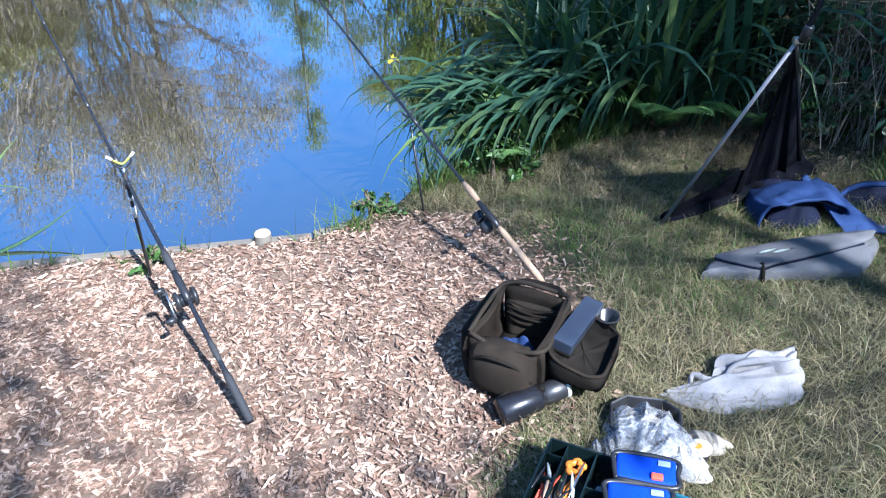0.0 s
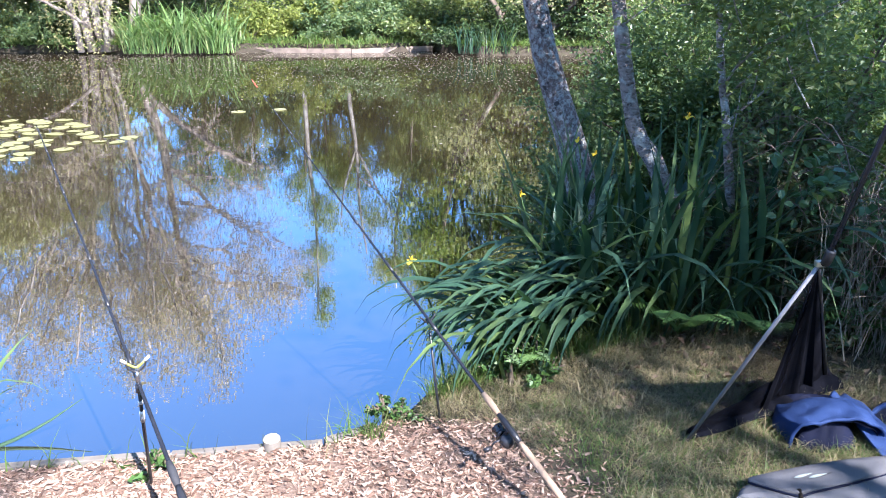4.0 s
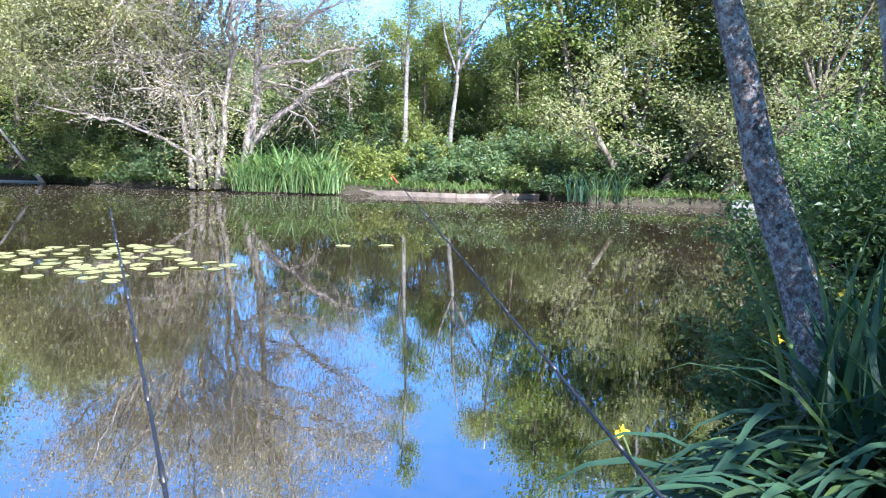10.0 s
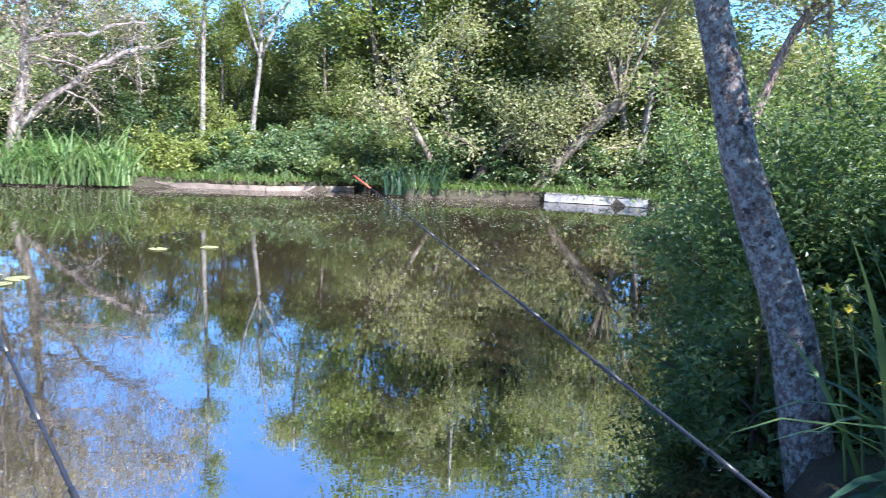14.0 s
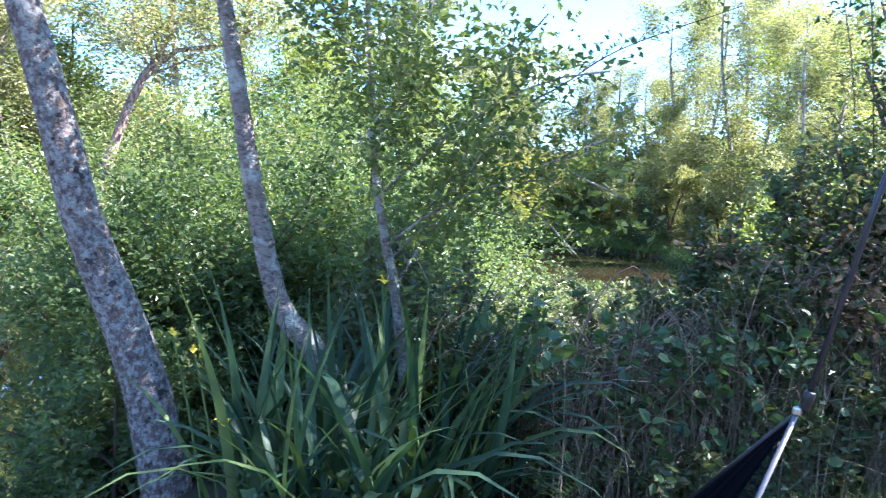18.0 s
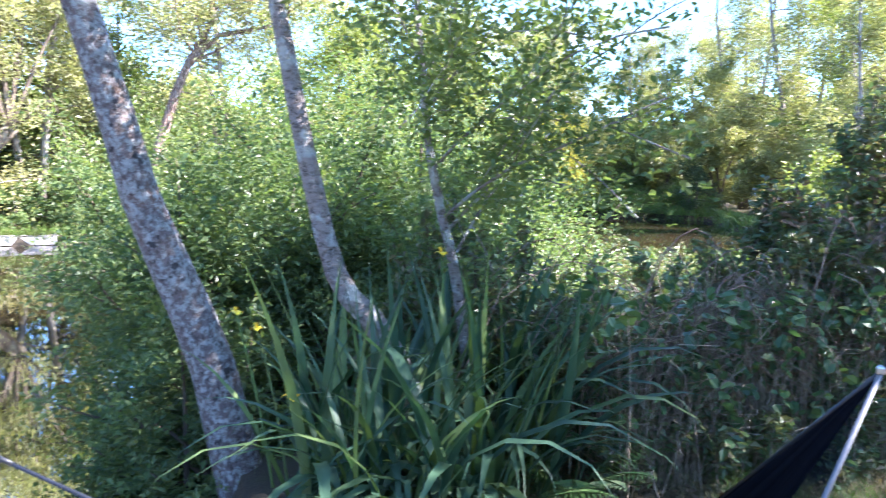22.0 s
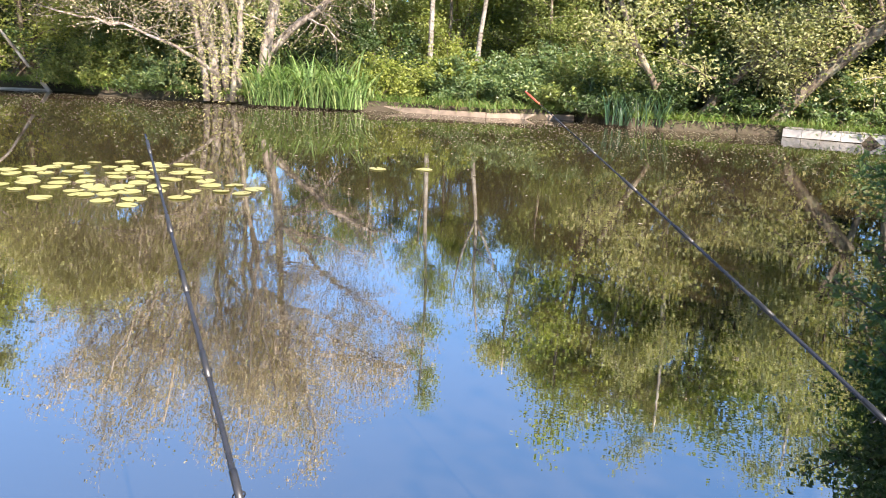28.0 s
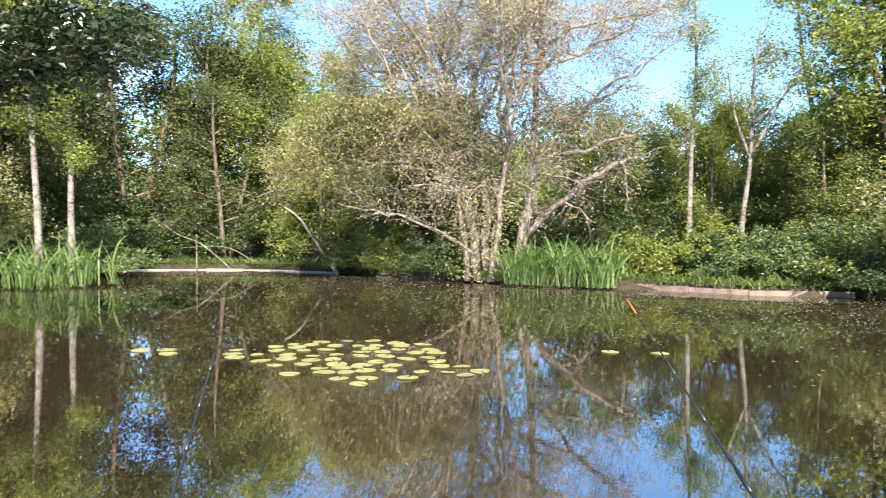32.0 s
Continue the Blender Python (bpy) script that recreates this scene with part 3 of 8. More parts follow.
chip_f = np.clip(0.5 - chip_d / 0.16 + 0.35 * np.sin(9 * X) * np.sin(11 * Y), 0, 1)
at = ground.data.attributes.new("chips", 'FLOAT', 'POINT')
at.data.foreach_set("value", chip_f.ravel().astype(np.float32))
# mask of that painted dark band, fading out 0.3 m above the shoreline
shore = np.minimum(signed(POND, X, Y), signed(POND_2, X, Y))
md = ground.data.attributes.new("mud_shade", 'FLOAT', 'POINT')
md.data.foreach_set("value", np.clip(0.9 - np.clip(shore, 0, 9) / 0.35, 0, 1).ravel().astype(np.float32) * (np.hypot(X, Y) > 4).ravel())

for nm, lab, (x0, x1, y0, y1) in (("water", "murky olive-brown pond water with small ripples", (-30, 9.3, 2.0, 26)), ("water", "small brown pond seen behind the hedge", (9.6, 41, 5, 24))):
    v = np.array([(x0, y0, WATER), (x1, y0, WATER), (x1, y1, WATER), (x0, y1, WATER)])
    tagged(np_part(nm, v, np.array([[0, 1, 2, 3]]), M_WATER), lab, "water", kind="structure")

# ---- trees across the pond ----
def pick(seed):
    return np.random.default_rng(seed)


def knotty(rg, pts, n, amp):
    """A crooked limb: a smooth line with bends and kinks."""
    p = spline(pts, n)
    j = rg.normal(size=p.shape) * amp
    j[0] = 0
    return p + j


def alder():
    """The spreading many-stemmed tree on the far bank."""
    rg = pick(11)
    b = np.array([-9.3, 22.0, 0.0])
    stems = [
        (knotty(rg, [(-9.73, 21.8, -0.2), (-9.86, 21.8, 1.1), (-10.11, 21.7, 2.3), (-10.3, 21.6, 3.8), (-10.44, 21.5, 5.2), (-10.95, 21.3, 6.6), (-11.4, 21.2, 8.9)], 14, 0.035), (0.19, 0.03)),
        (knotty(rg, [(-9.5, 22.0, -0.2), (-9.58, 22.0, 1.0), (-9.55, 22.0, 1.9), (-9.9, 22.1, 3.1), (-10.05, 22.2, 4.2), (-10.2, 22.3, 5.2), (-9.95, 22.4, 6.6), (-9.7, 22.6, 9.3)], 14, 0.035), (0.17, 0.03)),
        (knotty(rg, [(-9.27, 21.7, -0.2), (-9.1, 21.7, 1.15), (-9.0, 21.7, 2.1), (-8.75, 21.6, 3.4), (-8.4, 21.5, 4.7), (-8.1, 21.3, 6.2), (-7.3, 21.0, 8.2)], 14, 0.035), (0.12, 0.025)),
        (knotty(rg, [(-8.75, 22.3, -0.2), (-8.55, 22.3, 1.4), (-8.3, 22.3, 2.6), (-8.24, 22.3, 3.9), (-8.26, 22.4, 5.1), (-8.2, 22.5, 7.2), (-7.9, 22.6, 9.4)], 14, 0.03), (0.23, 0.035)),
        (knotty(rg, [(-9.95, 21.6, -0.2), (-10.05, 21.5, 1.2), (-10.2, 21.3, 2.4), (-10.7, 21.0, 3.6), (-11.5, 20.7, 5.6), (-12.3, 20.6, 7.2)], 13, 0.035), (0.12, 0.025)),
        (knotty(rg, [(-9.15, 21.9, -0.2), (-9.3, 22.0, 1.3), (-9.2, 22.3, 2.6), (-9.4, 22.8, 4.4), (-9.1, 23.2, 6.6), (-8.8, 23.5, 8.8)], 13, 0.035), (0.12, 0.025)),
        (knotty(rg, [(-9.85, 22.1, -0.2), (-10.2, 22.4, 1.8), (-10.8, 22.9, 3.8), (-11.9, 23.2, 6.0), (-12.9, 23.0, 7.6)], 12, 0.03), (0.10, 0.025)),
    ]
    side = [
        (knotty(rg, [(-8.6, 22.4, 0.95), (-7.89, 22.6, 1.8), (-7.32, 22.6, 2.14), (-6.8, 22.6, 2.65), (-6.33, 22.6, 2.85), (-6.0, 22.6, 3.06), (-5.5, 22.6, 3.13)], 14, 0.03), (0.15, 0.05)),
        (knotty(rg, [(-9.5, 21.3, 0.5), (-10.04, 20.9, 0.94), (-10.63, 20.6, 1.3), (-11.5, 20.5, 1.61), (-12.4, 20.4, 1.75), (-13.6, 20.2, 2.0)], 14, 0.03), (0.065, 0.02)),
        (knotty(rg, [(-8.2, 22.2, 3.1), (-7.43, 22.2, 3.3), (-6.7, 22.2, 3.35), (-6.2, 22.2, 3.6), (-5.5, 22.2, 3.7)], 12, 0.035), (0.09, 0.03)),
        (knotty(rg, [(-8.2, 22.3, 4.1), (-7.2, 22.2, 4.25), (-6.7, 22.2, 4.6), (-6.0, 22.2, 4.8), (-5.2, 22.2, 5.6)], 12, 0.04), (0.085, 0.02)),
        (knotty(rg, [(-10.1, 21.4, 3.9), (-10.85, 21.2, 4.05), (-11.6, 21.0, 4.2), (-12.4, 20.6, 4.0), (-13.8, 20.2, 4.3)], 12, 0.04), (0.07, 0.02)),
        (knotty(rg, [(-10.2, 22.2, 6.0), (-9.9, 22.2, 6.8), (-9.35, 22.0, 7.1), (-9.2, 22.0, 8.0)], 9, 0.04), (0.07, 0.02)),
        (knotty(rg, [(-10.2, 21.6, 2.9), (-11.2, 21.0, 3.2), (-12.6, 20.4, 3.0), (-14.2, 19.8, 2.9)], 12, 0.04), (0.06, 0.02)),
    ]
    # upper limbs that fan out into a broad dome
    for k in range(20):
        a = 2 * np.pi * k / 20 + rg.uniform(-0.2, 0.2)
        rr = rg.uniform(2.6, 5.7)
        h = 10.5 - 0.115 * rr * rr + rg.uniform(-0.6, 0.1)
        z0 = rg.uniform(2.8, 6.0)
        e = np.array([-9.7, 22.2]) + rr * np.array([np.cos(a), 0.75 * np.sin(a)])
        stem = stems[int(np.argmin([math.hypot(q[-1][0] - e[0], q[-1][1] - e[1]) + rg.uniform(0, 2.5) for q, r in stems]))][0]
        c = stem[int(np.argmin(np.abs(stem[:, 2] - z0)))]
        m = c + 0.45 * (np.array([e[0], e[1], h]) - c) + np.array([0, 0, rg.uniform(-0.3, 0.7)])
        side.append((knotty(rg, [c, m, (e[0], e[1], h)], 11, 0.08), (0.085, 0.02)))
    low = []
    for k in range(11):
        u = k / 10
        low.append((knotty(rg, [(-10.0 - 0.3 * u, 21.6, 2.2 + 1.6 * rg.random()), (-11.6 - 0.8 * u, 20.9 - 0.5 * u, 3.3 + 1.3 * rg.random()), (-12.8 - 2.4 * u, 20.1 - 1.2 * u, 4.1 - 2.3 * u + 0.5 * rg.random())], 10, 0.06), (0.05, 0.012)))
    th = empty("alder_tree", b, "broad many-stemmed pale-barked tree with thin grey-green leaves on the far bank", "tree")
    m1, t1, tw1 = grow(rg, [q - b for q, r in stems], [(r[0] * 0.78, r[1]) for q, r in stems], limbs=18, limb_len=(1.2, 3.0), rise=0.15, start=0.3, twigs=7, twig_len=(0.6, 1.4), droop=0.02, wob=0.3)
    m2, t2, tw2 = grow(rg, [q - b for q, r in side], [(r[0] * 0.75, r[1] * 0.8) for q, r in side], limbs=12, limb_len=(0.9, 2.2), rise=0.3, start=0.25, twigs=9, twig_len=(0.5, 1.2), droop=0.03, wob=0.28)
    m3, t3, tw3 = grow(rg, [q - b for q, r in low], [r for q, r in low], limbs=12, limb_len=(0.8, 2.0), rise=0.05, start=0.3, twigs=7, twig_len=(0.5, 1.1), droop=0.03, wob=0.2)
    wood_parts(m1 + m2 + m3, t1 + t2 + t3, M_BARK_ALDER, th)
    p = np.concatenate([on_twigs(rg, tw1, 18000, 0.18), on_twigs(rg, [q for q in tw2 if q[-1][2] > 6.3], 34000, 0.2), on_twigs(rg, tw2, 22000, 0.17)])
    v, f = leaves_np(p, 0.07, rg, 0.5)
    np_part("crown", v, f, L_ALDER_TOP, th, "thin crown of small brownish-grey leaves and catkins")
    p = np.concatenate([on_twigs(rg, tw3, 42000, 0.14), on_twigs(rg, [q - b for q, r in stems], 7000, 0.45) + np.array([0, -0.5, 0.3])])
    v, f = leaves_np(p, 0.085, rg, 0.7)
    np_part("bough_leaves", v, f, L_ALDER, th, "pale yellow-green leaves in flat sprays")


alder()


def birch(seed, base, path, r, fork=None, n=7000, label=""):
    rg = pick(seed)
    pts = spline(path, 12)
    tree("birch_tree", rg, [pts] + ([spline(q, 8) for q in fork] if fork else []), [(r, 0.025)] + ([(0.05, 0.015)] * len(fork) if fork else []), M_BARK_BIRCH, L_BRIGHT, n, 0.075,
         label, limbs=9, limb_len=(0.7, 1.6), rise=0.7, start=0.5, twigs=4, twig_len=(0.4, 0.8), spread=0.16, base=base, sides=8)


birch(21, (-4.75, 25.5, 0), [(-4.75, 25.5, -0.1), (-4.65, 25.4, 1.2), (-4.6, 25.3, 3.6), (-4.5, 25.3, 6.0), (-4.6, 25.2, 9.2)], 0.10, None, 6500,
      "slim white-barked birch with thin crown behind the far bank")
birch(22, (-3.35, 26, 0), [(-3.35, 26.0, -0.1), (-3.25, 25.9, 1.6), (-3.05, 25.7, 3.3), (-3.0, 25.6, 5.4), (-2.8, 25.5, 7.0)], 0.09,
      [[(-3.05, 25.7, 3.3), (-2.5, 25.6, 4.4), (-1.9, 25.5, 5.6)], [(-3.08, 25.7, 3.3), (-3.5, 25.6, 4.6), (-3.7, 25.6, 5.9)], [(-3.0, 25.6, 4.2), (-2.2, 25.7, 5.0), (-1.3, 25.9, 6.6)]], 2500,
      "pale forked young tree with bare spreading branches")
birch(23, (3.3, 25.8, 0), [(3.3, 25.8, -0.1), (2.9, 25.85, 1.0), (2.4, 25.9, 2.4), (1.8, 26.0, 4.7), (1.3, 26.0, 8.0)], 0.13, None, 7000, "leaning pale trunk among willows on the far bank")
birch(24, (-18.85, 14.9, 0), [(-18.85, 14.9, -0.1), (-18.8, 14.8, 2.0), (-18.9, 14.7, 4.8), (-19.0, 14.7, 8.5)], 0.115, None, 9000, "pale straight trunk standing among reeds on the far bank")
birch(25, (-18.4, 15.5, 0), [(-18.4, 15.5, -0.1), (-18.3, 15.4, 1.5), (-18.2, 15.3, 3.8), (-18.6, 15.2, 7.5)], 0.115, None, 9000, "pale trunk with flaking bark among reeds on the far bank")


def wood_tree(seed, height, width, leaf, n, size, label, wood=None, name="wood_tree"):
    """A woodland tree built at the origin, crown close to the ground."""
    rg = pick(seed)
    paths, radii = [], []
    for k in range(3):
        a = 2.1 * k + rg.uniform(0, 1)
        paths.append(spline([(0.1 * np.cos(a), 0.1 * np.sin(a), -0.2), (0.25 * width * np.cos(a) * 0.5, 0.25 * width * np.sin(a) * 0.5, height * 0.35),
                             (0.3 * width * np.cos(a) * 0.8, 0.3 * width * np.sin(a) * 0.8, height * 0.7), (0.25 * width * np.cos(a), 0.25 * width * np.sin(a), height * 0.95)], 9))
        radii.append((0.13, 0.03))
    return tree(name, rg, paths, radii, wood or M_BARK_DARK, leaf, n, size, label, limbs=12, limb_len=(width * 0.3, width * 0.55), rise=0.25, start=0.12, twigs=6,
                twig_len=(0.6, 1.3), spread=0.26, sides=6)


def plant_out(proto, places, rg):
    """Copies of a tree at places (x, y, scale)."""
    for i, (x, y, s) in enumerate(places):
        z = float(ground_z(x, y))
        o = proto if i == 0 else copy_thing(proto, Matrix())
        o.matrix_basis = pose(x, y, z - 0.05, 0, 0, rg.uniform(0, 360))
        o.scale = (s * rg.uniform(0.9, 1.1), s * rg.uniform(0.9, 1.1), s * rg.uniform(0.94, 1.06))


rp = pick(31)
w_bright = wood_tree(41, 7.6, 5.0, L_BRIGHT, 24000, 0.115, "leafy yellow-green woodland tree on the far bank")
plant_out(w_bright, [(1.1, 27.2, 1.25), (6.0, 26.2, 1.2), (-19.2, 25.4, 0.95), (-1.6, 28.0, 0.66), (-4.2, 28.6, 0.62), (22, 20.8, 0.9), (-14.5, 28.5, 0.85), (-17.2, 24.6, 0.72), (-4.4, 27.8, 0.68), (9.5, 24.5, 0.85), (14.5, 19.5, 0.8), (21, 25, 1.0), (30, 8, 1.0)], rp)
w_mid = wood_tree(42, 7.0, 5.0, L_MID, 24000, 0.115, "leafy mid-green woodland tree on the far bank")
plant_out(w_mid, [(-2.6, 31.0, 0.7), (-9.5, 31, 0.8), (3.6, 28.2, 1.4), (-13.2, 26.4, 0.8), (-7.0, 28.5, 0.68), (0.5, 30.5, 0.8), (6.2, 27.0, 1.05), (-1.0, 26.5, 0.6)], rp)
w_dark = wood_tree(44, 7.6, 5.0, L_SHADY, 24000, 0.115, "woodland tree beside the pond, shade put into its leaf colour")
plant_out(w_dark, [(-22.0, 25.0, 1.1), (-25.8, 19.0, 1.25), (-27.5, 13.5, 1.2), (-20.6, 23.4, 0.78), (-23.6, 18.0, 1.0), (-23.2, 15.0, 1.35), (-24.6, 22.6, 1.3), (-21.2, 11.6, 1.2), (-24.8, 16.6, 1.4)], rp)
w_silver = wood_tree(43, 10.5, 6.0, L_SILVER, 28000, 0.11, "tall grey-green willow on the far bank", M_BARK_PALE, "willow_tree")
plant_out(w_silver, [(2.6, 26.6, 1.0), (7.8, 23.6, 0.95), (12.0, 20.5, 0.9), (33, 24, 0.85), (-21.5, 14.0, 0.9), (33, 8.0, 0.95), (26, 7.2, 0.85), (40, 15.5, 1.2), (40, 27.5, 1.1), (42, 22.5, 1.0), (45, 19.5, 1.0), (35, 11.5, 1.15), (27, 25.5, 1.1), (-0.6, 28.8, 1.0), (-17.6, 27.5, 0.75)], rp)


def weeping_birch():
    rg = pick(51)
    b = (-23.4, 28.3, 0)
    th = empty("weeping_birch_tree", b, "tall birch with hanging pale green foliage above the wood", "tree")
    mains, tubes, tw = grow(rg, [spline([(0, 0, -0.1), (0.1, 0, 4), (0, 0.2, 8), (0.1, 0.1, 12.2)], 10)], [(0.22, 0.03)], limbs=52, limb_len=(2.0, 3.6), rise=0.3, start=0.25, twigs=6, twig_len=(0.9, 2.0), droop=0.22)
    wood_parts(mains, tubes, M_BARK_BIRCH, th)
    v, f = leaves_np(on_twigs(rg, tw, 30000, 0.14), 0.12, rg, 0.3)
    np_part("crown", v, f, L_SILVER, th)


weeping_birch()


def leaning_willow():
    rg = pick(52)
    b = np.array([4.2, 21.6, 0])
    main = spline([(4.1, 21.6, -0.35), (4.8, 21.5, 0.75), (5.8, 21.2, 1.85), (6.3, 21.05, 2.4)], 9)
    others = [spline([(2.5, 21.8, -0.2), (3.0, 21.7, 0.6), (3.7, 21.5, 1.5), (4.0, 21.4, 2.2)], 8), spline([(3.0, 22.0, -0.2), (3.6, 21.9, 0.9), (4.6, 21.8, 1.9)], 8),
              spline([(1.6, 21.8, -0.2), (1.5, 21.6, 0.6), (0.9, 21.2, 1.6), (0.4, 20.9, 2.6)], 8)]
    shoots = [spline([(6.2, 21.05, 2.3), (6.2 + dx * 0.5, 21 + dy * 0.5, 4.0), (6.2 + dx, 21 + dy, h)], 7) for dx, dy, h in ((-0.2, 0, 6.4), (-0.8, 0.3, 5.8), (0.5, 0.2, 6.2), (1.3, -0.2, 5.4), (-1.6, -0.5, 4.8), (0.9, 0.8, 6.8))]
    th = empty("leaning_willow_tree", b, "old pollard willow leaning from the bank over the water", "tree")
    paths = [main] + others + shoots
    radii = [(0.20, 0.17), (0.13, 0.07), (0.12, 0.06), (0.10, 0.05)] + [(0.06, 0.015)] * len(shoots)
    mains, tubes, tw = grow(rg, [p - b for p in paths], radii, limbs=7, limb_len=(1.0, 2.4), rise=0.35, start=0.35, twigs=5, twig_len=(0.5, 1.2), droop=0.06)
    wood_parts(mains, tubes, M_BARK_DARK, th)
    v, f = leaves_np(on_twigs(rg, tw, 24000, 0.2), 0.095, rg, 0.4)
    np_part("crown", v, f, L_SILVER, th)
    b2 = np.array([6.9, 15.9, 0])
    tree("willow_tree", rg, [spline([(6.6, 16.2, -0.2), (6.8, 16.0, 1.4), (7.3, 15.7, 3.3), (7.7, 15.4, 4.2), (7.9, 15.3, 5.8)], 10), spline([(7.4, 15.6, 3.5), (7.9, 15.3, 4.1), (8.6, 14.8, 4.3), (9.4, 14.4, 5.0)], 7)],
         [(0.13, 0.04), (0.06, 0.02)], M_BARK_RED, L_SILVER, 9000, 0.075, "tree with reddish leaning limbs and sparse leaves", limbs=9, limb_len=(0.9, 2.0), rise=0.5, start=0.5, twigs=5, twig_len=(0.5, 1.0), spread=0.2, base=tuple(b2))


leaning_willow()


# ---- shrubs ----
def shrub(name, seed, at, size, leaf, n, leaf_size, label, stems=10, wood=None, clumps=46, flat=0.5, category="shrub", group=""):
    """A bush: stems from the ground and leaves in clumps over an uneven mound."""
    rg = pick(seed)
    th = empty(name, at, label, category, group)
    sx, sy, sz = size
    d = rg.normal(size=(clumps, 3))
    d[:, 2] = np.abs(d[:, 2])
    d /= np.linalg.norm(d, axis=1)[:, None]
    c = d * (0.4 + 0.62 * rg.random((clumps, 1))) * np.array([sx, sy, sz])
    c[:, 2] += 0.06 * sz
    r = (0.22 + 0.2 * rg.random(clumps)) * min(sx, sy, sz)
    pos = clumped(c, r, max(1, int(0.78 * n) // clumps), rg)
    sprays = []
    for k in range(30):
        e = c[rg.integers(0, clumps)]
        o = e / (np.linalg.norm(e) + 1e-6) + np.array([0, 0, 0.35]) + rg.normal(size=3) * 0.3
        sprays.append(limb_path(rg, e, o, 0.55 * min(sx, sy, sz), 5, 0.08))
    pos = np.concatenate([pos, on_twigs(rg, sprays, int(0.22 * n), 0.05 * min(sx, sy, sz))])
    pos = pos[pos[:, 2] > 0.01]
    v, f = leaves_np(pos, leaf_size, rg, flat)
    np_part("foliage", v, f, leaf, th)
    tubes = [tube_np(q, np.linspace(0.008, 0.003, 5), 4) for q in sprays]
    for k in range(stems):
        e = c[rg.integers(0, clumps)]
        s0 = np.array([rg.uniform(-0.25, 0.25) * sx, rg.uniform(-0.25, 0.25) * sy, -0.1])
        tubes.append(tube_np(spline([s0, s0 * 0.5 + e * 0.5 + np.array([0, 0, 0.12 * sz]), e * 1.05], 7), np.linspace(0.018, 0.006, 7) * max(1, sz / 1.5), 5))
    v, f = join_np(tubes)
    tagged(np_part("branchwork", v, f, wood or M_TWIG, th, smooth=True), kind="stuff")
    return th


# L_DARK at x 1.4 and 2.9: shadow under the trees put into the leaves
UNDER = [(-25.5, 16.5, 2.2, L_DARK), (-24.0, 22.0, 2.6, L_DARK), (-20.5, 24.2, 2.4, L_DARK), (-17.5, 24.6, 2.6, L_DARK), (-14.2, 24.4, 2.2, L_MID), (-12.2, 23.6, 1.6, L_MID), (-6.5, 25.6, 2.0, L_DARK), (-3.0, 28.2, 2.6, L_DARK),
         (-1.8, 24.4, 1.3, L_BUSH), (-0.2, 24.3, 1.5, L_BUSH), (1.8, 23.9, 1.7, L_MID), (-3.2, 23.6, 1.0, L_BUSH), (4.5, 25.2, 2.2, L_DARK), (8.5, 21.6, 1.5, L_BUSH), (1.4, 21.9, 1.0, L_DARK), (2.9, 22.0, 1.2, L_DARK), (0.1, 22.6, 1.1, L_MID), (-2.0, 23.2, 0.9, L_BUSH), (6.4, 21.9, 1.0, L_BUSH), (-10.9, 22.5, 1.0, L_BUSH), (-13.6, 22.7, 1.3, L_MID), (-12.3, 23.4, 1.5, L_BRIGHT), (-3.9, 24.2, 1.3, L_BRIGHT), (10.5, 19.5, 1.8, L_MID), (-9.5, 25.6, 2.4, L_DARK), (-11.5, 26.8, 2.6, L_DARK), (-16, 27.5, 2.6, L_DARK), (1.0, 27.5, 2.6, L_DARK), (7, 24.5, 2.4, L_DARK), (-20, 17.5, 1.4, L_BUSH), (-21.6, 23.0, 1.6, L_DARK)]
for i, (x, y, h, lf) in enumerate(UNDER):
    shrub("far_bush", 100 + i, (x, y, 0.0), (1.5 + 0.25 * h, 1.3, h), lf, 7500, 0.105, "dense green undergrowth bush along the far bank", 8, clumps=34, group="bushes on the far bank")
shrub("far_bush", 140, (-5.6, 23.2, 0.0), (1.0, 0.8, 1.1), L_BRIGHT, 4500, 0.09, "low yellow-green bush on the far bank", 6)
shrub("far_bush", 141, (-12.0, 22.6, -0.1), (1.6, 0.8, 0.9), L_BUSH, 5000, 0.09, "low bush trailing into the water on the far bank", 6)
# pond two, further right
FARR = [(27, 21.5, 3.0, L_MID), (33, 23, 3.5, L_SILVER), (39, 21, 3.5, L_MID), (22.5, 20.5, 3.0, L_BRIGHT), (18, 17, 2.4, L_BRIGHT), (13.5, 15.0, 2.2, L_MID), (41, 14, 3, L_SILVER), (24, 6.5, 2.6, L_MID), (31, 9.5, 3.0, L_SILVER), (18, 5, 2.6, L_MID), (37.0, 16.0, 7.0, L_SILVER), (38.5, 19.0, 7.4, L_SILVER), (36.5, 12.4, 7.0, L_SILVER), (40, 23, 7.6, L_SILVER), (34, 25.0, 6.0, L_BRIGHT), (36, 9.0, 6.0, L_SILVER)]
for i, (x, y, h, lf) in enumerate(FARR):
    shrub("far_bush", 150 + i, (x, y, 0.0), (2.4 + 0.1 * h, 2.0, h), lf, 7000 if h < 5 else 12000, 0.14 if h < 5 else 0.18, "tall leafy bush beside the second pond", 8, clumps=36, group="bushes by the second pond")
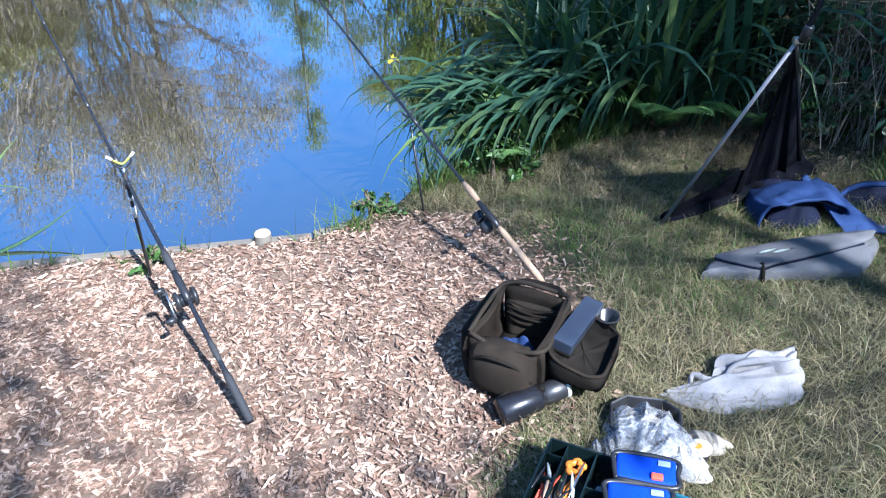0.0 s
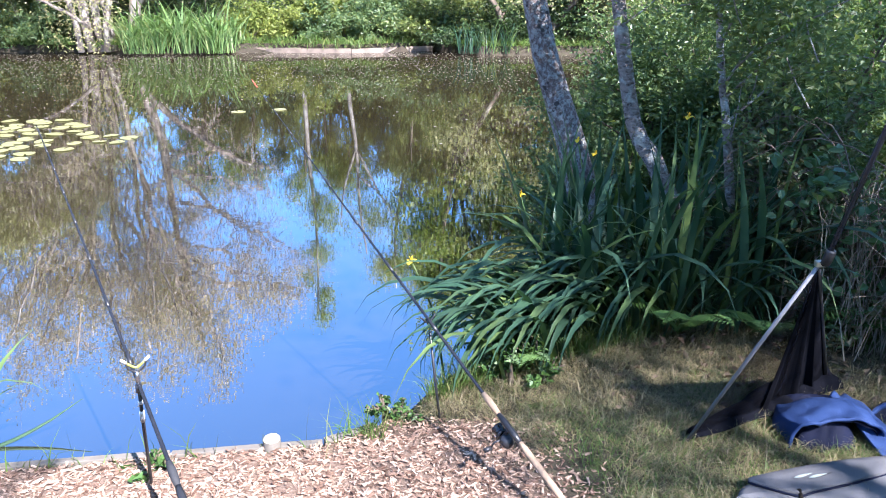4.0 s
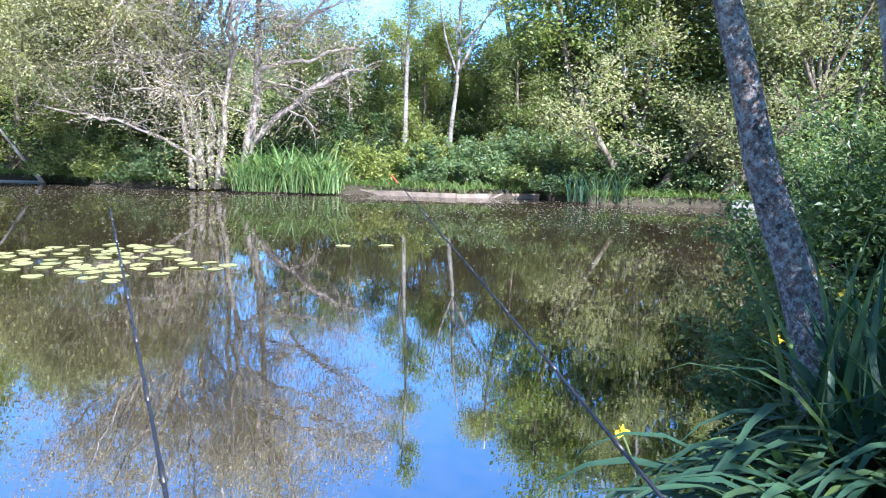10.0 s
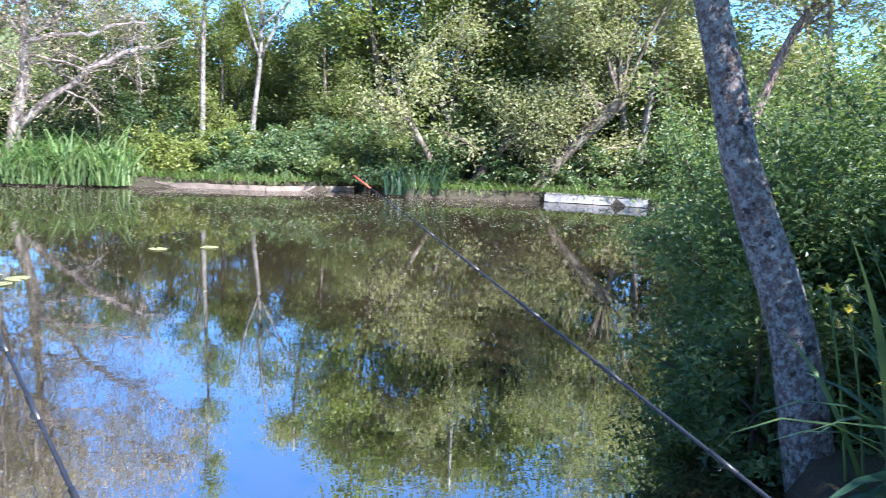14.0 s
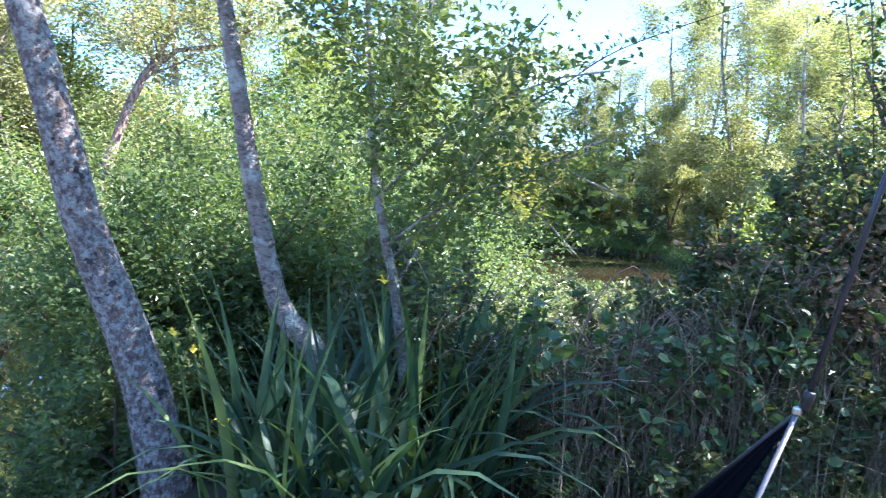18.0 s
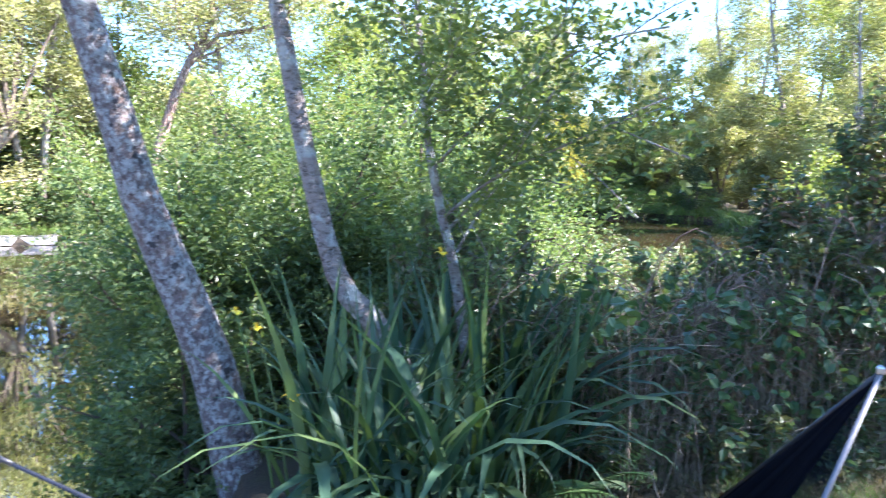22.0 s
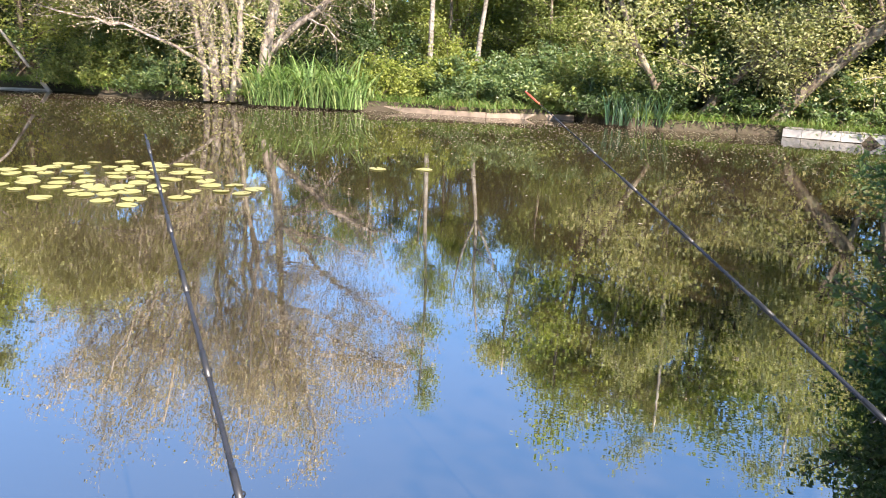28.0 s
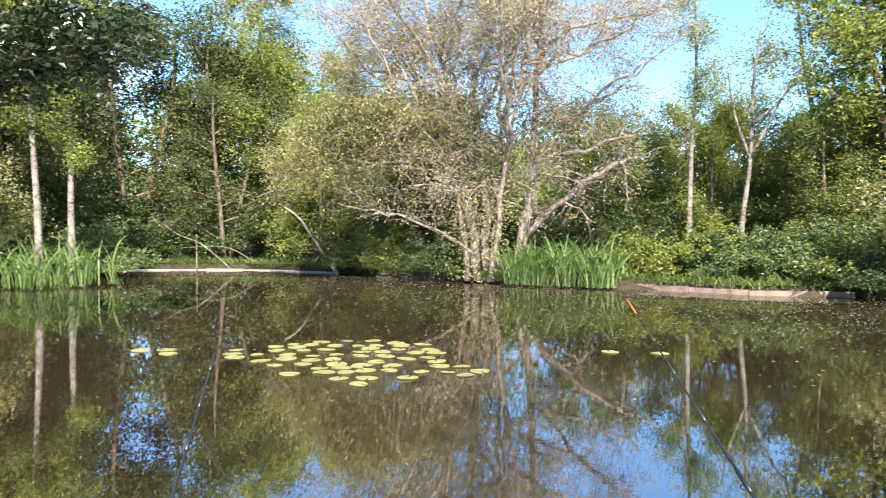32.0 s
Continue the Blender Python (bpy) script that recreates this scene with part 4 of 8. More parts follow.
for i, (x, y, h) in enumerate(((19.5, 17.4, 0.8), (21.8, 18.4, 0.9), (24.0, 19.4, 0.8), (26.3, 20.0, 0.9), (28.6, 20.8, 0.8), (31.0, 20.0, 0.9), (30.8, 17.6, 0.8), (30.4, 15.4, 0.8), (33.0, 18.4, 1.0), (33.4, 16.0, 1.0), (35.5, 17.0, 1.1), (35.6, 20.0, 1.2), (33.5, 21.0, 1.2), (16.5, 15.4, 0.8))):
    shrub("bank_plant", 580 + i, (x, y, 0.0), (1.5, 1.4, h), L_GRASS_GREEN, 3000, 0.10, "low green plants along the bank of the second pond", 6, clumps=26, group="plants by the second pond")
shrub("yellow_bush", 595, (31.5, 22.2, 0.0), (3.0, 2.2, 4.6), L_YELLOW, 9000, 0.10, "sunlit yellow-green bush beside the second pond", 8, clumps=40)
shrub("dark_bush", 165, (29.9, 14.2, 0.0), (0.85, 0.85, 2.6), L_DARK, 5000, 0.09, "dark evergreen bush beside the second pond", 6)
# over the water beside the leaning trunk
NEAR = [((1.12, 5.62, -0.3), (0.55, 0.5, 0.95), L_THICKET, 7000), ((1.75, 6.2, -0.1), (1.0, 0.9, 1.45), L_THICKET, 15000), ((2.3, 7.7, 0.0), (1.2, 1.1, 1.6), L_THICKET, 13000), ((3.2, 8.6, 0.0), (1.4, 1.4, 2.3), L_SAP, 14000), ((2.4, 6.2, 0.0), (1.2, 1.1, 1.9), L_THICKET, 15000),
        ((3.1, 6.2, 0.0), (1.0, 1.0, 2.1), L_THICKET, 13000), ((4.6, 6.8, 0.0), (1.6, 1.4, 2.6), L_THICKET, 14000), ((2.4, 5.2, 0.0), (0.8, 0.7, 1.3), L_THICKET, 10000), ((5.5, 9.5, 0), (1.8, 1.6, 3.0), L_MID, 13000), ((8.5, 12, 0), (2.2, 2, 3.2), L_MID, 12000), ((8.0, 9.6, 0), (1.6, 1.5, 2.0), L_SAP, 9000)]
for i, (a, s, lf, n) in enumerate(NEAR):
    shrub("bank_bush", 170 + i, a, s, lf, int(n * 1.5), 0.047, "leafy green bush growing beside the near bank", 14, clumps=60, flat=0.55, group="bushes on the near bank")


# ---- nearest trunks ----
def near_tree(name, seed, path, r, wood, leaf, n, label, leaf_size=0.040, **kw):
    base = tuple(path[0][:2]) + (0.0,)
    return tree(name, pick(seed), [spline(path, 14)], [r], wood, leaf, int(n * 2.0), leaf_size, label, base=base, sides=12, **kw)


near_tree("leaning_tree", 61, [(1.02, 5.12, -0.4), (0.95, 5.19, 0.03), (0.88, 5.24, 0.45), (0.77, 5.32, 0.84), (0.64, 5.41, 1.22), (0.52, 5.48, 1.75), (0.38, 5.55, 2.28), (0.1, 5.7, 3.4), (-0.1, 5.9, 4.8), (-0.1, 6.0, 6.5)],
          (0.125, 0.04), M_BARK_LICHEN, L_SAP, 3200, "leaning trunk with grey lichen-blotched bark at the water's edge", limbs=8, limb_len=(1.2, 2.4), rise=0.5, start=0.74, twigs=6, twig_len=(0.5, 1.0), spread=0.16)
near_tree("leaning_tree", 62, [(1.36, 4.28, -0.05), (1.28, 4.36, 0.45), (1.17, 4.48, 0.76), (1.08, 4.57, 0.90), (1.03, 4.62, 1.09), (0.96, 4.69, 1.52), (0.91, 4.73, 1.87), (0.86, 4.78, 2.22), (0.7, 4.9, 3.2), (0.6, 5.1, 5.0)],
          (0.062, 0.025), M_BARK_SMOOTH, L_SAP, 2600, "slim grey-brown trunk curving up behind the irises", limbs=8, limb_len=(0.9, 1.9), rise=0.5, start=0.8, twigs=6, twig_len=(0.4, 0.9), spread=0.14)
near_tree("sapling", 63, [(1.62, 4.22, -0.05), (1.55, 4.26, 0.6), (1.49, 4.3, 1.03), (1.45, 4.36, 1.31), (1.41, 4.41, 1.69), (1.42, 4.42, 1.81), (1.5, 4.6, 2.6), (1.6, 4.8, 3.3)],
          (0.03, 0.008), M_BARK_SMOOTH, L_SAP, 5000, "thin young tree with fresh green leaves behind the irises", limbs=12, limb_len=(0.6, 1.2), rise=0.6, start=0.25, twigs=5, twig_len=(0.3, 0.6), spread=0.1)


def far_woods():
    """The belt of woodland that closes the view on all sides."""
    rg = pick(77)
    cs, rs = [], []
    for k in range(1900):
        a = rg.uniform(0, 2 * np.pi)
        r = rg.uniform(33, 46) if -0.2 < a < 3.3 else rg.uniform(24, 36)
        top = 6.5 + 2.0 * np.sin(3 * a) + 1.2 * np.sin(11 * a + 1)
        cs.append((-1 + r * np.cos(a) * (1.35 if np.cos(a) > 0 else 1.0), 6 + r * np.sin(a), rg.random() ** 0.8 * top + 0.3))
        rs.append(rg.uniform(1.0, 1.9))
    v, f = leaves_np(clumped(cs, rs, 90, rg, 0.4), 0.34, rg, 0.5)
    ob = np_part("far_woods", v, f, L_MID)
    tagged(ob, "dense green woodland closing the view behind the ponds", "woodland", kind="stuff")


far_woods()


def distance():
    """A plain belt of distant trees behind everything."""
    rg = pick(79)
    n = 360
    a = np.linspace(0, 2 * np.pi, n, endpoint=False)
    top = 6.0 + 1.2 * np.sin(7 * a) + 0.8 * np.sin(23 * a + 2) + 0.7 * rg.random(n)
    x, y = -1 + 66 * np.cos(a), 6 + 58 * np.sin(a)
    v = np.concatenate([np.stack([x, y, np.full(n, -0.5)], 1), np.stack([x, y, top], 1), np.stack([x * 1.04, y * 1.04, top * 0.97], 1)])
    i = np.arange(n)
    j = (i + 1) % n
    f = np.concatenate([np.stack([i, j, n + j, n + i], 1), np.stack([n + i, n + j, 2 * n + j, 2 * n + i], 1)])
    tagged(np_part("backdrop", v, f, plain("distant_leaves", (0.075, 0.10, 0.035), 0.9, vary=0.6, scale=2.2, relief=1.0, dist=0.3)), "distant trees closing the view", "woodland", kind="structure")


distance()

# ---- irises, reeds and ferns ----
def blade_mesh(name, rg, length, width, lift, end, twist=0.3, seg=9):
    """A strap leaf that rises from its foot and arches over: lift and end are its slopes in degrees."""
    s = np.linspace(0, 1, seg)
    el = np.radians(lift + (end - lift) * s ** 1.6)
    step = length / (seg - 1)
    x = np.concatenate([[0], np.cumsum(np.cos(el[:-1]) * step)])
    z = np.concatenate([[0], np.cumsum(np.sin(el[:-1]) * step)])
    y = 0.05 * length * np.sin(s * 2.5 + rg.uniform(0, 3)) * s
    w = width * 0.5 * (0.55 + 0.45 * np.sin(np.pi * np.clip(s * 1.1, 0, 1))) * np.clip((1 - s) / 0.35, 0.03, 1)
    tw = twist * s * rg.uniform(-1, 1)
    nx, nz = -np.sin(el), np.cos(el)
    c = np.stack([x, y, z], 1)
    side = np.stack([np.sin(tw) * nx, np.cos(tw), np.sin(tw) * nz], 1)
    up = np.stack([nx, 0 * x, nz], 1)
    v = np.concatenate([c + side * w[:, None] + up * w[:, None] * 0.25, c, c - side * w[:, None] + up * w[:, None] * 0.25])
    i = np.arange(seg - 1)
    f = np.concatenate([np.stack([i, i + 1, seg + i + 1, seg + i], 1), np.stack([seg + i, seg + i + 1, 2 * seg + i + 1, 2 * seg + i], 1)])
    return np_mesh(name, v, f, True)


def blade_set(seed, n, length, width, material, ends, lift=(72, 88)):
    rg = pick(seed)
    out = []
    for k in range(n):
        m = blade_mesh("leaf", rg, rg.uniform(*length), rg.uniform(*width), rg.uniform(*lift), rg.uniform(*ends))
        m.materials.append(material)
        out.append(m)
    return out


def mesh_arrays(me):
    v = np.empty(len(me.vertices) * 3, np.float32)
    me.vertices.foreach_get("co", v)
    f = np.empty(len(me.polygons) * 4, np.int32)
    me.loops.foreach_get("vertex_index", f)
    return v.reshape(-1, 3), f.reshape(-1, 4)


def clump(name, seed, at, feet, lean, blades, label, category, parts, stuff_mat, group=""):
    """Strap leaves at their feet; the first ones as parts, the rest joined."""
    rg = pick(seed)
    th = empty(name, at, label, category, group)
    rest = []
    for k, (x, y, z) in enumerate(feet):
        lx, ly, mix = lean(x, y)
        a = rg.uniform(-np.pi, np.pi)
        dx, dy = np.cos(a) * (1 - mix) + lx * mix, np.sin(a) * (1 - mix) + ly * mix
        m = Matrix.LocRotScale((x, y, z), Euler((0, rg.uniform(-0.15, 0.25), math.atan2(dy, dx))), Vector((1, 1, 1)) * rg.uniform(0.8, 1.12))
        me = blades[rg.integers(0, len(blades))]
        if k < parts:
            o = new("leaf", me)
            o.parent = th
            o.matrix_basis = m
        else:
            v, f = mesh_arrays(me)
            mm = np.array(m)
            rest.append((v @ mm[:3, :3].T + mm[:3, 3], f))
    if rest:
        v, f = join_np(rest)
        tagged(np_part("undergrowth", v, f, stuff_mat, th, smooth=True), kind="stuff")
    return th


rg = pick(81)
B_TALL = blade_set(82, 26, (0.85, 1.25), (0.030, 0.047), L_IRIS, (-95, 80), (76, 90))
B_ARCH = blade_set(83, 26, (0.70, 1.0), (0.028, 0.044), L_IRIS, (-115, -60), (60, 84))
feet = []
while len(feet) < 230:
    x, y = rg.uniform(0.45, 1.85), rg.uniform(3.68, 4.45)
    if y > 3.62 + 0.10 * x and float(ground_z(x, y)) > -0.3 and y - 3.75 < 1.1 * (x - 0.1):
        feet.append((x, y, max(float(ground_z(x, y)), -0.3)))
clump("iris_plant", 84, (0, 0, 0), feet, lambda x, y: ((x - 1.1) * 1.2, -0.6, 0.35), B_TALL, "tall upright blue-green iris clump beside the water", "iris", 230, L_IRIS)
feet = []
while len(feet) < 280:
    x, y = rg.uniform(0.2, 1.3), rg.uniform(3.2, 4.3)
    if abs(y - (3.38 + 0.62 * x)) < 0.28 and float(ground_z(x, y)) > -0.35:
        feet.append((x, y, max(float(ground_z(x, y)), -0.25)))
clump("iris_plant", 85, (0, 0, 0), feet, lambda x, y: (-0.85, -0.45, 0.68), B_ARCH, "arching iris clump with leaves drooping over the bank edge", "iris", 280, L_IRIS)
B_SMALL = blade_set(86, 16, (0.45, 0.80), (0.028, 0.05), L_IRIS, (-125, 30))
feet = [(-2.48 + rg.normal() * 0.15, 2.93 + rg.normal() * 0.10, -0.27) for k in range(75)]
clump("iris_plant", 87, (0, 0, 0), feet, lambda x, y: (0.5, 0.4, 0.25), B_SMALL, "small iris clump in the shallows beside the bank", "iris", 75, L_IRIS)


def iris_flower(at, foot, seed, size=0.05):
    rg = pick(seed)
    th = empty("iris_flower", foot, "yellow iris flower on a green stalk", "flower", "yellow irises")
    p = np.array(at) - np.array(foot)
    tube("stalk", spline([(0, 0, -0.05), p * 0.5 + np.array([0.02, 0.02, 0.04]), p], 8), np.linspace(0.007, 0.004, 8), L_REED, th, sides=6)
    for k in range(6):
        a = k * np.pi / 3 + rg.uniform(-0.2, 0.2)
        fall = k % 2 == 0
        L = size * (1.0 if fall else 0.7)
        s = np.linspace(0, 1, 6)
        el = np.radians(35 - 120 * s) if fall else np.radians(75 - 20 * s)
        x = np.concatenate([[0], np.cumsum(np.cos(el[:-1]) * L / 5)])
        z = np.concatenate([[0], np.cumsum(np.sin(el[:-1]) * L / 5)])
        w = L * (0.42 if fall else 0.2) * np.sin(np.pi * np.clip(0.12 + s * 0.85, 0, 1))
        c = np.stack([x * np.cos(a), x * np.sin(a), z], 1)
        sd = np.array([-np.sin(a), np.cos(a), 0.0])
        v = np.concatenate([c + sd * w[:, None], c - np.array([0, 0, 0.003]), c - sd * w[:, None]]) + p
        i = np.arange(5)
        f = np.concatenate([np.stack([i, i + 1, 6 + i + 1, 6 + i], 1), np.stack([6 + i, 6 + i + 1, 12 + i + 1, 12 + i], 1)])
        np_part("petal", v, f, M_PETAL, th, smooth=True)


for k, (a, b) in enumerate((((-0.22, 3.71, 0.44), (-0.05, 3.66, -0.2)), ((0.80, 4.96, 0.79), (0.9, 4.8, -0.1)), ((0.92, 4.97, 0.70), (0.98, 4.8, -0.1)), ((0.35, 4.04, 0.69), (0.5, 4.05, -0.1)), ((1.24, 4.16, 1.08), (1.28, 4.1, 0.0)))):
    iris_flower(a, b, 90 + k, 0.042)


def seed_stalk():
    th = empty("iris_stalk", (-2.5, 3.0, -0.25), "spent iris stalk with green seed pods above the water", "plant")
    p = spline([(0, 0, 0), (0.02, 0.14, 0.35), (0.05, 0.22, 0.6), (0.10, 0.33, 0.9)], 10)
    tube("stalk", p, np.linspace(0.007, 0.003, 10), L_IRIS, th, sides=6)
    for d, h in (((-0.09, 0.0, 0.10), 6), ((0.07, 0.02, 0.06), 5), ((-0.04, 0.02, 0.12), 8), ((0.05, 0.0, 0.11), 8)):
        q = p[h]
        e = q + np.array(d)
        tube("pod", spline([q, (q + e) / 2 + np.array([0, 0, 0.01]), e], 6), np.array([0.003, 0.007, 0.010, 0.010, 0.006, 0.002]), L_IRIS, th, sides=6)
    tube("dead_leaf", spline([(0.1, 0.02, 0.0), (0.35, 0.1, 0.0), (0.55, 0.2, 0.06), (0.72, 0.3, 0.15)], 9), np.array([0.012, 0.016, 0.018, 0.018, 0.016, 0.013, 0.01, 0.006, 0.002]) * 0.55, L_IRIS, th, "drooping dark leaf lying on the water", sides=6)


seed_stalk()

B_REED = blade_set(180, 14, (1.0, 1.8), (0.03, 0.05), L_REED, (-80, 60))


def reed_bed(seed, n, x0, x1, y0, y1, label, parts=0, z=-0.2, blades=None, leaf=None):
    r = pick(seed)
    ft = [(r.uniform(x0, x1), r.uniform(y0, y1), z) for k in range(n)]
    th = clump("reed_bed", seed + 1, (0, 0, 0), ft, lambda x, y: (0.2, -0.6, 0.2), blades or B_REED, label, "reeds", parts, leaf or L_REED)
    return th


reed_bed(181, 520, -8.7, -5.7, 21.0, 22.3, "tall green reeds at the foot of the many-stemmed tree", 120)
reed_bed(183, 260, -19.6, -17.2, 13.6, 16.0, "dark green reeds in front of two pale trunks")
# darker iris leaf puts the shade under the willow into these reeds
reed_bed(185, 90, 0.3, 1.7, 20.7, 21.2, "reeds on the far bank, its shade put into their colour", leaf=L_IRIS, blades=blade_set(186, 10, (0.7, 1.15), (0.025, 0.04), L_IRIS, (-30, 70)))


def fern(seed, at, n, length, label):
    r = pick(seed)
    th = empty("fern", at, label, "fern", "ferns by the irises")
    for k in range(n):
        a = 2 * np.pi * k / n + r.uniform(-0.3, 0.3)
        L = length * r.uniform(0.75, 1.1)
        s = np.linspace(0, 1, 12)
        el = np.radians(62 - 75 * s)
        x = np.concatenate([[0], np.cumsum(np.cos(el[:-1]) * L / 11)])
        z = np.concatenate([[0], np.cumsum(np.sin(el[:-1]) * L / 11)])
        d = np.array([np.cos(a), np.sin(a), 0])
        sd = np.array([-np.sin(a), np.cos(a), 0])
        c = x[:, None] * d + z[:, None] * np.array([0, 0, 1.0])
        pcs = [tube_np(c, np.linspace(0.004, 0.001, 12), 4)]
        for j in np.linspace(1.5, 10.8, 22):
            i = int(j)
            q = c[i] * (1 - j + i) + c[min(i + 1, 11)] * (j - i)
            w = L * 0.21 * np.sin(np.pi * np.clip((j / 11) * 0.9 + 0.12, 0, 1))
            for sg in (-1, 1):
                e = q + sd * sg * w + d * w * 0.35 - np.array([0, 0, 0.15 * w])
                m = (q + e) / 2
                t = d * L * 0.0125
                pcs.append((np.array([q, m - t + np.array([0, 0, 0.004]), e, m + t]), np.array([[0, 1, 2, 3]])))
        v, f = join_np(pcs)
        np_part("frond", v, f, L_FERN, th)


fern(191, (1.18, 3.78, 0), 9, 0.55, "green fern at the foot of the irises")
fern(192, (1.62, 3.72, 0), 9, 0.6, "dark green fern beside the hedge")
fern(193, (0.28, 3.42, 0), 7, 0.4, "yellow-green fern at the bank edge")
fern(194, (2.05, 3.75, 0), 7, 0.5, "dark green fern beside the hedge")
shrub("weed_clump", 195, (0.22, 3.30, -0.02), (0.26, 0.16, 0.26), L_FERN, 900, 0.035, "low yellow-green weeds at the bank edge", 8, clumps=20)
shrub("weed_clump", 196, (-0.3, 2.98, -0.02), (0.14, 0.1, 0.10), L_FERN, 260, 0.03, "small weeds growing over the bank edge", 5, clumps=10)
shrub("weed_clump", 197, (-1.2, 2.60, -0.02), (0.10, 0.07, 0.12), L_FERN, 120, 0.04, "small weed at the foot of the bank stick", 5, clumps=8)

# ---- hedge ----
# the last two pieces carry the hedge on out of view, added for shade
HEDGE = [((1.95, 4.45, 0), (0.65, 0.55, 1.1), 9000), ((2.35, 3.95, 0), (0.65, 0.55, 0.82), 10000), ((2.75, 3.55, 0), (0.6, 0.6, 0.88), 10000), ((3.15, 3.15, 0), (0.65, 0.6, 1.2), 10000), ((3.65, 2.85, 0), (0.65, 0.6, 1.85), 12000),
         ((4.2, 2.5, 0), (0.7, 0.7, 2.7), 12000), ((4.9, 1.9, 0), (0.8, 0.8, 3.0), 10000), ((5.2, 0.9, 0), (0.9, 0.8, 2.6), 8000), ((3.1, 4.6, 0), (0.9, 0.8, 0.55), 8000), ((4.3, 4.3, 0), (1.0, 0.9, 0.62), 8000), ((5.8, 4.6, 0), (1.2, 1.2, 0.58), 7000), ((7.3, 5.5, 0), (1.1, 0.9, 0.5), 5000), ((8.3, 6.9, 0), (1.1, 1.0, 0.45), 5000), ((6.6, 6.6, 0), (1.0, 0.9, 0.6), 5000), ((5.7, 2.5, 0), (1.0, 1.0, 3.8), 7000), ((5.0, 0.2, 0), (0.9, 0.9, 2.4), 7000), ((5.0, -1.2, 0), (0.9, 0.9, 2.4), 6000)]
for i, (a, s, n) in enumerate(HEDGE):
    shrub("hedge_bramble", 200 + i, a, s, L_BRAMBLE, int(n * 1.35), 0.050, "dense bramble and ivy hedge with dry stems along the bank", 26, M_TWIG, 60, 0.5, "hedge", "hedge along the bank")


def dry_stems():
    """Dead stalks that stand and hang in front of the hedge."""
    r = pick(221)
    th = empty("dry_stalks", (0, 0, 0), "tangle of dry brown stalks in front of the hedge", "stalks")
    for k in range(280):
        u = r.random()
        x, y = 1.95 + 2.3 * u, 3.78 - 1.75 * u
        x += r.normal() * 0.10
        y += r.normal() * 0.10
        h = r.uniform(0.3, 1.0) * (1 + 0.5 * u)
        a = r.normal(size=2) * 0.16
        p = spline([(x, y, -0.02), (x + a[0] * 0.4, y + a[1] * 0.4, h * 0.6), (x + a[0], y + a[1], h * r.uniform(0.7, 1.0)), (x + a[0] * 1.8, y + a[1] * 1.8 - 0.03, h * r.uniform(0.5, 1.0))], 6)
        tube("stalk", p, np.linspace(0.003, 0.0013, 6) * r.uniform(0.7, 1.4), M_TWIG_DRY, th, sides=4)
    cs = [(3.3 + r.normal() * 0.3, 2.75 + r.normal() * 0.2, 1.25 + r.normal() * 0.2) for k in range(16)]
    v, f = leaves_np(clumped(cs, 0.18, 45, r), 0.045, r, 0.4)
    tagged(np_part("withered_leaves", v, f, L_DEAD), "withered brown leaves in the hedge", "leaves", kind="stuff")
    v, f = leaves_np(np.stack([r.uniform(0.7, 3.4, 500), r.uniform(3.0, 4.0, 500), r.uniform(0.005, 0.02, 500)], 1), 0.05, r, 0.95)
    keep = np.repeat(signed(POND, v[::4, 0], v[::4, 1]) > 0.1, 4)
    v = v[keep]
    tagged(np_part("fallen_leaves", v, np.arange(len(v)).reshape(-1, 4), L_DEAD), "fallen brown leaves under the hedge", "leaves", kind="stuff")


dry_stems()


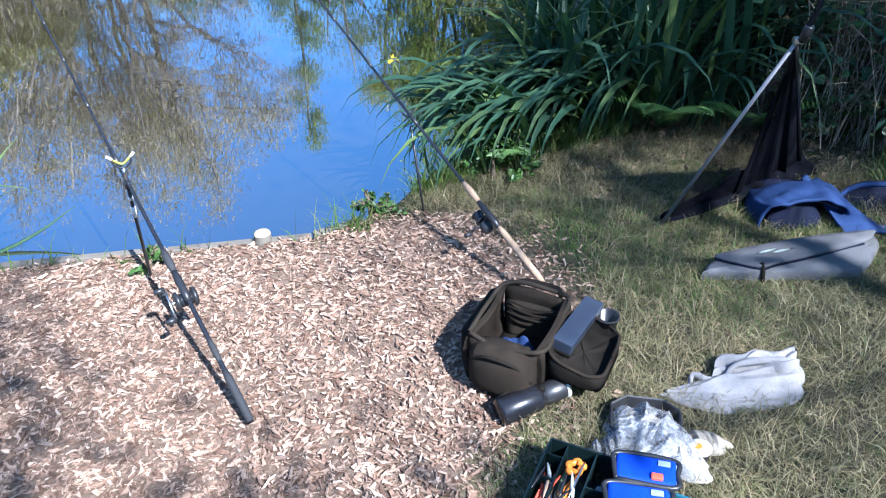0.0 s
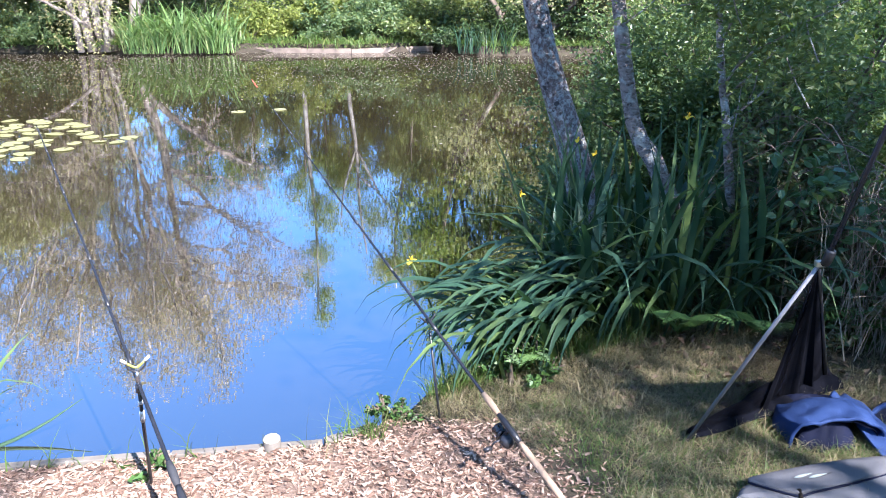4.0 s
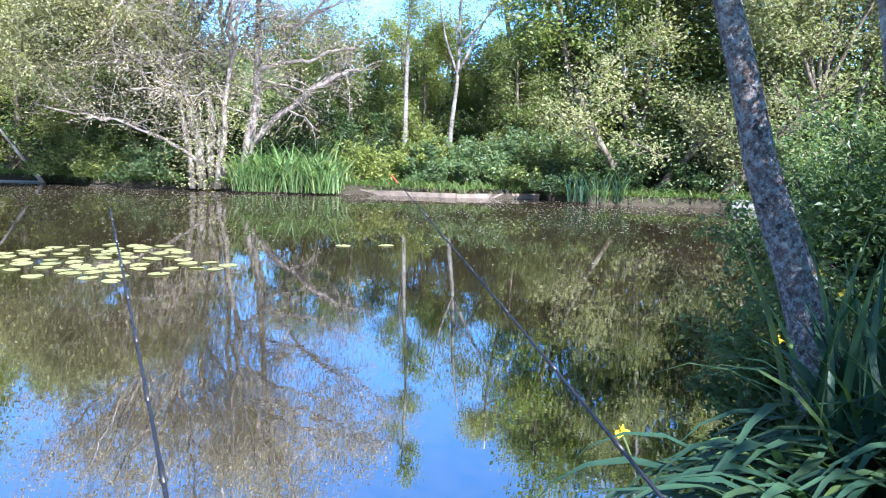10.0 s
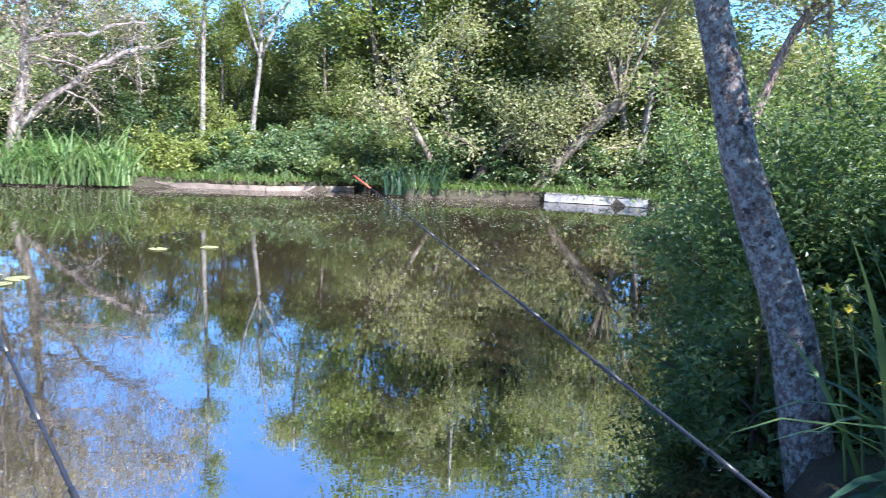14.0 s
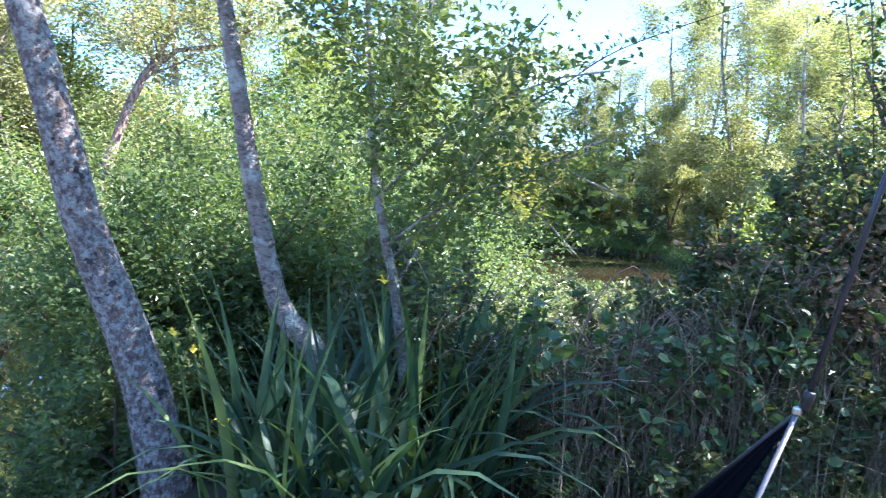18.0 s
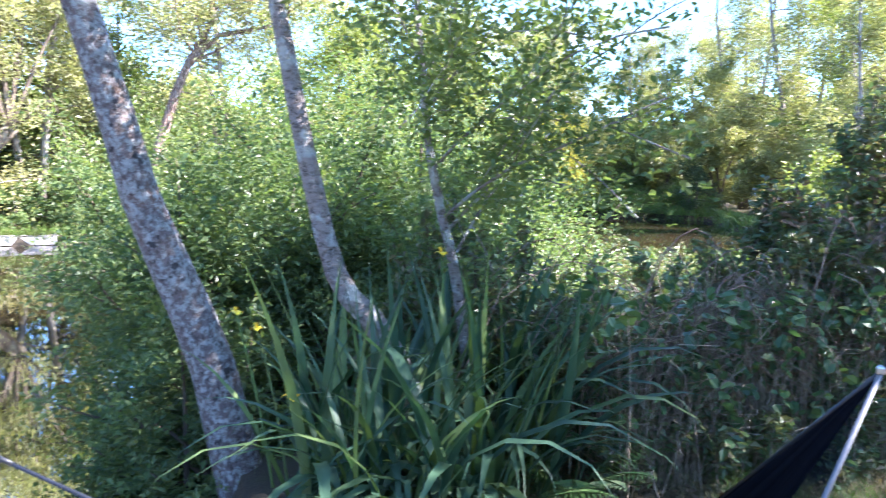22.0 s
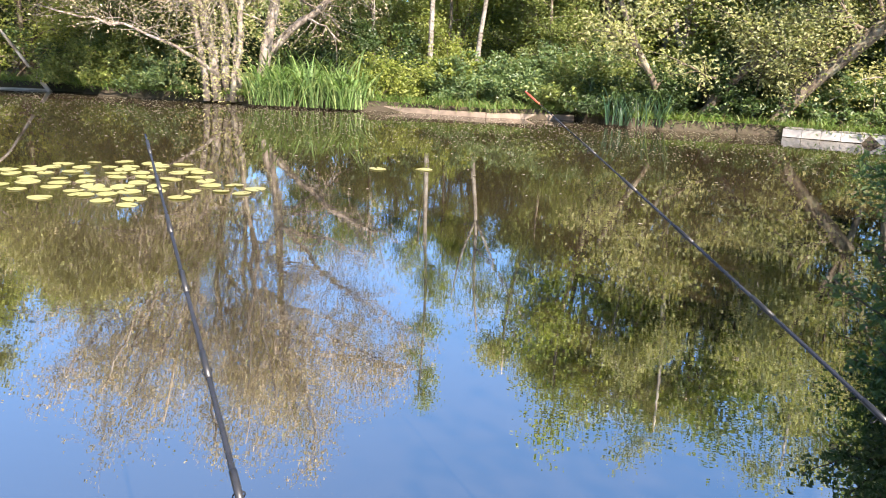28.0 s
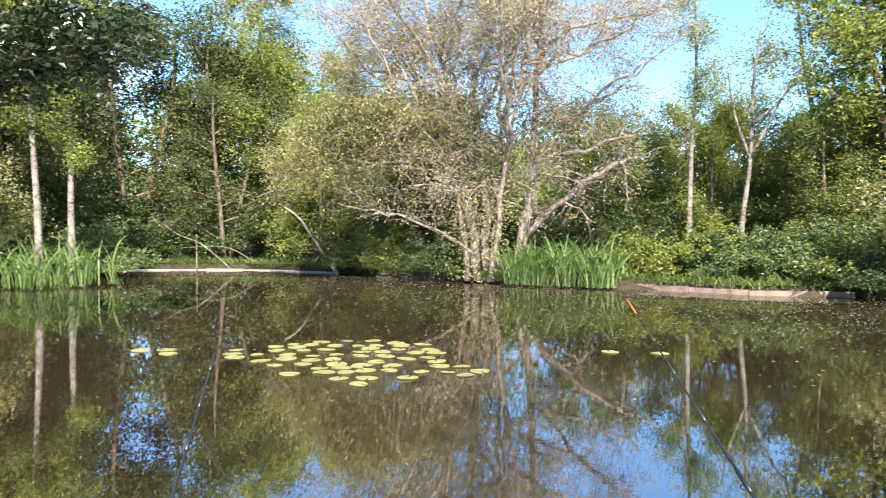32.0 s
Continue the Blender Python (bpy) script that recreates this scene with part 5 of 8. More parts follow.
def bramble_face():
    """Broad bramble leaves in threes and fine dry straw over the front of the hedge."""
    r = pick(225)
    n = 560
    u = r.random(n) ** 0.8
    face = 0.10 + 0.30 * r.random(n)
    x = 1.75 + 2.7 * u - 0.61 * face + 0.1 * r.normal(size=n)
    y = 4.05 - 2.0 * u - 0.79 * face + 0.1 * r.normal(size=n)
    top = np.interp(u, [0, 0.3, 0.5, 0.7, 0.85, 1.0], [1.0, 0.85, 0.95, 1.35, 2.0, 2.7])
    z = top * np.sqrt(0.12 + 0.88 * r.random(n)) + 0.06 * r.normal(size=n)
    p = np.repeat(np.stack([x, y, z], 1), 3, 0) + r.normal(size=(3 * n, 3)) * 0.032
    p = p[p[:, 2] > 0.05]
    v, f = broad_leaves_np(p, 0.06, r)
    tagged(np_part("bramble_leaves", v, f, L_BRAMBLE_BIG), "broad green bramble leaves over the hedge", "leaves", kind="stuff")
    canes = []
    for k in range(130):
        u = r.random()
        a = np.array([1.85 + 2.4 * u, 3.92 - 1.9 * u, r.uniform(0.0, 0.5)])
        hh = np.interp(u, [0, 0.5, 0.8, 1.0], [0.9, 1.0, 1.7, 2.3]) * r.uniform(0.5, 1.0)
        d = np.array([0.77, -0.63, 0]) * r.normal() * 0.45 + np.array([-0.61, -0.79, 0]) * r.uniform(0.05, 0.3)
        q = spline([a, a + d * 0.3 + (0, 0, hh * 0.6), a + d * 0.75 + (0, 0, hh * 0.8), a + d * 1.2 + (0, 0, hh * r.uniform(0.2, 0.7))], 9)
        canes.append(tube_np(q, np.linspace(0.0045, 0.0018, 9) * r.uniform(0.7, 1.3), 4))
    v, f = join_np(canes)
    tagged(np_part("bramble_canes", v, f, M_CANE, smooth=True), "brown arching bramble canes in front of the hedge", "canes", kind="stuff")
    pcs = []
    for k in range(900):
        u = r.random()
        a = np.array([1.9 + 2.3 * u, 3.80 - 1.80 * u, 0.0]) + np.append(r.normal(size=2) * 0.11, 0)
        h = r.uniform(0.25, 0.95) * (1 + 0.4 * u)
        d = np.append(r.normal(size=2) * 0.10, 0)
        q = np.array([a, a + d * 0.3 + (0, 0, h * 0.4), a + d * 0.8 + (0, 0, h * 0.8), a + d * 1.6 + (0, 0, h * r.uniform(0.8, 1.1))])
        pcs.append(tube_np(q, np.linspace(0.0028, 0.0012, 4) * r.uniform(0.7, 1.5), 3))
    v, f = join_np(pcs)
    tagged(np_part("straw", v, f, M_STRAW), "fine pale dry straw standing against the hedge", "straw", kind="stuff")


bramble_face()
tube("fallen_branch", spline([(2.75, 3.2, 0.75), (3.4, 2.75, 0.72), (4.2, 2.2, 0.8)], 8), np.linspace(0.014, 0.018, 8), M_TWIG, sides=7)
tagged(bpy.data.objects["fallen_branch"], "bare branch lying across the hedge", "branch")
lg = tube("log", spline([(3.75, 2.35, 0.09), (4.3, 2.12, 0.12), (4.95, 1.9, 0.14)], 8), np.linspace(0.06, 0.075, 8), M_BARK_SMOOTH, sides=12)
tagged(lg, "weathered log lying at the foot of the hedge", "log")


def ivy_tree():
    r = pick(231)
    b = np.array([4.4, 1.65, 0.0])
    th = empty("ivy_tree", b, "old tree with shaggy red-brown bark and climbing ivy", "tree")
    n, m = 26, 36
    z = np.concatenate([np.linspace(-0.1, 0.5, 8), np.linspace(0.65, 5.0, n - 8)])
    ang = np.linspace(0, 2 * np.pi, m, endpoint=False)
    rad = 0.22 + 0.16 * np.exp(-np.clip(z, 0, 9) / 0.22)
    ph = r.uniform(0, 6, 6)
    rr = rad[:, None] * (1 + 0.07 * np.sin(5 * ang + ph[0] + 0.5 * z[:, None]) + 0.05 * np.sin(11 * ang + ph[1] - 0.8 * z[:, None]) + 0.04 * np.sin(17 * ang + ph[2] + 1.4 * z[:, None]) + 0.02 * r.normal(size=(n, m)))
    cx = 0.02 * np.sin(z) - 0.0 * z
    cy = 0.13 * z
    v = np.stack([cx[:, None] + rr * np.cos(ang), cy[:, None] + rr * np.sin(ang), np.repeat(z[:, None], m, 1)], -1).reshape(-1, 3)
    i = np.arange(n - 1)[:, None] * m
    j = np.arange(m)[None]
    k = (j + 1) % m
    f = np.stack([i + j, i + k, i + m + k, i + m + j], -1).reshape(-1, 4)
    np_part("trunk", v, f, M_BARK_RED, th, smooth=True)
    for q in range(5):
        a0 = r.uniform(2.2, 4.6)
        zz = np.linspace(0, r.uniform(2.0, 4.2), 14)
        rd = 0.235 + 0.16 * np.exp(-zz / 0.22)
        aa = a0 + 0.25 * np.sin(zz * 1.7 + q)
        tube("ivy_stem", np.stack([rd * np.cos(aa), 0.13 * zz + rd * np.sin(aa), zz], 1), np.linspace(0.022, 0.008, 14) * r.uniform(0.5, 1.3), M_BARK_SMOOTH if q == 0 else M_BARK_RED, th, sides=7)
    cs = []
    for q in range(95):
        a = r.choice([r.uniform(1.0, 2.2), r.uniform(4.3, 5.3)])
        h = r.uniform(0.2, 4.0)
        cs.append((0.28 * np.cos(a), 0.13 * h + 0.28 * np.sin(a), h))
    v, f = broad_leaves_np(clumped(cs, 0.10, 26, r), 0.052, r, 0.35, 0.9)
    np_part("ivy", v, f, L_IVY, th, "glossy green ivy leaves")
    # crown above the view, its limbs placed to shade the irises and hedge foot
    crown = [spline([(0.05, 0.2, 4.6), (0.5, -0.3, 6.2), (0.8, -0.8, 8.0)], 7), spline([(0.05, 0.2, 4.3), (-0.5, -0.5, 4.9), (-0.9, -1.3, 5.6)], 7), spline([(0.05, 0.2, 4.0), (-0.3, -0.8, 4.6), (-0.2, -1.7, 5.4)], 7)]
    mb, tb, tw = grow(r, crown, [(0.14, 0.04)] * 3, limbs=11, limb_len=(1.4, 2.8), rise=0.25, start=0.1, twigs=6, twig_len=(0.6, 1.2), droop=0.04)
    wood_parts(mb, tb, M_BARK_DARK, th)
    v, f = leaves_np(on_twigs(r, tw, 5200, 0.25), 0.10, r, 0.5)
    np_part("crown", v, f, L_MID, th)


ivy_tree()


def hanging_vines():
    r = pick(241)
    for k, (x, y, z) in enumerate(((3.0, 2.9, 3.4), (3.9, 2.4, 3.4), (4.4, 2.3, 3.6), (4.0, 3.2, 3.8))):
        th = empty("vine", (x, y, 0), "hanging bramble shoot with green leaves", "vine", "hanging shoots")
        p = spline([(0.9, -0.2, z - 1.6), (0.6, 0.0, z - 0.3), (0.1, 0.15, z), (-0.5, 0.4, z - 0.25), (-0.8, 0.5, z - 0.8)], 14)
        tube("stem", p + r.normal(size=p.shape) * 0.02, np.linspace(0.005, 0.002, 14), M_TWIG, th, sides=5)
        v, f = leaves_np(on_twigs(r, [p], 210, 0.08), 0.05, r, 0.4, 0.7)
        np_part("foliage", v, f, L_IVY, th)


hanging_vines()


def arching_twig():
    r = pick(247)
    th = empty("arching_twig", (2.6, 4.2, 0), "long thin bare twig arching over the hedge", "twig")
    p = spline([(-0.2, 0.5, 1.2), (-0.08, 0.17, 1.89), (-0.02, -0.12, 2.1), (0.02, -0.43, 2.28), (0.03, -1.02, 2.44)], 20)
    tube("stem", p, np.linspace(0.008, 0.002, 20), M_TWIG, th, sides=5)
    for k in range(7):
        q = p[9 + k]
        e = q + np.array([0.12 + 0.06 * r.random(), -0.05, 0.05 + 0.12 * r.random()])
        tube("side_twig", spline([q, (q + e) / 2 + np.array([0, 0, 0.02]), e], 5), np.linspace(0.003, 0.001, 5), M_TWIG, th, sides=4)
    v, f = leaves_np(on_twigs(r, [p[8:]], 90, 0.06), 0.04, r, 0.4, 0.7)
    np_part("foliage", v, f, L_BUSH, th)


arching_twig()
for k, (x, y, z) in enumerate(((2.89, 2.35, 1.33),)):
    th = empty("bindweed_flower", (x, y, z), "white bindweed flower in the hedge", "flower", "white flowers")
    lathe("petal", [(0.003, 0), (0.006, 0.015), (0.02, 0.028)], plain("petal_white", (0.5, 0.5, 0.49), 0.6, vary=0.05) if k == 0 else bpy.data.materials["petal_white"], th, axis=(-0.9, -0.3, 0.3), sides=10)

# ---- lily pads ----
def pad_mesh(seed):
    r = pick(seed)
    n = 20
    a = np.linspace(0.16, 2 * np.pi - 0.16, n)
    R = 1 + 0.04 * np.sin(3 * a + r.uniform(0, 6)) + 0.02 * r.normal(size=n)
    ring = np.stack([R * np.cos(a), R * np.sin(a), 0.03 + 0.03 * np.sin(2 * a + r.uniform(0, 6))], 1)
    mid = np.stack([0.55 * np.cos(a), 0.55 * np.sin(a), np.full(n, 0.012)], 1)
    c = np.array([[0.05, 0, 0.0]])
    top = np.concatenate([ring, mid, c])
    bot = top - np.array([0, 0, 0.035])
    v = np.concatenate([top, bot])
    i = np.arange(n - 1)
    o = len(top)
    quads = np.concatenate([np.stack([i, i + 1, n + i + 1, n + i], 1), np.stack([o + i, i + o + 1, i + 1, i], 1)])
    tri = np.stack([n + i, n + i + 1, np.full(n - 1, 2 * n)], 1)
    me = bpy.data.meshes.new("lily_pad")
    me.from_pydata(v.tolist(), [], quads.tolist() + tri.tolist())
    me.materials.append(L_PAD)
    return me


pads = [pad_mesh(250 + k) for k in range(7)]
rl = pick(260)
spots = []
PADS = np.array([(-7.9, 9.7), (-7.2, 11.1), (-6.1, 11.8), (-5.0, 11.1), (-4.5, 9.9), (-5.1, 9.05), (-6.0, 8.95), (-6.9, 9.25)])
tries = 0
while len(spots) < 58 and tries < 9000:
    tries += 1
    x, y = rl.uniform(-8, -4.3), rl.uniform(8.8, 12)
    if signed(PADS, np.array([x]), np.array([y]))[0] < 0 and all(math.hypot(x - q[0], y - q[1]) > 0.23 for q in spots):
        spots.append((x, y))
spots += [(-4.25, 10.2), (-4.55, 10.35), (-4.3, 9.92), (-5.07, 8.96), (-8.2, 9.3), (-8.45, 9.5), (-8.7, 9.3), (-3.3, 12.2), (-2.7, 12.4)]
for x, y in spots:
    o = new("lily_pad", pads[rl.integers(0, len(pads))])
    s = rl.uniform(0.085, 0.13)
    o.matrix_basis = Matrix.LocRotScale((x, y, WATER + 0.008), Euler((rl.normal() * 0.03, rl.normal() * 0.03, rl.uniform(0, 6.28))), (s, s, s * 0.5))
    tagged(o, "round yellow-green lily pad floating on the pond", "lily pad", "floating lily pads")


def scum():
    r = pick(270)
    n = 11000
    x, y = r.uniform(-22, 8, n), 22 - np.abs(r.normal(size=n)) * 4.0
    k = (signed(POND, x, y) < -0.1) & (y > 9)
    p = np.stack([x, y, np.full(n, WATER + 0.004)], 1)[k]
    v, f = leaves_np(p, 0.045, r, 1.0, 0.8, 0.0)
    v[:, 2] = np.repeat(p[:, 2], 4) + r.uniform(0, 0.002, len(v))
    tagged(np_part("floating_leaves", v, f, plain("leaf_floating", (0.19, 0.17, 0.12), 0.7, vary=0.5, scale=3)), "small dead leaves floating on the pond", "leaves", kind="stuff")


scum()

# ---- banks ----
M_BOARD = plain("board_weathered", (0.12, 0.105, 0.085), 0.85, vary=0.35, scale=14, relief=0.5)
M_BOARD_PALE = plain("board_bleached", (0.25, 0.22, 0.19), 0.85, vary=0.25, scale=10, relief=0.4)
M_EARTH = plain("board_earthy", (0.15, 0.115, 0.088), 0.9, vary=0.5, scale=5, relief=0.7)
M_BLEACH = plain("board_silver", (0.30, 0.28, 0.26), 0.85, vary=0.35, scale=9, relief=0.5)
M_CUT = plain("wood_cut", (0.50, 0.41, 0.25), 0.8, vary=0.15, scale=40)


def boards(name, line, top, height, thick, material, label, board=1.2, cap=0.0):
    """A run of boards along a bank."""
    th = empty(name, (0, 0, 0), label, "bank edging", kind="structure")
    r = pick(len(line) + int(abs(line[0][0]) * 10))
    for a, b in zip(line[:-1], line[1:]):
        a, b = np.array(a), np.array(b)
        L = np.linalg.norm(b - a)
        n = max(1, round(L / board))
        for k in range(n):
            p, q = a + (b - a) * k / n, a + (b - a) * (k + 1) / n
            c = (p + q) / 2
            rot = Euler((r.normal() * 0.02, r.normal() * 0.01, math.atan2(q[1] - p[1], q[0] - p[0]))).to_matrix()
            box("plank", (np.linalg.norm(q - p) - 0.008, thick, height), (c[0], c[1], top - height / 2 + r.normal() * 0.006), material, th, bevel=0.005, rot=rot)
            if cap:
                box("plank", (np.linalg.norm(q - p) - 0.006, cap, 0.03), (c[0] + 0.3 * cap, c[1] + 0.5 * cap, top + 0.012 + r.normal() * 0.004), material, th, bevel=0.005, rot=rot)
    return th


boards("trim", [(-3.1, 2.43), (-1.8, 2.605), (-1.15, 2.705), (-0.55, 2.785), (-0.34, 2.90)], 0.012, 0.34, 0.035, M_BOARD, "weathered wooden edging board along the bank", 1.0)
boards("trim", [(-5.6, 22.0), (-4.0, 21.8), (-2.6, 21.62), (-1.4, 21.95), (-0.4, 22.3)], -0.125, 0.14, 0.06, M_EARTH, "earthy wooden edging along the far bank", 1.0)
boards("trim", [(4.3, 20.75), (5.4, 20.25), (6.6, 19.72)], -0.06, 0.18, 0.05, M_BLEACH, "bleached low wooden staging on the far bank", 0.45, 0.5)
boards("trim", [(-15.3, 22.95), (-17.0, 22.75), (-19.0, 22.55), (-21.0, 21.2), (-22.3, 20.3)], -0.205, 0.12, 0.4, M_BOARD_PALE, "pale mud and boards along the far shore", 1.6)
pg = empty("wooden_peg", (-0.75, 2.745, 0), "round wooden peg with a pale cut top beside the edging board", "post")
lathe("body", [(0.0, -0.3), (0.034, -0.3), (0.036, 0.03), (0.034, 0.042)], M_BOARD, pg)
lathe("cut_top", [(0.034, 0.042), (0.030, 0.050), (0.0, 0.052)], M_CUT, pg)


def dead_wood():
    for pts, rr, lab in (([(-15.0, 22.55, -0.3), (-15.5, 22.3, 0.5), (-16.1, 22.0, 1.5), (-16.6, 21.8, 1.9)], (0.09, 0.03), "bleached dead limb leaning out of the water"),
                         ([(-18.0, 20.9, -0.1), (-18.8, 20.4, 0.7), (-19.6, 20.2, 1.0), (-20.6, 20.0, 1.6)], (0.06, 0.02), "bare fallen branch on the far shore"),
                         ([(-19.2, 20.6, -0.2), (-19.2, 20.6, 0.5), (-19.2, 20.6, 1.0)], (0.05, 0.045), "short dead stump on the far shore"),
                         ([(-17.6, 21.6, 0.1), (-18.4, 21.0, 0.6), (-19.8, 20.4, 0.55)], (0.04, 0.02), "bare fallen branch on the far shore")):
        o = tube("dead_branch", spline(pts, 10), np.linspace(rr[0], rr[1], 10) * (0.7 if rr[0] > 0.08 else 0.5), M_BARK_PALE if rr[0] > 0.08 else M_BARK_DARK, sides=7)
        tagged(o, lab, "branch")


dead_wood()
tree("overhanging_tree", pick(281), [spline([(-14.6, 6.0, -0.1), (-14.0, 7.0, 2.2), (-12.6, 8.6, 3.7), (-10.3, 10.6, 3.9)], 14)], [(0.16, 0.03)], M_BARK_DARK, L_OVERHANG_SHADED, 15000, 0.12, "leafy tree overhanging the pond, its shade in the leaf colour",
     base=(-14.6, 6.0, 0.0), sides=10, limbs=20, limb_len=(1.0, 1.9), rise=-0.1, start=0.5, twigs=6, twig_len=(0.5, 1.0), spread=0.16)

# trees out of view, added so their crowns shade hedge, grass and chips
near_tree("bank_tree", 291, [(5.7, -0.4, -0.1), (5.5, -0.1, 1.8), (5.2, 0.1, 4.0), (5.1, 0.2, 6.8)], (0.14, 0.03), M_BARK_DARK, L_MID, 12500, "unseen leafy tree, added to shade the hedge", limbs=24, limb_len=(1.1, 2.0), rise=0.25, start=0.3, twigs=6, twig_len=(0.6, 1.1), spread=0.24)
near_tree("bank_tree", 293, [(5.0, -1.9, -0.1), (4.8, -1.8, 2.0), (4.5, -1.6, 4.4), (4.3, -1.5, 6.6)], (0.14, 0.03), M_BARK_DARK, L_MID, 5500, "unseen tall leafy tree, added to shade the grass and irises", limbs=20, limb_len=(1.3, 2.4), rise=0.25, start=0.35, twigs=6, twig_len=(0.6, 1.1), spread=0.24)
near_tree("bank_tree", 292, [(3.4, -5.0, -0.1), (3.2, -4.7, 2.5), (2.6, -4.0, 4.8), (1.9, -3.4, 6.4)], (0.14, 0.03), M_BARK_DARK, L_MID, 2600, "unseen leafy tree, added to dapple the wood chips", leaf_size=0.095, limbs=14, limb_len=(1.2, 2.2), rise=0.2, start=0.55, twigs=6, twig_len=(0.6, 1.1), spread=0.2)

# ---- fishing tackle ----
M_BLANK = plain("rod_blank", (0.015, 0.016, 0.02), 0.25, vary=0.3, scale=50, relief=0.05)
M_GRIP = plain("grip_foam", (0.02, 0.02, 0.022), 0.8, vary=0.3, scale=200, relief=0.3)
M_CORK = plain("grip_cork", (0.30, 0.205, 0.13), 0.8, vary=0.25, scale=120, relief=0.4)
M_BLACK = plain("plastic_black", (0.018, 0.018, 0.02), 0.38, vary=0.3, scale=60, relief=0.1)
M_STEEL = plain("steel", (0.55, 0.55, 0.56), 0.3, 1.0, vary=0.1, scale=80, relief=0.05)
M_RED = plain("tip_red", (0.75, 0.10, 0.05), 0.45, vary=0.1)
M_WHITE = plain("tape_white", (0.5, 0.49, 0.45), 0.6, vary=0.08)
M_LIME = plain("plastic_lime", (0.24, 0.25, 0.045), 0.45, vary=0.12)


def fabric(name, c, weave=420, fold=9, rough=0.85):
    def b(nt):
        w = noise_tex(nt, weave, 2, 0.6)
        g = noise_tex(nt, fold, 4, 0.6)
        col = ramp(nt, g, [(0.3, tuple(x * 0.72 for x in c)), (0.7, tuple(min(1, x * 1.22) for x in c))])
        col = mixc(nt, 0.35, col, ramp(nt, w, [(0.3, tuple(x * 0.6 for x in c)), (0.7, tuple(min(1, x * 1.3) for x in c))]))
        h = nd(nt, "ShaderNodeMath", i0=w, i1=g)
        return shader(nt, col, rough, 0, bump(nt, h.outputs[0], 0.5, 0.004), 0.12)
    return mat(name, b)


M_OLIVE = fabric("fabric_olive", (0.020, 0.015, 0.0105))
M_OLIVE_DK = fabric("fabric_olive_dark", (0.011, 0.0088, 0.0066))
M_TRIM = fabric("fabric_trim", (0.028, 0.022, 0.016))
M_GREY = fabric("fabric_grey", (0.095, 0.095, 0.10), 300, 6, 0.75)
M_BLUE = fabric("fabric_blue", (0.022, 0.042, 0.115), 300, 7, 0.65)
# navy fabric, darkened further for the shade inside the blue bag
M_NAVY = fabric("fabric_navy", (0.0045, 0.0065, 0.019), 300, 7, 0.7)
M_TOWEL = fabric("fabric_towel", (0.22, 0.21, 0.21), 260, 14, 0.95)


def bez(a, b, c, n):
    u = np.linspace(0, 1, n)[:, None]
    return (1 - u) ** 2 * np.array(a) + 2 * u * (1 - u) * np.array(b) + u * u * np.array(c)


def ring_np(c, axis, radius, wire, sides=12):
    q = np.array(Vector((0, 0, 1)).rotation_difference(Vector(axis)).to_matrix())
    a = np.linspace(0, 2 * np.pi, sides + 1)
    p = np.stack([radius * np.cos(a), radius * np.sin(a), 0 * a], 1) @ q.T + np.array(c)
    return tube_np(p, wire, 5)


def rod(curve, r0, r1, grips, guides, label, side, tip_mat=None):
    """A rod along a curve: blank, grips between fractions of its length, guides hanging on one side."""
    th = empty("fishing_rod", tuple(curve[0]), label, "fishing rod", "two fishing rods")
    p = curve - curve[0]
    n = len(p)
    rr = np.linspace(r0, r1, n)
    if tip_mat:
        rr[68:] *= np.linspace(1.0, 0.4, n - 68)
    tube("blank", p, rr, M_BLANK, th, sides=8)
    for nm, a, b, k, mt in grips:
        i, j = int(a * (n - 1)), max(int(a * (n - 1)) + 3, int(b * (n - 1)))
        q = p[i:j + 1]
        prof = np.full(len(q), k)
        prof[0] *= 0.75
        prof[-1] *= 0.7
        tube(nm, q, prof, mt, th, sides=12)
    for u, s in guides:
        i = int(u * (n - 1))
        d = p[min(i + 1, n - 1)] - p[i - 1]
        d /= np.linalg.norm(d)
        off = np.array(side) - d * (np.array(side) @ d)
        off /= np.linalg.norm(off)
        v, f = join_np([ring_np(p[i] + off * (s + rr[i] + 0.003), d, s, 0.0012), tube_np(np.array([p[i] + off * rr[i] - d * s, p[i] + off * (rr[i] + s * 0.6), p[i] + off * rr[i] + d * s]), 0.0012, 5),
                        tube_np(p[i - 1:i + 2], rr[i] + 0.0012, 8)])
        np_part("guide", v, f, M_BLACK, th, smooth=True)
    if tip_mat:
        tube("tip", p[-4:], np.array([0.0018, 0.0028, 0.0028, 0.0022]), tip_mat, th, "red painted tip", sides=8)
    return th


# left rod with its multiplier reel
cl = bez((-0.59, 1.67, 0.035), (-1.321, 2.774, 0.597), (-2.032, 3.802, 1.116), 90)
rl_ = rod(cl, 0.009, 0.0025, [("butt_grip", 0.0, 0.075, 0.0135, M_GRIP), ("handle", 0.08, 0.12, 0.0105, M_GRIP), ("reel_seat", 0.17, 0.215, 0.0135, M_BLACK), ("fore_grip", 0.215, 0.25, 0.014, M_GRIP)],
          [(0.42, 0.012), (0.53, 0.010), (0.63, 0.009), (0.72, 0.008), (0.80, 0.007), (0.87, 0.006), (0.93, 0.005), (0.985, 0.004)], "black carbon fishing rod propped on a bank stick", (0.2, 0, -1))
pr = cl[16] - cl[0]
rd = (cl[18] - cl[14]) / np.linalg.norm(cl[18] - cl[14])
sd = np.cross(rd, (0, 0, 1))
sd /= np.linalg.norm(sd)
reel = empty("fishing_reel", tuple(cl[16]), "black multiplier reel with a double handle on the propped rod", "fishing reel", "two fishing reels")
up = np.cross(sd, rd)
lo = -up * 0.036
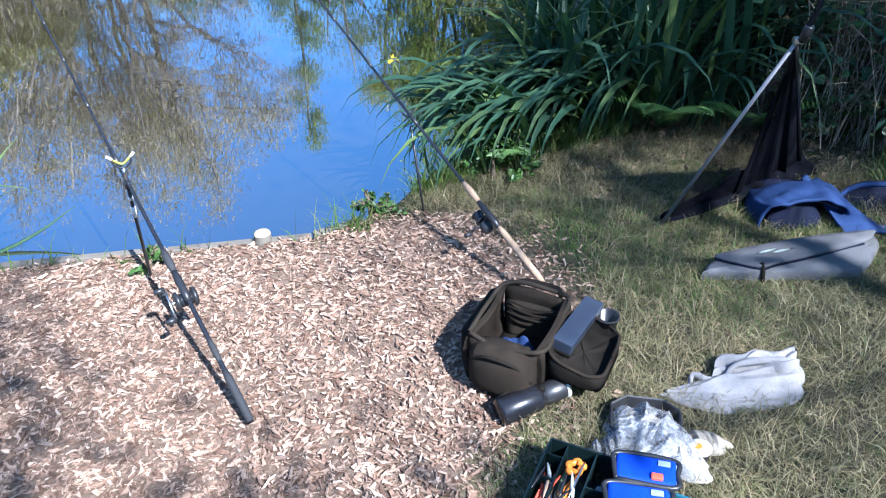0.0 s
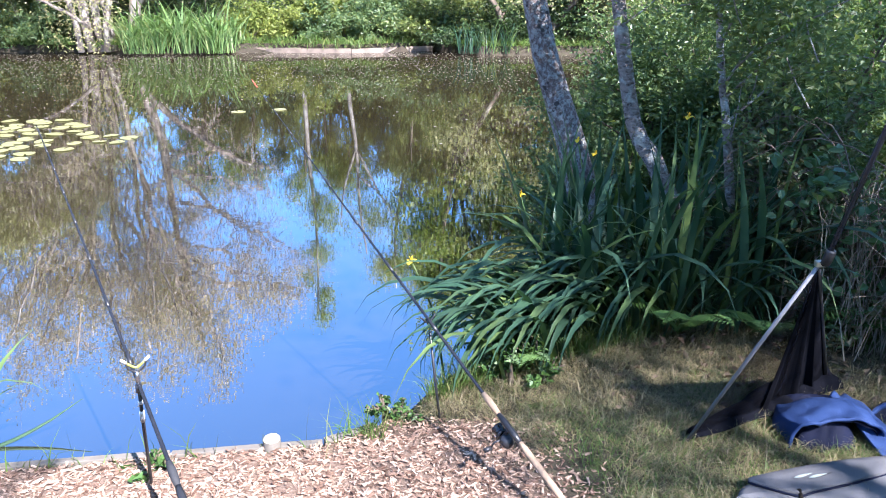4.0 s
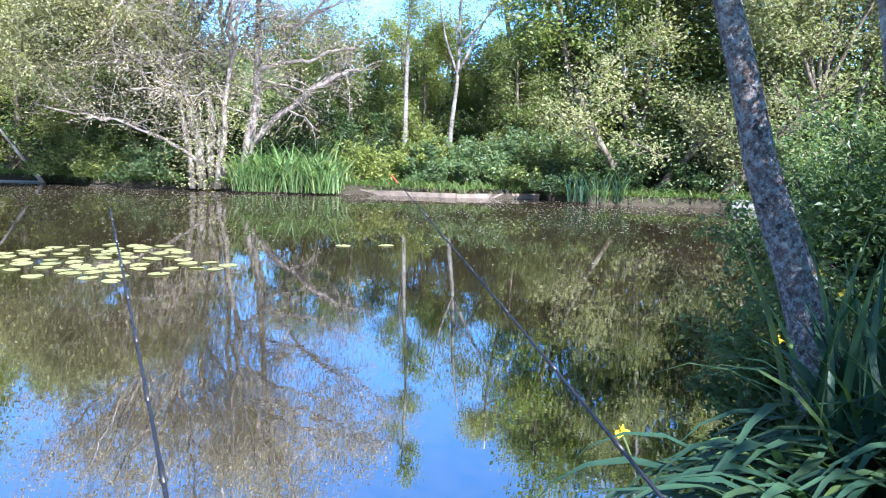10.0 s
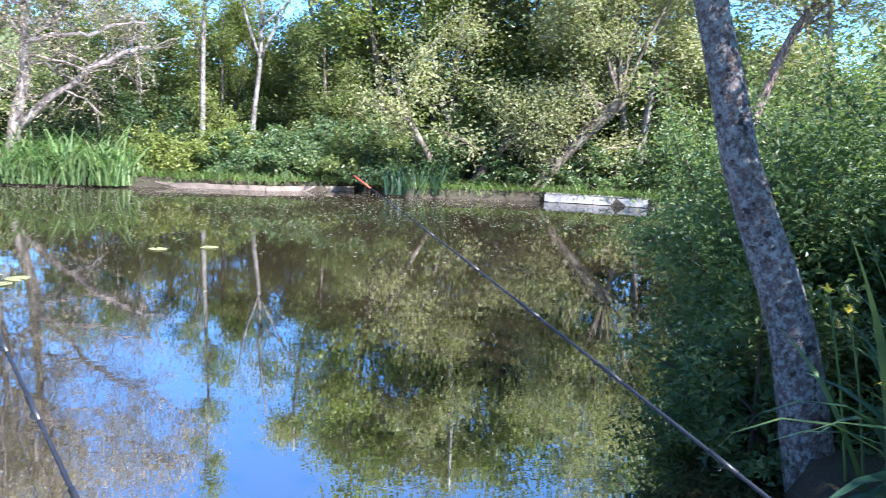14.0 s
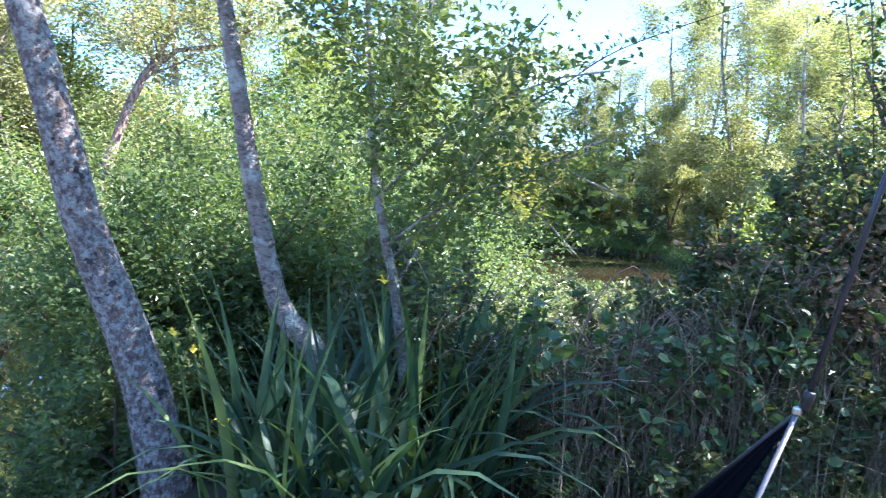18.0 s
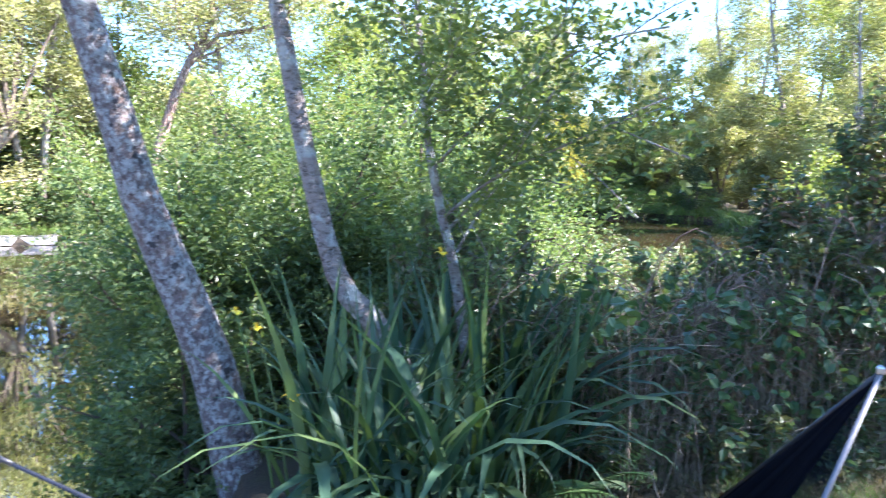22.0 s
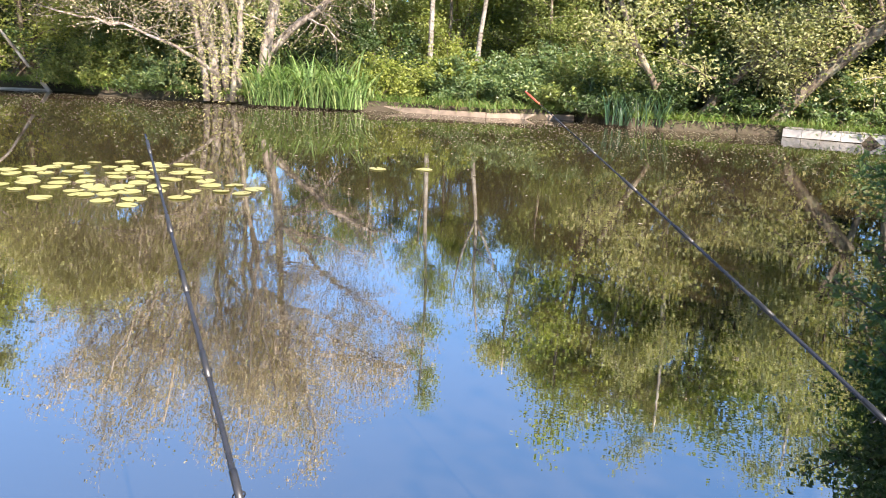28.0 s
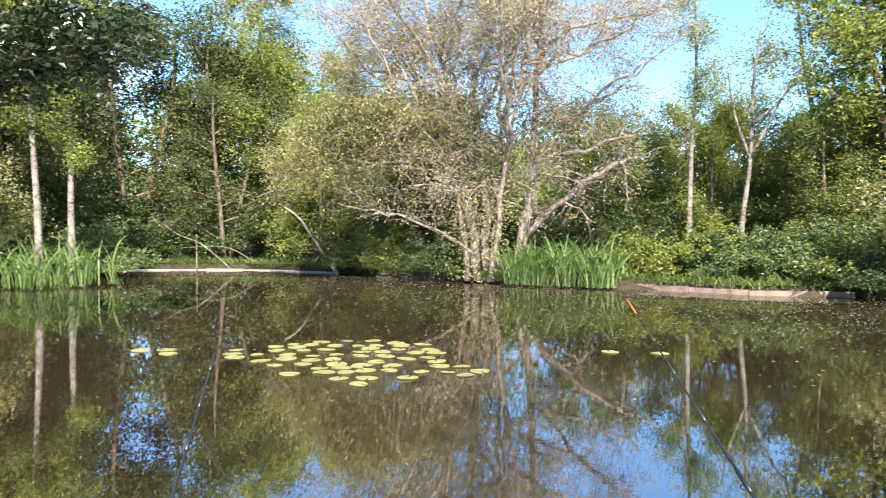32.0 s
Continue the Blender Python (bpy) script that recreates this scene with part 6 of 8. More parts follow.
lathe("frame", [(0.0, -0.036), (0.030, -0.036), (0.034, -0.030), (0.034, -0.024), (0.020, -0.022), (0.018, 0.022), (0.034, 0.024), (0.034, 0.032), (0.028, 0.038), (0.0, 0.040)], M_BLACK, reel, at=tuple(lo), axis=tuple(sd))
lathe("spool", [(0.019, -0.020), (0.024, -0.018), (0.024, 0.018), (0.019, 0.020)], M_BLANK, reel, at=tuple(lo), axis=tuple(sd))
hx = lo - sd * 0.052
ck = tube("crank", np.array([hx - rd * 0.05 - up * 0.02, hx, hx + rd * 0.05 + up * 0.02]), 0.004, M_STEEL, reel, sides=6)
tube("axle", np.array([lo - sd * 0.03, hx]), 0.006, M_STEEL, reel, sides=8)
for sg in (-1, 1):
    e = hx + sg * (rd * 0.05 + up * 0.02)
    tube("knob", np.array([e, e - sd * 0.012, e - sd * 0.034]), np.array([0.007, 0.010, 0.009]), M_BLACK, ck, sides=10)
box("foot", (0.07, 0.012, 0.01), tuple(-up * 0.008), M_BLACK, reel, bevel=0.003, rot=Matrix((rd, sd, up)).transposed())

# bank stick of the left rod
bs = empty("bank_stick", (-1.165, 2.53, 0), "black bank stick with a lime rod rest and white tape", "rod rest", "bank sticks")
top = np.array([-1.125, 2.47, 0.515]) - np.array([-1.165, 2.53, 0])
tube("pole", np.array([(0, 0, -0.15), top * 0.5, top * 0.97]), np.array([0.006, 0.0065, 0.006]), M_BLACK, bs)
tube("tape", np.array([top * 0.55, top * 0.64]), 0.009, M_WHITE, bs, "white tape", sides=10)
tube("collar", np.array([top * 0.80, top * 0.86]), 0.011, M_BLACK, bs)
tube("tape", np.array([top * 0.7, top * 0.725]), 0.009, M_WHITE, bs, "white tape", sides=10)
arm = [top + np.array([-0.030, -0.011, 0.026]), top + np.array([-0.026, -0.010, 0.002]), top + np.array([0, 0, -0.016]), top + np.array([0.026, 0.010, 0.002]), top + np.array([0.030, 0.011, 0.026])]
fk = np_part("fork", *tube_np(spline(arm, 16), 0.0035, 8), M_BLACK, bs, smooth=True)
np_part("insert", *tube_np(spline([top + np.array([-0.026, -0.010, 0.020]), top + np.array([0, 0, 0.001]), top + np.array([0.026, 0.010, 0.020])], 10), 0.0045, 8), M_LIME, fk, "lime-yellow rod rest", smooth=True)
for sg in (-1, 1):
    e = top + np.array([0.028 * sg, 0.010 * sg, 0.022])
    tube("fork_tip", np.array([e, e + np.array([0.016 * sg, 0.006 * sg, 0.016])]), np.array([0.0055, 0.005]), M_WHITE, fk, "white tip")
tube("ferrule", np.array([top * 0.885, top * 0.965]), 0.0075, M_STEEL, bs, "bright steel ferrule", sides=10)

# right rod with a cork handle and a fixed-spool reel
cr = bez((0.36, 2.25, 0.105), (-0.442, 3.39, 0.729), (-1.183, 4.672, 1.217), 90)
rod(cr, 0.008, 0.002, [("handle", 0.0, 0.10, 0.0125, M_CORK), ("reel_seat", 0.10, 0.135, 0.0125, M_BLACK), ("fore_grip", 0.135, 0.165, 0.0125, M_CORK)],
    [(0.30, 0.014), (0.42, 0.011), (0.53, 0.009), (0.63, 0.008), (0.72, 0.007), (0.80, 0.006), (0.87, 0.005), (0.93, 0.0045)], "slim dark fishing rod with a cork handle and red tip", (0.2, 0, -1), M_RED)
pc = cr[10]
rd = (cr[13] - cr[8]) / np.linalg.norm(cr[13] - cr[8])
sd = np.cross(rd, (0, 0, 1))
sd /= np.linalg.norm(sd)
up = np.cross(sd, rd)
r2 = empty("fishing_reel", tuple(pc), "black fixed-spool reel hanging under the cork-handled rod", "fishing reel", "two fishing reels")
tube("stem", np.array([-up * 0.008, -up * 0.045 + rd * 0.004]), np.array([0.006, 0.009]), M_BLACK, r2)
lathe("body", [(0.0, -0.028), (0.016, -0.026), (0.024, -0.012), (0.026, 0.012), (0.018, 0.022), (0.0, 0.024)], M_BLACK, r2, at=tuple(-up * 0.06 - rd * 0.012), axis=tuple(rd))
lathe("spool", [(0.0, 0.0), (0.026, 0.0), (0.027, 0.006), (0.020, 0.009), (0.020, 0.028), (0.026, 0.032), (0.022, 0.040), (0.0, 0.042)], M_BLANK, r2, at=tuple(-up * 0.06 + rd * 0.016), axis=tuple(rd))
tube("bail", spline([-up * 0.06 + sd * 0.03 + rd * 0.02, -up * 0.095 + rd * 0.06, -up * 0.06 - sd * 0.03 + rd * 0.02], 9), 0.0018, M_STEEL, r2, sides=6)
ck = tube("crank", np.array([-up * 0.06, -up * 0.06 - sd * 0.05, -up * 0.09 - sd * 0.055]), 0.004, M_BLACK, r2, sides=6)
tube("knob", np.array([-up * 0.09 - sd * 0.055, -up * 0.09 - sd * 0.085]), 0.009, M_BLACK, ck)
b2 = empty("bank_stick", (-0.06, 2.98, 0), "thin black bank stick under the cork-handled rod", "rod rest", "bank sticks")
i = int(np.argmin(np.hypot(cr[:, 0] + 0.06, cr[:, 1] - 2.98)))
tp = cr[i] - np.array([-0.06, 2.98, 0]) - np.array([0, 0, 0.012])
tube("pole", np.array([(0, 0, -0.2), tp * 0.9]), 0.0055, M_BLACK, b2)
np_part("fork", *tube_np(spline([tp + np.array([-0.03, -0.02, 0.03]), tp + np.array([0, 0, -0.004]), tp + np.array([0.03, 0.02, 0.03])], 10), 0.004, 6), M_BLACK, b2, smooth=True)


# landing net
def net_nodes(cover):
    def b(nt):
        fine = noise_tex(nt, 700, 2, 0.6)
        g = noise_tex(nt, 14, 3, 0.6)
        s = shader(nt, ramp(nt, fine, [(0.3, (0.0022, 0.0025, 0.004)), (0.7, (0.006, 0.0065, 0.010))]), 0.95, 0, None, 0.05)
        t = nd(nt, "ShaderNodeBsdfTransparent", Color=(1, 1, 1, 1))
        k = nd(nt, "ShaderNodeMath", i0=ramp(nt, g, [(0.3, cover - 0.07), (0.7, cover + 0.07)]), i1=ramp(nt, fine, [(0.4, -0.2), (0.6, 0.2)]))
        return nd(nt, "ShaderNodeMixShader", i0=k.outputs[0], i1=t.outputs[0], i2=s).outputs[0]
    return b


M_NET_SHEER = mat("net_sheer", net_nodes(0.55))
M_NET = mat("net_black", net_nodes(0.99))


def sheet(name, grid, material, parent=None, label="", smooth=True, thick=0.0):
    """A smooth cloth from a grid of points, with a second side below it where it has thickness."""
    n, m = grid.shape[:2]
    v = grid.reshape(-1, 3)
    i = np.arange(n - 1)[:, None] * m
    j = np.arange(m - 1)[None]
    f = np.stack([i + j, i + m + j, i + m + j + 1, i + j + 1], -1).reshape(-1, 4)
    if thick:
        w = v.copy()
        w[:, 2] = np.maximum(w[:, 2] - thick, 0.001)
        rim = [[a, b, n * m + b, n * m + a] for a, b in zip(range(m - 1), range(1, m))]
        rim += [[(n - 1) * m + b, (n - 1) * m + a, n * m + (n - 1) * m + a, n * m + (n - 1) * m + b] for a, b in zip(range(m - 1), range(1, m))]
        f = np.concatenate([f, f[:, ::-1] + n * m, np.array(rim)])
        v = np.concatenate([v, w])
    return np_part(name, v, f, material, parent, label, smooth=smooth)


def landing_net():
    tip = np.array([1.215, 2.535, 0.865])
    lo_ = np.array([0.93, 2.775, 0.012])
    o = np.array([0.93, 2.775, 0.0])
    hi = np.array([1.72, 3.26, 0.012])
    th = empty("landing_net", tuple(o), "folding landing net with dark mesh and a long black pole", "landing net")
    grey = plain("arm_grey", (0.17, 0.17, 0.18), 0.45, 0.3, vary=0.2, scale=30)
    tube("arm", np.array([lo_ - o, (lo_ + tip) / 2 - o, tip - o]), 0.0075, grey, th, "grey net arm", sides=10)
    tube("arm", np.array([hi - o, (hi + tip) / 2 - o, tip - o]), 0.0075, M_BLACK, th, sides=8)
    box("spreader", (0.035, 0.024, 0.022), tuple(tip - o + np.array([0.005, 0.0, 0.006])), M_STEEL, th, bevel=0.005)
    lathe("collar", [(0.0, -0.02), (0.016, -0.02), (0.017, 0.03), (0.014, 0.036), (0.0, 0.036)], M_BLACK, th, at=tuple(tip - o + np.array([0.016, -0.02, 0.03])), axis=(0.13, -0.23, 0.96))
    tube("pole", np.array([(1.225, 2.52, 0.87), (1.31, 2.39, 1.5), (1.46, 2.14, 2.6), (1.53, 2.02, 3.1)]) - o, 0.0095, plain("pole_black", (0.02, 0.022, 0.03), 0.22, vary=0.25, scale=20), th, sides=12)
    n = 30
    A, B = np.meshgrid(np.linspace(0.01, 1, n), np.linspace(0, 1, n), indexing='ij')

    def fan(b0, b1, pull, wave, layer):
        Bk = b0 + (b1 - b0) * B
        P = tip + (lo_ - tip) * A[..., None] * (1 - Bk[..., None]) + (hi - tip) * A[..., None] * Bk[..., None]
        q = np.sin(np.pi * Bk) * A
        P[..., 0] += pull * q + wave * A * np.sin(21 * B + layer)
        P[..., 1] += 0.6 * pull * q + wave * 1.4 * A * np.cos(17 * B + 2 * layer)
        P[..., 2] = np.maximum(P[..., 2] - 0.05 * q, 0.010)
        return P - o
    sheet("netting", fan(0.0, 0.6, 0.03, 0.002, 0.0), M_NET_SHEER, th, "sheer black mesh")
    sheet("netting", fan(0.40, 1.0, 0.05, 0.012, 1.0), M_NET, th, "black mesh hanging in folds")
    sheet("netting", fan(0.46, 1.0, 0.10, 0.016, 2.5), M_NET, th, "black mesh hanging in folds")
    # gathered mesh lying along the ground between the arms
    u = np.linspace(0, 1, 40)[:, None]
    w = np.linspace(-1, 1, 14)[None]
    c = np.array([0.0, 0.0]) + u[..., None] * (hi - lo_)[:2] * 0.98
    wd = 0.012 + 0.085 * np.sin(np.pi * np.clip(u * 0.62, 0, 1))
    nx = np.array([-0.52, 0.85])
    P = np.zeros((40, 14, 3))
    P[..., :2] = c + (w * wd * (1 + 0.18 * np.sin(13 * u)))[..., None] * nx
    P[..., 2] = 0.025 + (0.045 + 0.05 * u) * (1 - w ** 2) * (0.75 + 0.25 * np.sin(19 * u + 5 * w))
    sheet("gathered_mesh", P, M_NET, th, "black mesh lying on the grass")


landing_net()


def heap(name, at, rz, a, b, h, seed, material, parent=None, folds=7, amp=0.35, power=2.2, label="", rough=0.12, n=40, m=72):
    """Crumpled cloth or bag: a low mound with an uneven outline and folds that run across it."""
    r = pick(seed)
    th = np.linspace(0, 2 * np.pi, m, endpoint=False)
    ph = r.uniform(0, 6.28, 8)
    out = 1 + rough * np.sin(2 * th + ph[0]) + rough * 0.8 * np.sin(3 * th + ph[1]) + rough * 0.6 * np.sin(5 * th + ph[2]) + rough * 0.35 * np.sin(9 * th + ph[3])
    s = np.linspace(0, 1, n)
    x = a * s[:, None] * out * np.cos(th)
    y = b * s[:, None] * out * np.sin(th)
    base = (1 - s[:, None] ** power)
    d1, d2 = r.uniform(0, 3.1), r.uniform(0, 3.1)
    q1 = (x * np.cos(d1) + y * np.sin(d1)) / max(a, b)
    q2 = (x * np.cos(d2) + y * np.sin(d2)) / max(a, b)
    w1 = q1 * folds + 1.6 * np.sin(2.1 * q2 + ph[4]) + ph[5]
    w2 = q2 * folds * 0.63 + 1.4 * np.sin(2.7 * q1 + ph[6]) + ph[7]
    saw = lambda w: 1 - np.abs(((w / np.pi) % 2) - 1)
    rid = 0.42 * saw(w1) ** 1.4 + 0.33 * saw(w2) ** 1.4 + 0.25 * saw(w1 * 1.9 + w2 * 1.3)
    z = h * base * (1 - amp + amp * 1.7 * rid) + 0.006 * (1 - s[:, None] ** 6)
    x = x + 0.05 * a * np.sin(w2 * 1.1) * s[:, None]
    y = y + 0.06 * b * np.sin(w1 * 0.9) * s[:, None]
    v = np.stack([x, y, z], -1).reshape(-1, 3)
    c, sn = math.cos(rz), math.sin(rz)
    v = v @ np.array([[c, sn, 0], [-sn, c, 0], [0, 0, 1]]) + np.array(at)
    i = np.arange(n - 1)[:, None] * m
    j = np.arange(m)[None]
    k = (j + 1) % m
    f = np.stack([i + j, i + m + j, i + m + k, i + k], -1).reshape(-1, 4)
    return np_part(name, v, f, material, parent, label, smooth=True)


# towel: a smooth fold in front, a bunched part and a roll behind it
def towel():
    def line(a, b, c, n=46):
        return bez(a, b, c, n)
    U = np.linspace(0, 1, 46)
    V = np.linspace(-1, 1, 30)
    sp = line((0.69, 1.765, 0), (0.90, 1.75, 0), (1.10, 1.80, 0))
    wid = 0.012 + 0.075 * np.clip(U * 2.4, 0, 1) ** 0.8 * np.clip((1.08 - U) * 5, 0.25, 1) ** 0.5
    P = np.zeros((46, 30, 3))
    P[..., 0] = sp[:, 0, None] + 0.02 * V[None] * np.sin(4 * U)[:, None]
    P[..., 1] = sp[:, 1, None] + wid[:, None] * V[None]
    prof = np.maximum(0, 1 - V[None] ** 2) ** 0.6
    ridge = 0.030 * np.exp(-((V[None] - 0.75 + 1.1 * U[:, None]) / 0.22) ** 2) + 0.022 * np.exp(-((V[None] - 0.1 - 0.5 * U[:, None]) / 0.16) ** 2) + 0.010 * np.sin(9 * V[None] + 5 * U[:, None])
    P[..., 2] = 0.006 + prof * (0.010 + 0.025 * np.clip(U, 0, 1)[:, None] + np.clip(ridge, 0, 1) * np.clip(U * 2.2, 0.2, 1)[:, None])
    tw = sheet("towel", P, M_TOWEL, None, thick=0.006)
    vs = [np.array([v.co[:] for v in tw.data.vertices])]
    fs = [np.array([list(p.vertices) for p in tw.data.polygons])]
    # bunched back part
    Q = np.zeros((34, 30, 3))
    U2 = np.linspace(0, 1, 34)[:, None]
    V2 = V[None]
    Q[..., 0] = 0.86 + 0.27 * U2 + 0.02 * V2
    Q[..., 1] = 1.845 + 0.03 * np.sin(3 * U2) + (0.045 + 0.03 * U2) * V2 + 0.012 * np.sin(14 * U2)
    Q[..., 2] = 0.006 + np.maximum(0, 1 - V2 ** 2) ** 0.5 * (0.022 + 0.034 * np.abs(np.sin(2.2 * V2 + 3.0 * U2)) + 0.022 * np.abs(np.sin(5.5 * V2 - 4 * U2 + 1)) * U2)
    b = sheet("fold", Q, M_TOWEL, None, thick=0.006)
    vs.append(np.array([v.co[:] for v in b.data.vertices]))
    fs.append(np.array([list(p.vertices) for p in b.data.polygons]))
    bpy.data.objects.remove(b)
    rolls = [(spline([(0.88, 1.80, 0.035), (0.93, 1.84, 0.055), (1.04, 1.85, 0.06), (1.11, 1.84, 0.05), (1.12, 1.79, 0.03), (1.08, 1.745, 0.012)], 26), 0.013),
             (spline([(0.77, 1.775, 0.010), (0.79, 1.83, 0.025), (0.84, 1.80, 0.03), (0.95, 1.785, 0.045), (1.07, 1.79, 0.05)], 22), 0.011),
             (spline([(0.67, 1.765, 0.006), (0.72, 1.755, 0.012), (0.80, 1.742, 0.014), (0.92, 1.715, 0.014), (1.04, 1.735, 0.018)], 22), 0.009)]
    for p, rr in rolls:
        k = np.sin(np.linspace(0.15, np.pi - 0.15, len(p)))
        a, f = tube_np(p, rr * (0.45 + 0.55 * k) * (1 + 0.12 * np.sin(np.arange(len(p)) * 1.1)), 10)
        f = f if f.shape[1] == 4 else None
        vs.append(a)
        fs.append(f)
    v, f = join_np(list(zip(vs, fs)))
    bpy.data.objects.remove(tw)
    tagged(np_part("towel", v, f, M_TOWEL, smooth=True), "crumpled off-white towel lying on the grass", "towel")


towel()


# blue bag: an arched mouth, a sloping side and a zipped flap
def blue_bag():
    th = empty("blue_bag", (1.5, 2.85, 0), "crumpled blue fabric bag lying open on the grass", "bag")
    o = np.array([1.5, 2.85, 0])
    a = np.linspace(0, np.pi, 40)[:, None]
    d = np.linspace(0, 1, 24)[None]

    def arch(x0, x1, y0, y1, h, k, grow=0.0):
        P = np.zeros((40, 24, 3))
        cx = (x0 + x1) / 2 + 0.05 * d
        rx = (x1 - x0) / 2 * (1 + 0.12 * d) + grow
        c = np.cos(a)
        P[..., 0] = cx - rx * np.sign(c) * np.abs(c) ** 0.75 + 0.012 * np.sin(9 * d + 3 * a + k)
        P[..., 1] = y0 + (y1 - y0) * d + 0.012 * np.sin(4 * a + k)
        P[..., 2] = np.maximum((h + grow) * np.sin(a) ** 0.6 * (1 - 0.92 * d ** 4) * (1 + 0.05 * np.sin(4 * d + 2.5 * a + k) + 0.06 * np.abs(np.sin(7 * a + 5 * d + k)) * np.sin(3 * d + 1) + 0.035 * np.sin(13 * d - 6 * a)), 0.006)
        return P - o
    sheet("body", arch(1.33, 1.68, 2.73, 3.03, 0.125, 0.4, 0.012), M_BLUE, th)
    sheet("lining", arch(1.345, 1.665, 2.733, 3.0, 0.115, 0.4), M_NAVY, th, "dark lining inside the mouth")
    np_part("hem", *tube_np(arch(1.33, 1.68, 2.73, 3.03, 0.125, 0.4, 0.008)[:, 0], 0.008, 8), M_BLUE, th, smooth=True)
    heap("back_fold", (0.05, 0.17, 0.0), 0.1, 0.2, 0.06, 0.08, 315, M_NAVY, th, 6, 0.5, 2.4)
    # dark heap added to stand in for the shade inside the open mouth
    heap("dark_cloth", (0.0, -0.035, 0.0), 0.1, 0.155, 0.11, 0.105, 318, M_NAVY, th, 6, 0.4, 2.6, label="dark heap standing in for the shade inside the mouth")
    # side that slopes down to the front
    U, V = np.linspace(0, 1, 26)[:, None], np.linspace(0, 1, 26)[None]
    P = np.zeros((26, 26, 3))
    P[..., 0] = 1.56 + 0.13 * V + 0.10 * U + 0.06 * U * V
    P[..., 1] = 2.93 - 0.32 * U + 0.10 * V - 0.06 * U * V
    P[..., 2] = 0.008 + (0.122 - 0.02 * V) * (1 - U) ** 0.8 * (1 - 0.5 * V ** 3) + 0.014 * np.sin(8 * V + 5 * U) * (1 - U) + 0.03 * np.sin(np.pi * V) * U
    sheet("side_panel", P - o, M_BLUE, th, thick=0.01)
    # flap with its raised zipped rim
    t = np.linspace(0, 2 * np.pi, 60)
    ring = np.stack([0.45 + 0.27 * np.cos(t) + 0.02 * np.sin(3 * t), -0.06 + 0.135 * np.sin(t) - 0.05 * np.cos(t), 0.045 + 0.04 * np.sin(t) - 0.008 * np.cos(2 * t)], 1)
    np_part("rim", *tube_np(ring, 0.013, 8), M_BLUE, th, smooth=True)
    np_part("zip", *tube_np(ring * (1, 1, 1) + np.array([0, 0.004, 0.012]), 0.004, 6), M_TRIM, th, "pale zip along the rim", smooth=True)
    s = np.linspace(0, 1, 14)[:, None]
    c = np.array([0.45, -0.06, 0.012])
    D = c + (ring[None] - c) * s[..., None]
    D[..., 2] = 0.012 + (ring[None, :, 2] - 0.012) * s ** 3 + 0.006 * np.sin(9 * s + 4 * t[None])
    sheet("flap_lining", D, M_NAVY, th, "dark blue lining of the flap")


blue_bag()
cb = empty("blue_coat", (2.78, 1.74, 0), "crumpled dark blue coat lying on the grass", "coat")
heap("body", (0, 0, 0), -0.6, 0.32, 0.18, 0.13, 316, M_BLUE, cb, 6, 0.55, 2.2)
heap("lining", (0.1, 0.05, 0.04), -0.4, 0.13, 0.08, 0.05, 317, M_NAVY, cb, 6, 0.5, label="dark lining")


# grey folded mat
def folded_mat():
    th = empty("folded_mat", (1.38, 2.46, 0), "folded grey padded mat with a flap lying on the grass", "mat")

    def slab(nm, outline, z0, z1, mt, bev):
        n = len(outline)
        o = spline([(x - 1.38, y - 2.46, 0.0) for x, y in outline + outline[:1]], 60)[:-1]
        c = o.mean(0)
        prof = [(1.0 - 0.3 * bev, z0), (1.0, z0 + 0.3 * (z1 - z0)), (1.0 - 0.1 * bev, z0 + 0.8 * (z1 - z0)), (1.0 - bev, z1), (0.55, z1 + 0.004), (0.05, z1 + 0.003)]
        rows = []
        for k, z in prof:
            p = c + (o - c) * k
            p[:, 2] = z + 0.005 * np.sin(9 * p[:, 0]) * np.sin(14 * p[:, 1] + 1) * (z > z0)
            rows.append(np.concatenate([p, p[:1]]))
        return sheet(nm, np.array(rows), mt, th)

    slab("base", [(0.985, 2.385), (1.20, 2.365), (1.54, 2.36), (1.60, 2.38), (1.71, 2.50), (1.74, 2.57), (1.70, 2.60), (1.3, 2.53), (1.06, 2.46)], 0.0, 0.045, M_GREY, 0.06)
    slab("flap", [(1.05, 2.45), (1.10, 2.42), (1.20, 2.375), (1.27, 2.395), (1.45, 2.45), (1.66, 2.525), (1.73, 2.585), (1.70, 2.605), (1.3, 2.54), (1.08, 2.475)], 0.050, 0.064, M_GREY, 0.03)
    q = np.array([(1.05, 2.45, 0.052), (1.10, 2.42, 0.052), (1.20, 2.373, 0.05), (1.27, 2.393, 0.052), (1.45, 2.447, 0.052), (1.66, 2.522, 0.052)]) - np.array([1.38, 2.46, 0])
    np_part("piping", *tube_np(spline(q, 30), 0.0045, 6), M_NAVY, th, "dark edge piping", smooth=True)
    M_PALE = plain("badge_pale", (0.20, 0.24, 0.22), 0.6)
    for x, rz in ((-0.13, 0.35), (-0.075, 0.15)):
        np_part("badge", *tube_np(spline([(x - 0.035, -0.01, 0.071), (x, 0.0, 0.072), (x + 0.04, 0.012 + 0.01 * rz, 0.071)], 9), np.array([0.001, 0.003, 0.0045, 0.005, 0.005, 0.0045, 0.003, 0.002, 0.001]), 6), M_PALE, th, "pale leaf-shaped badge", smooth=True)
    tube("strap", np.array([(-0.17, -0.105, 0.003), (-0.172, -0.097, 0.045), (-0.172, -0.07, 0.066)]), 0.008, M_OLIVE_DK, th, "dark strap", sides=8)


folded_mat()


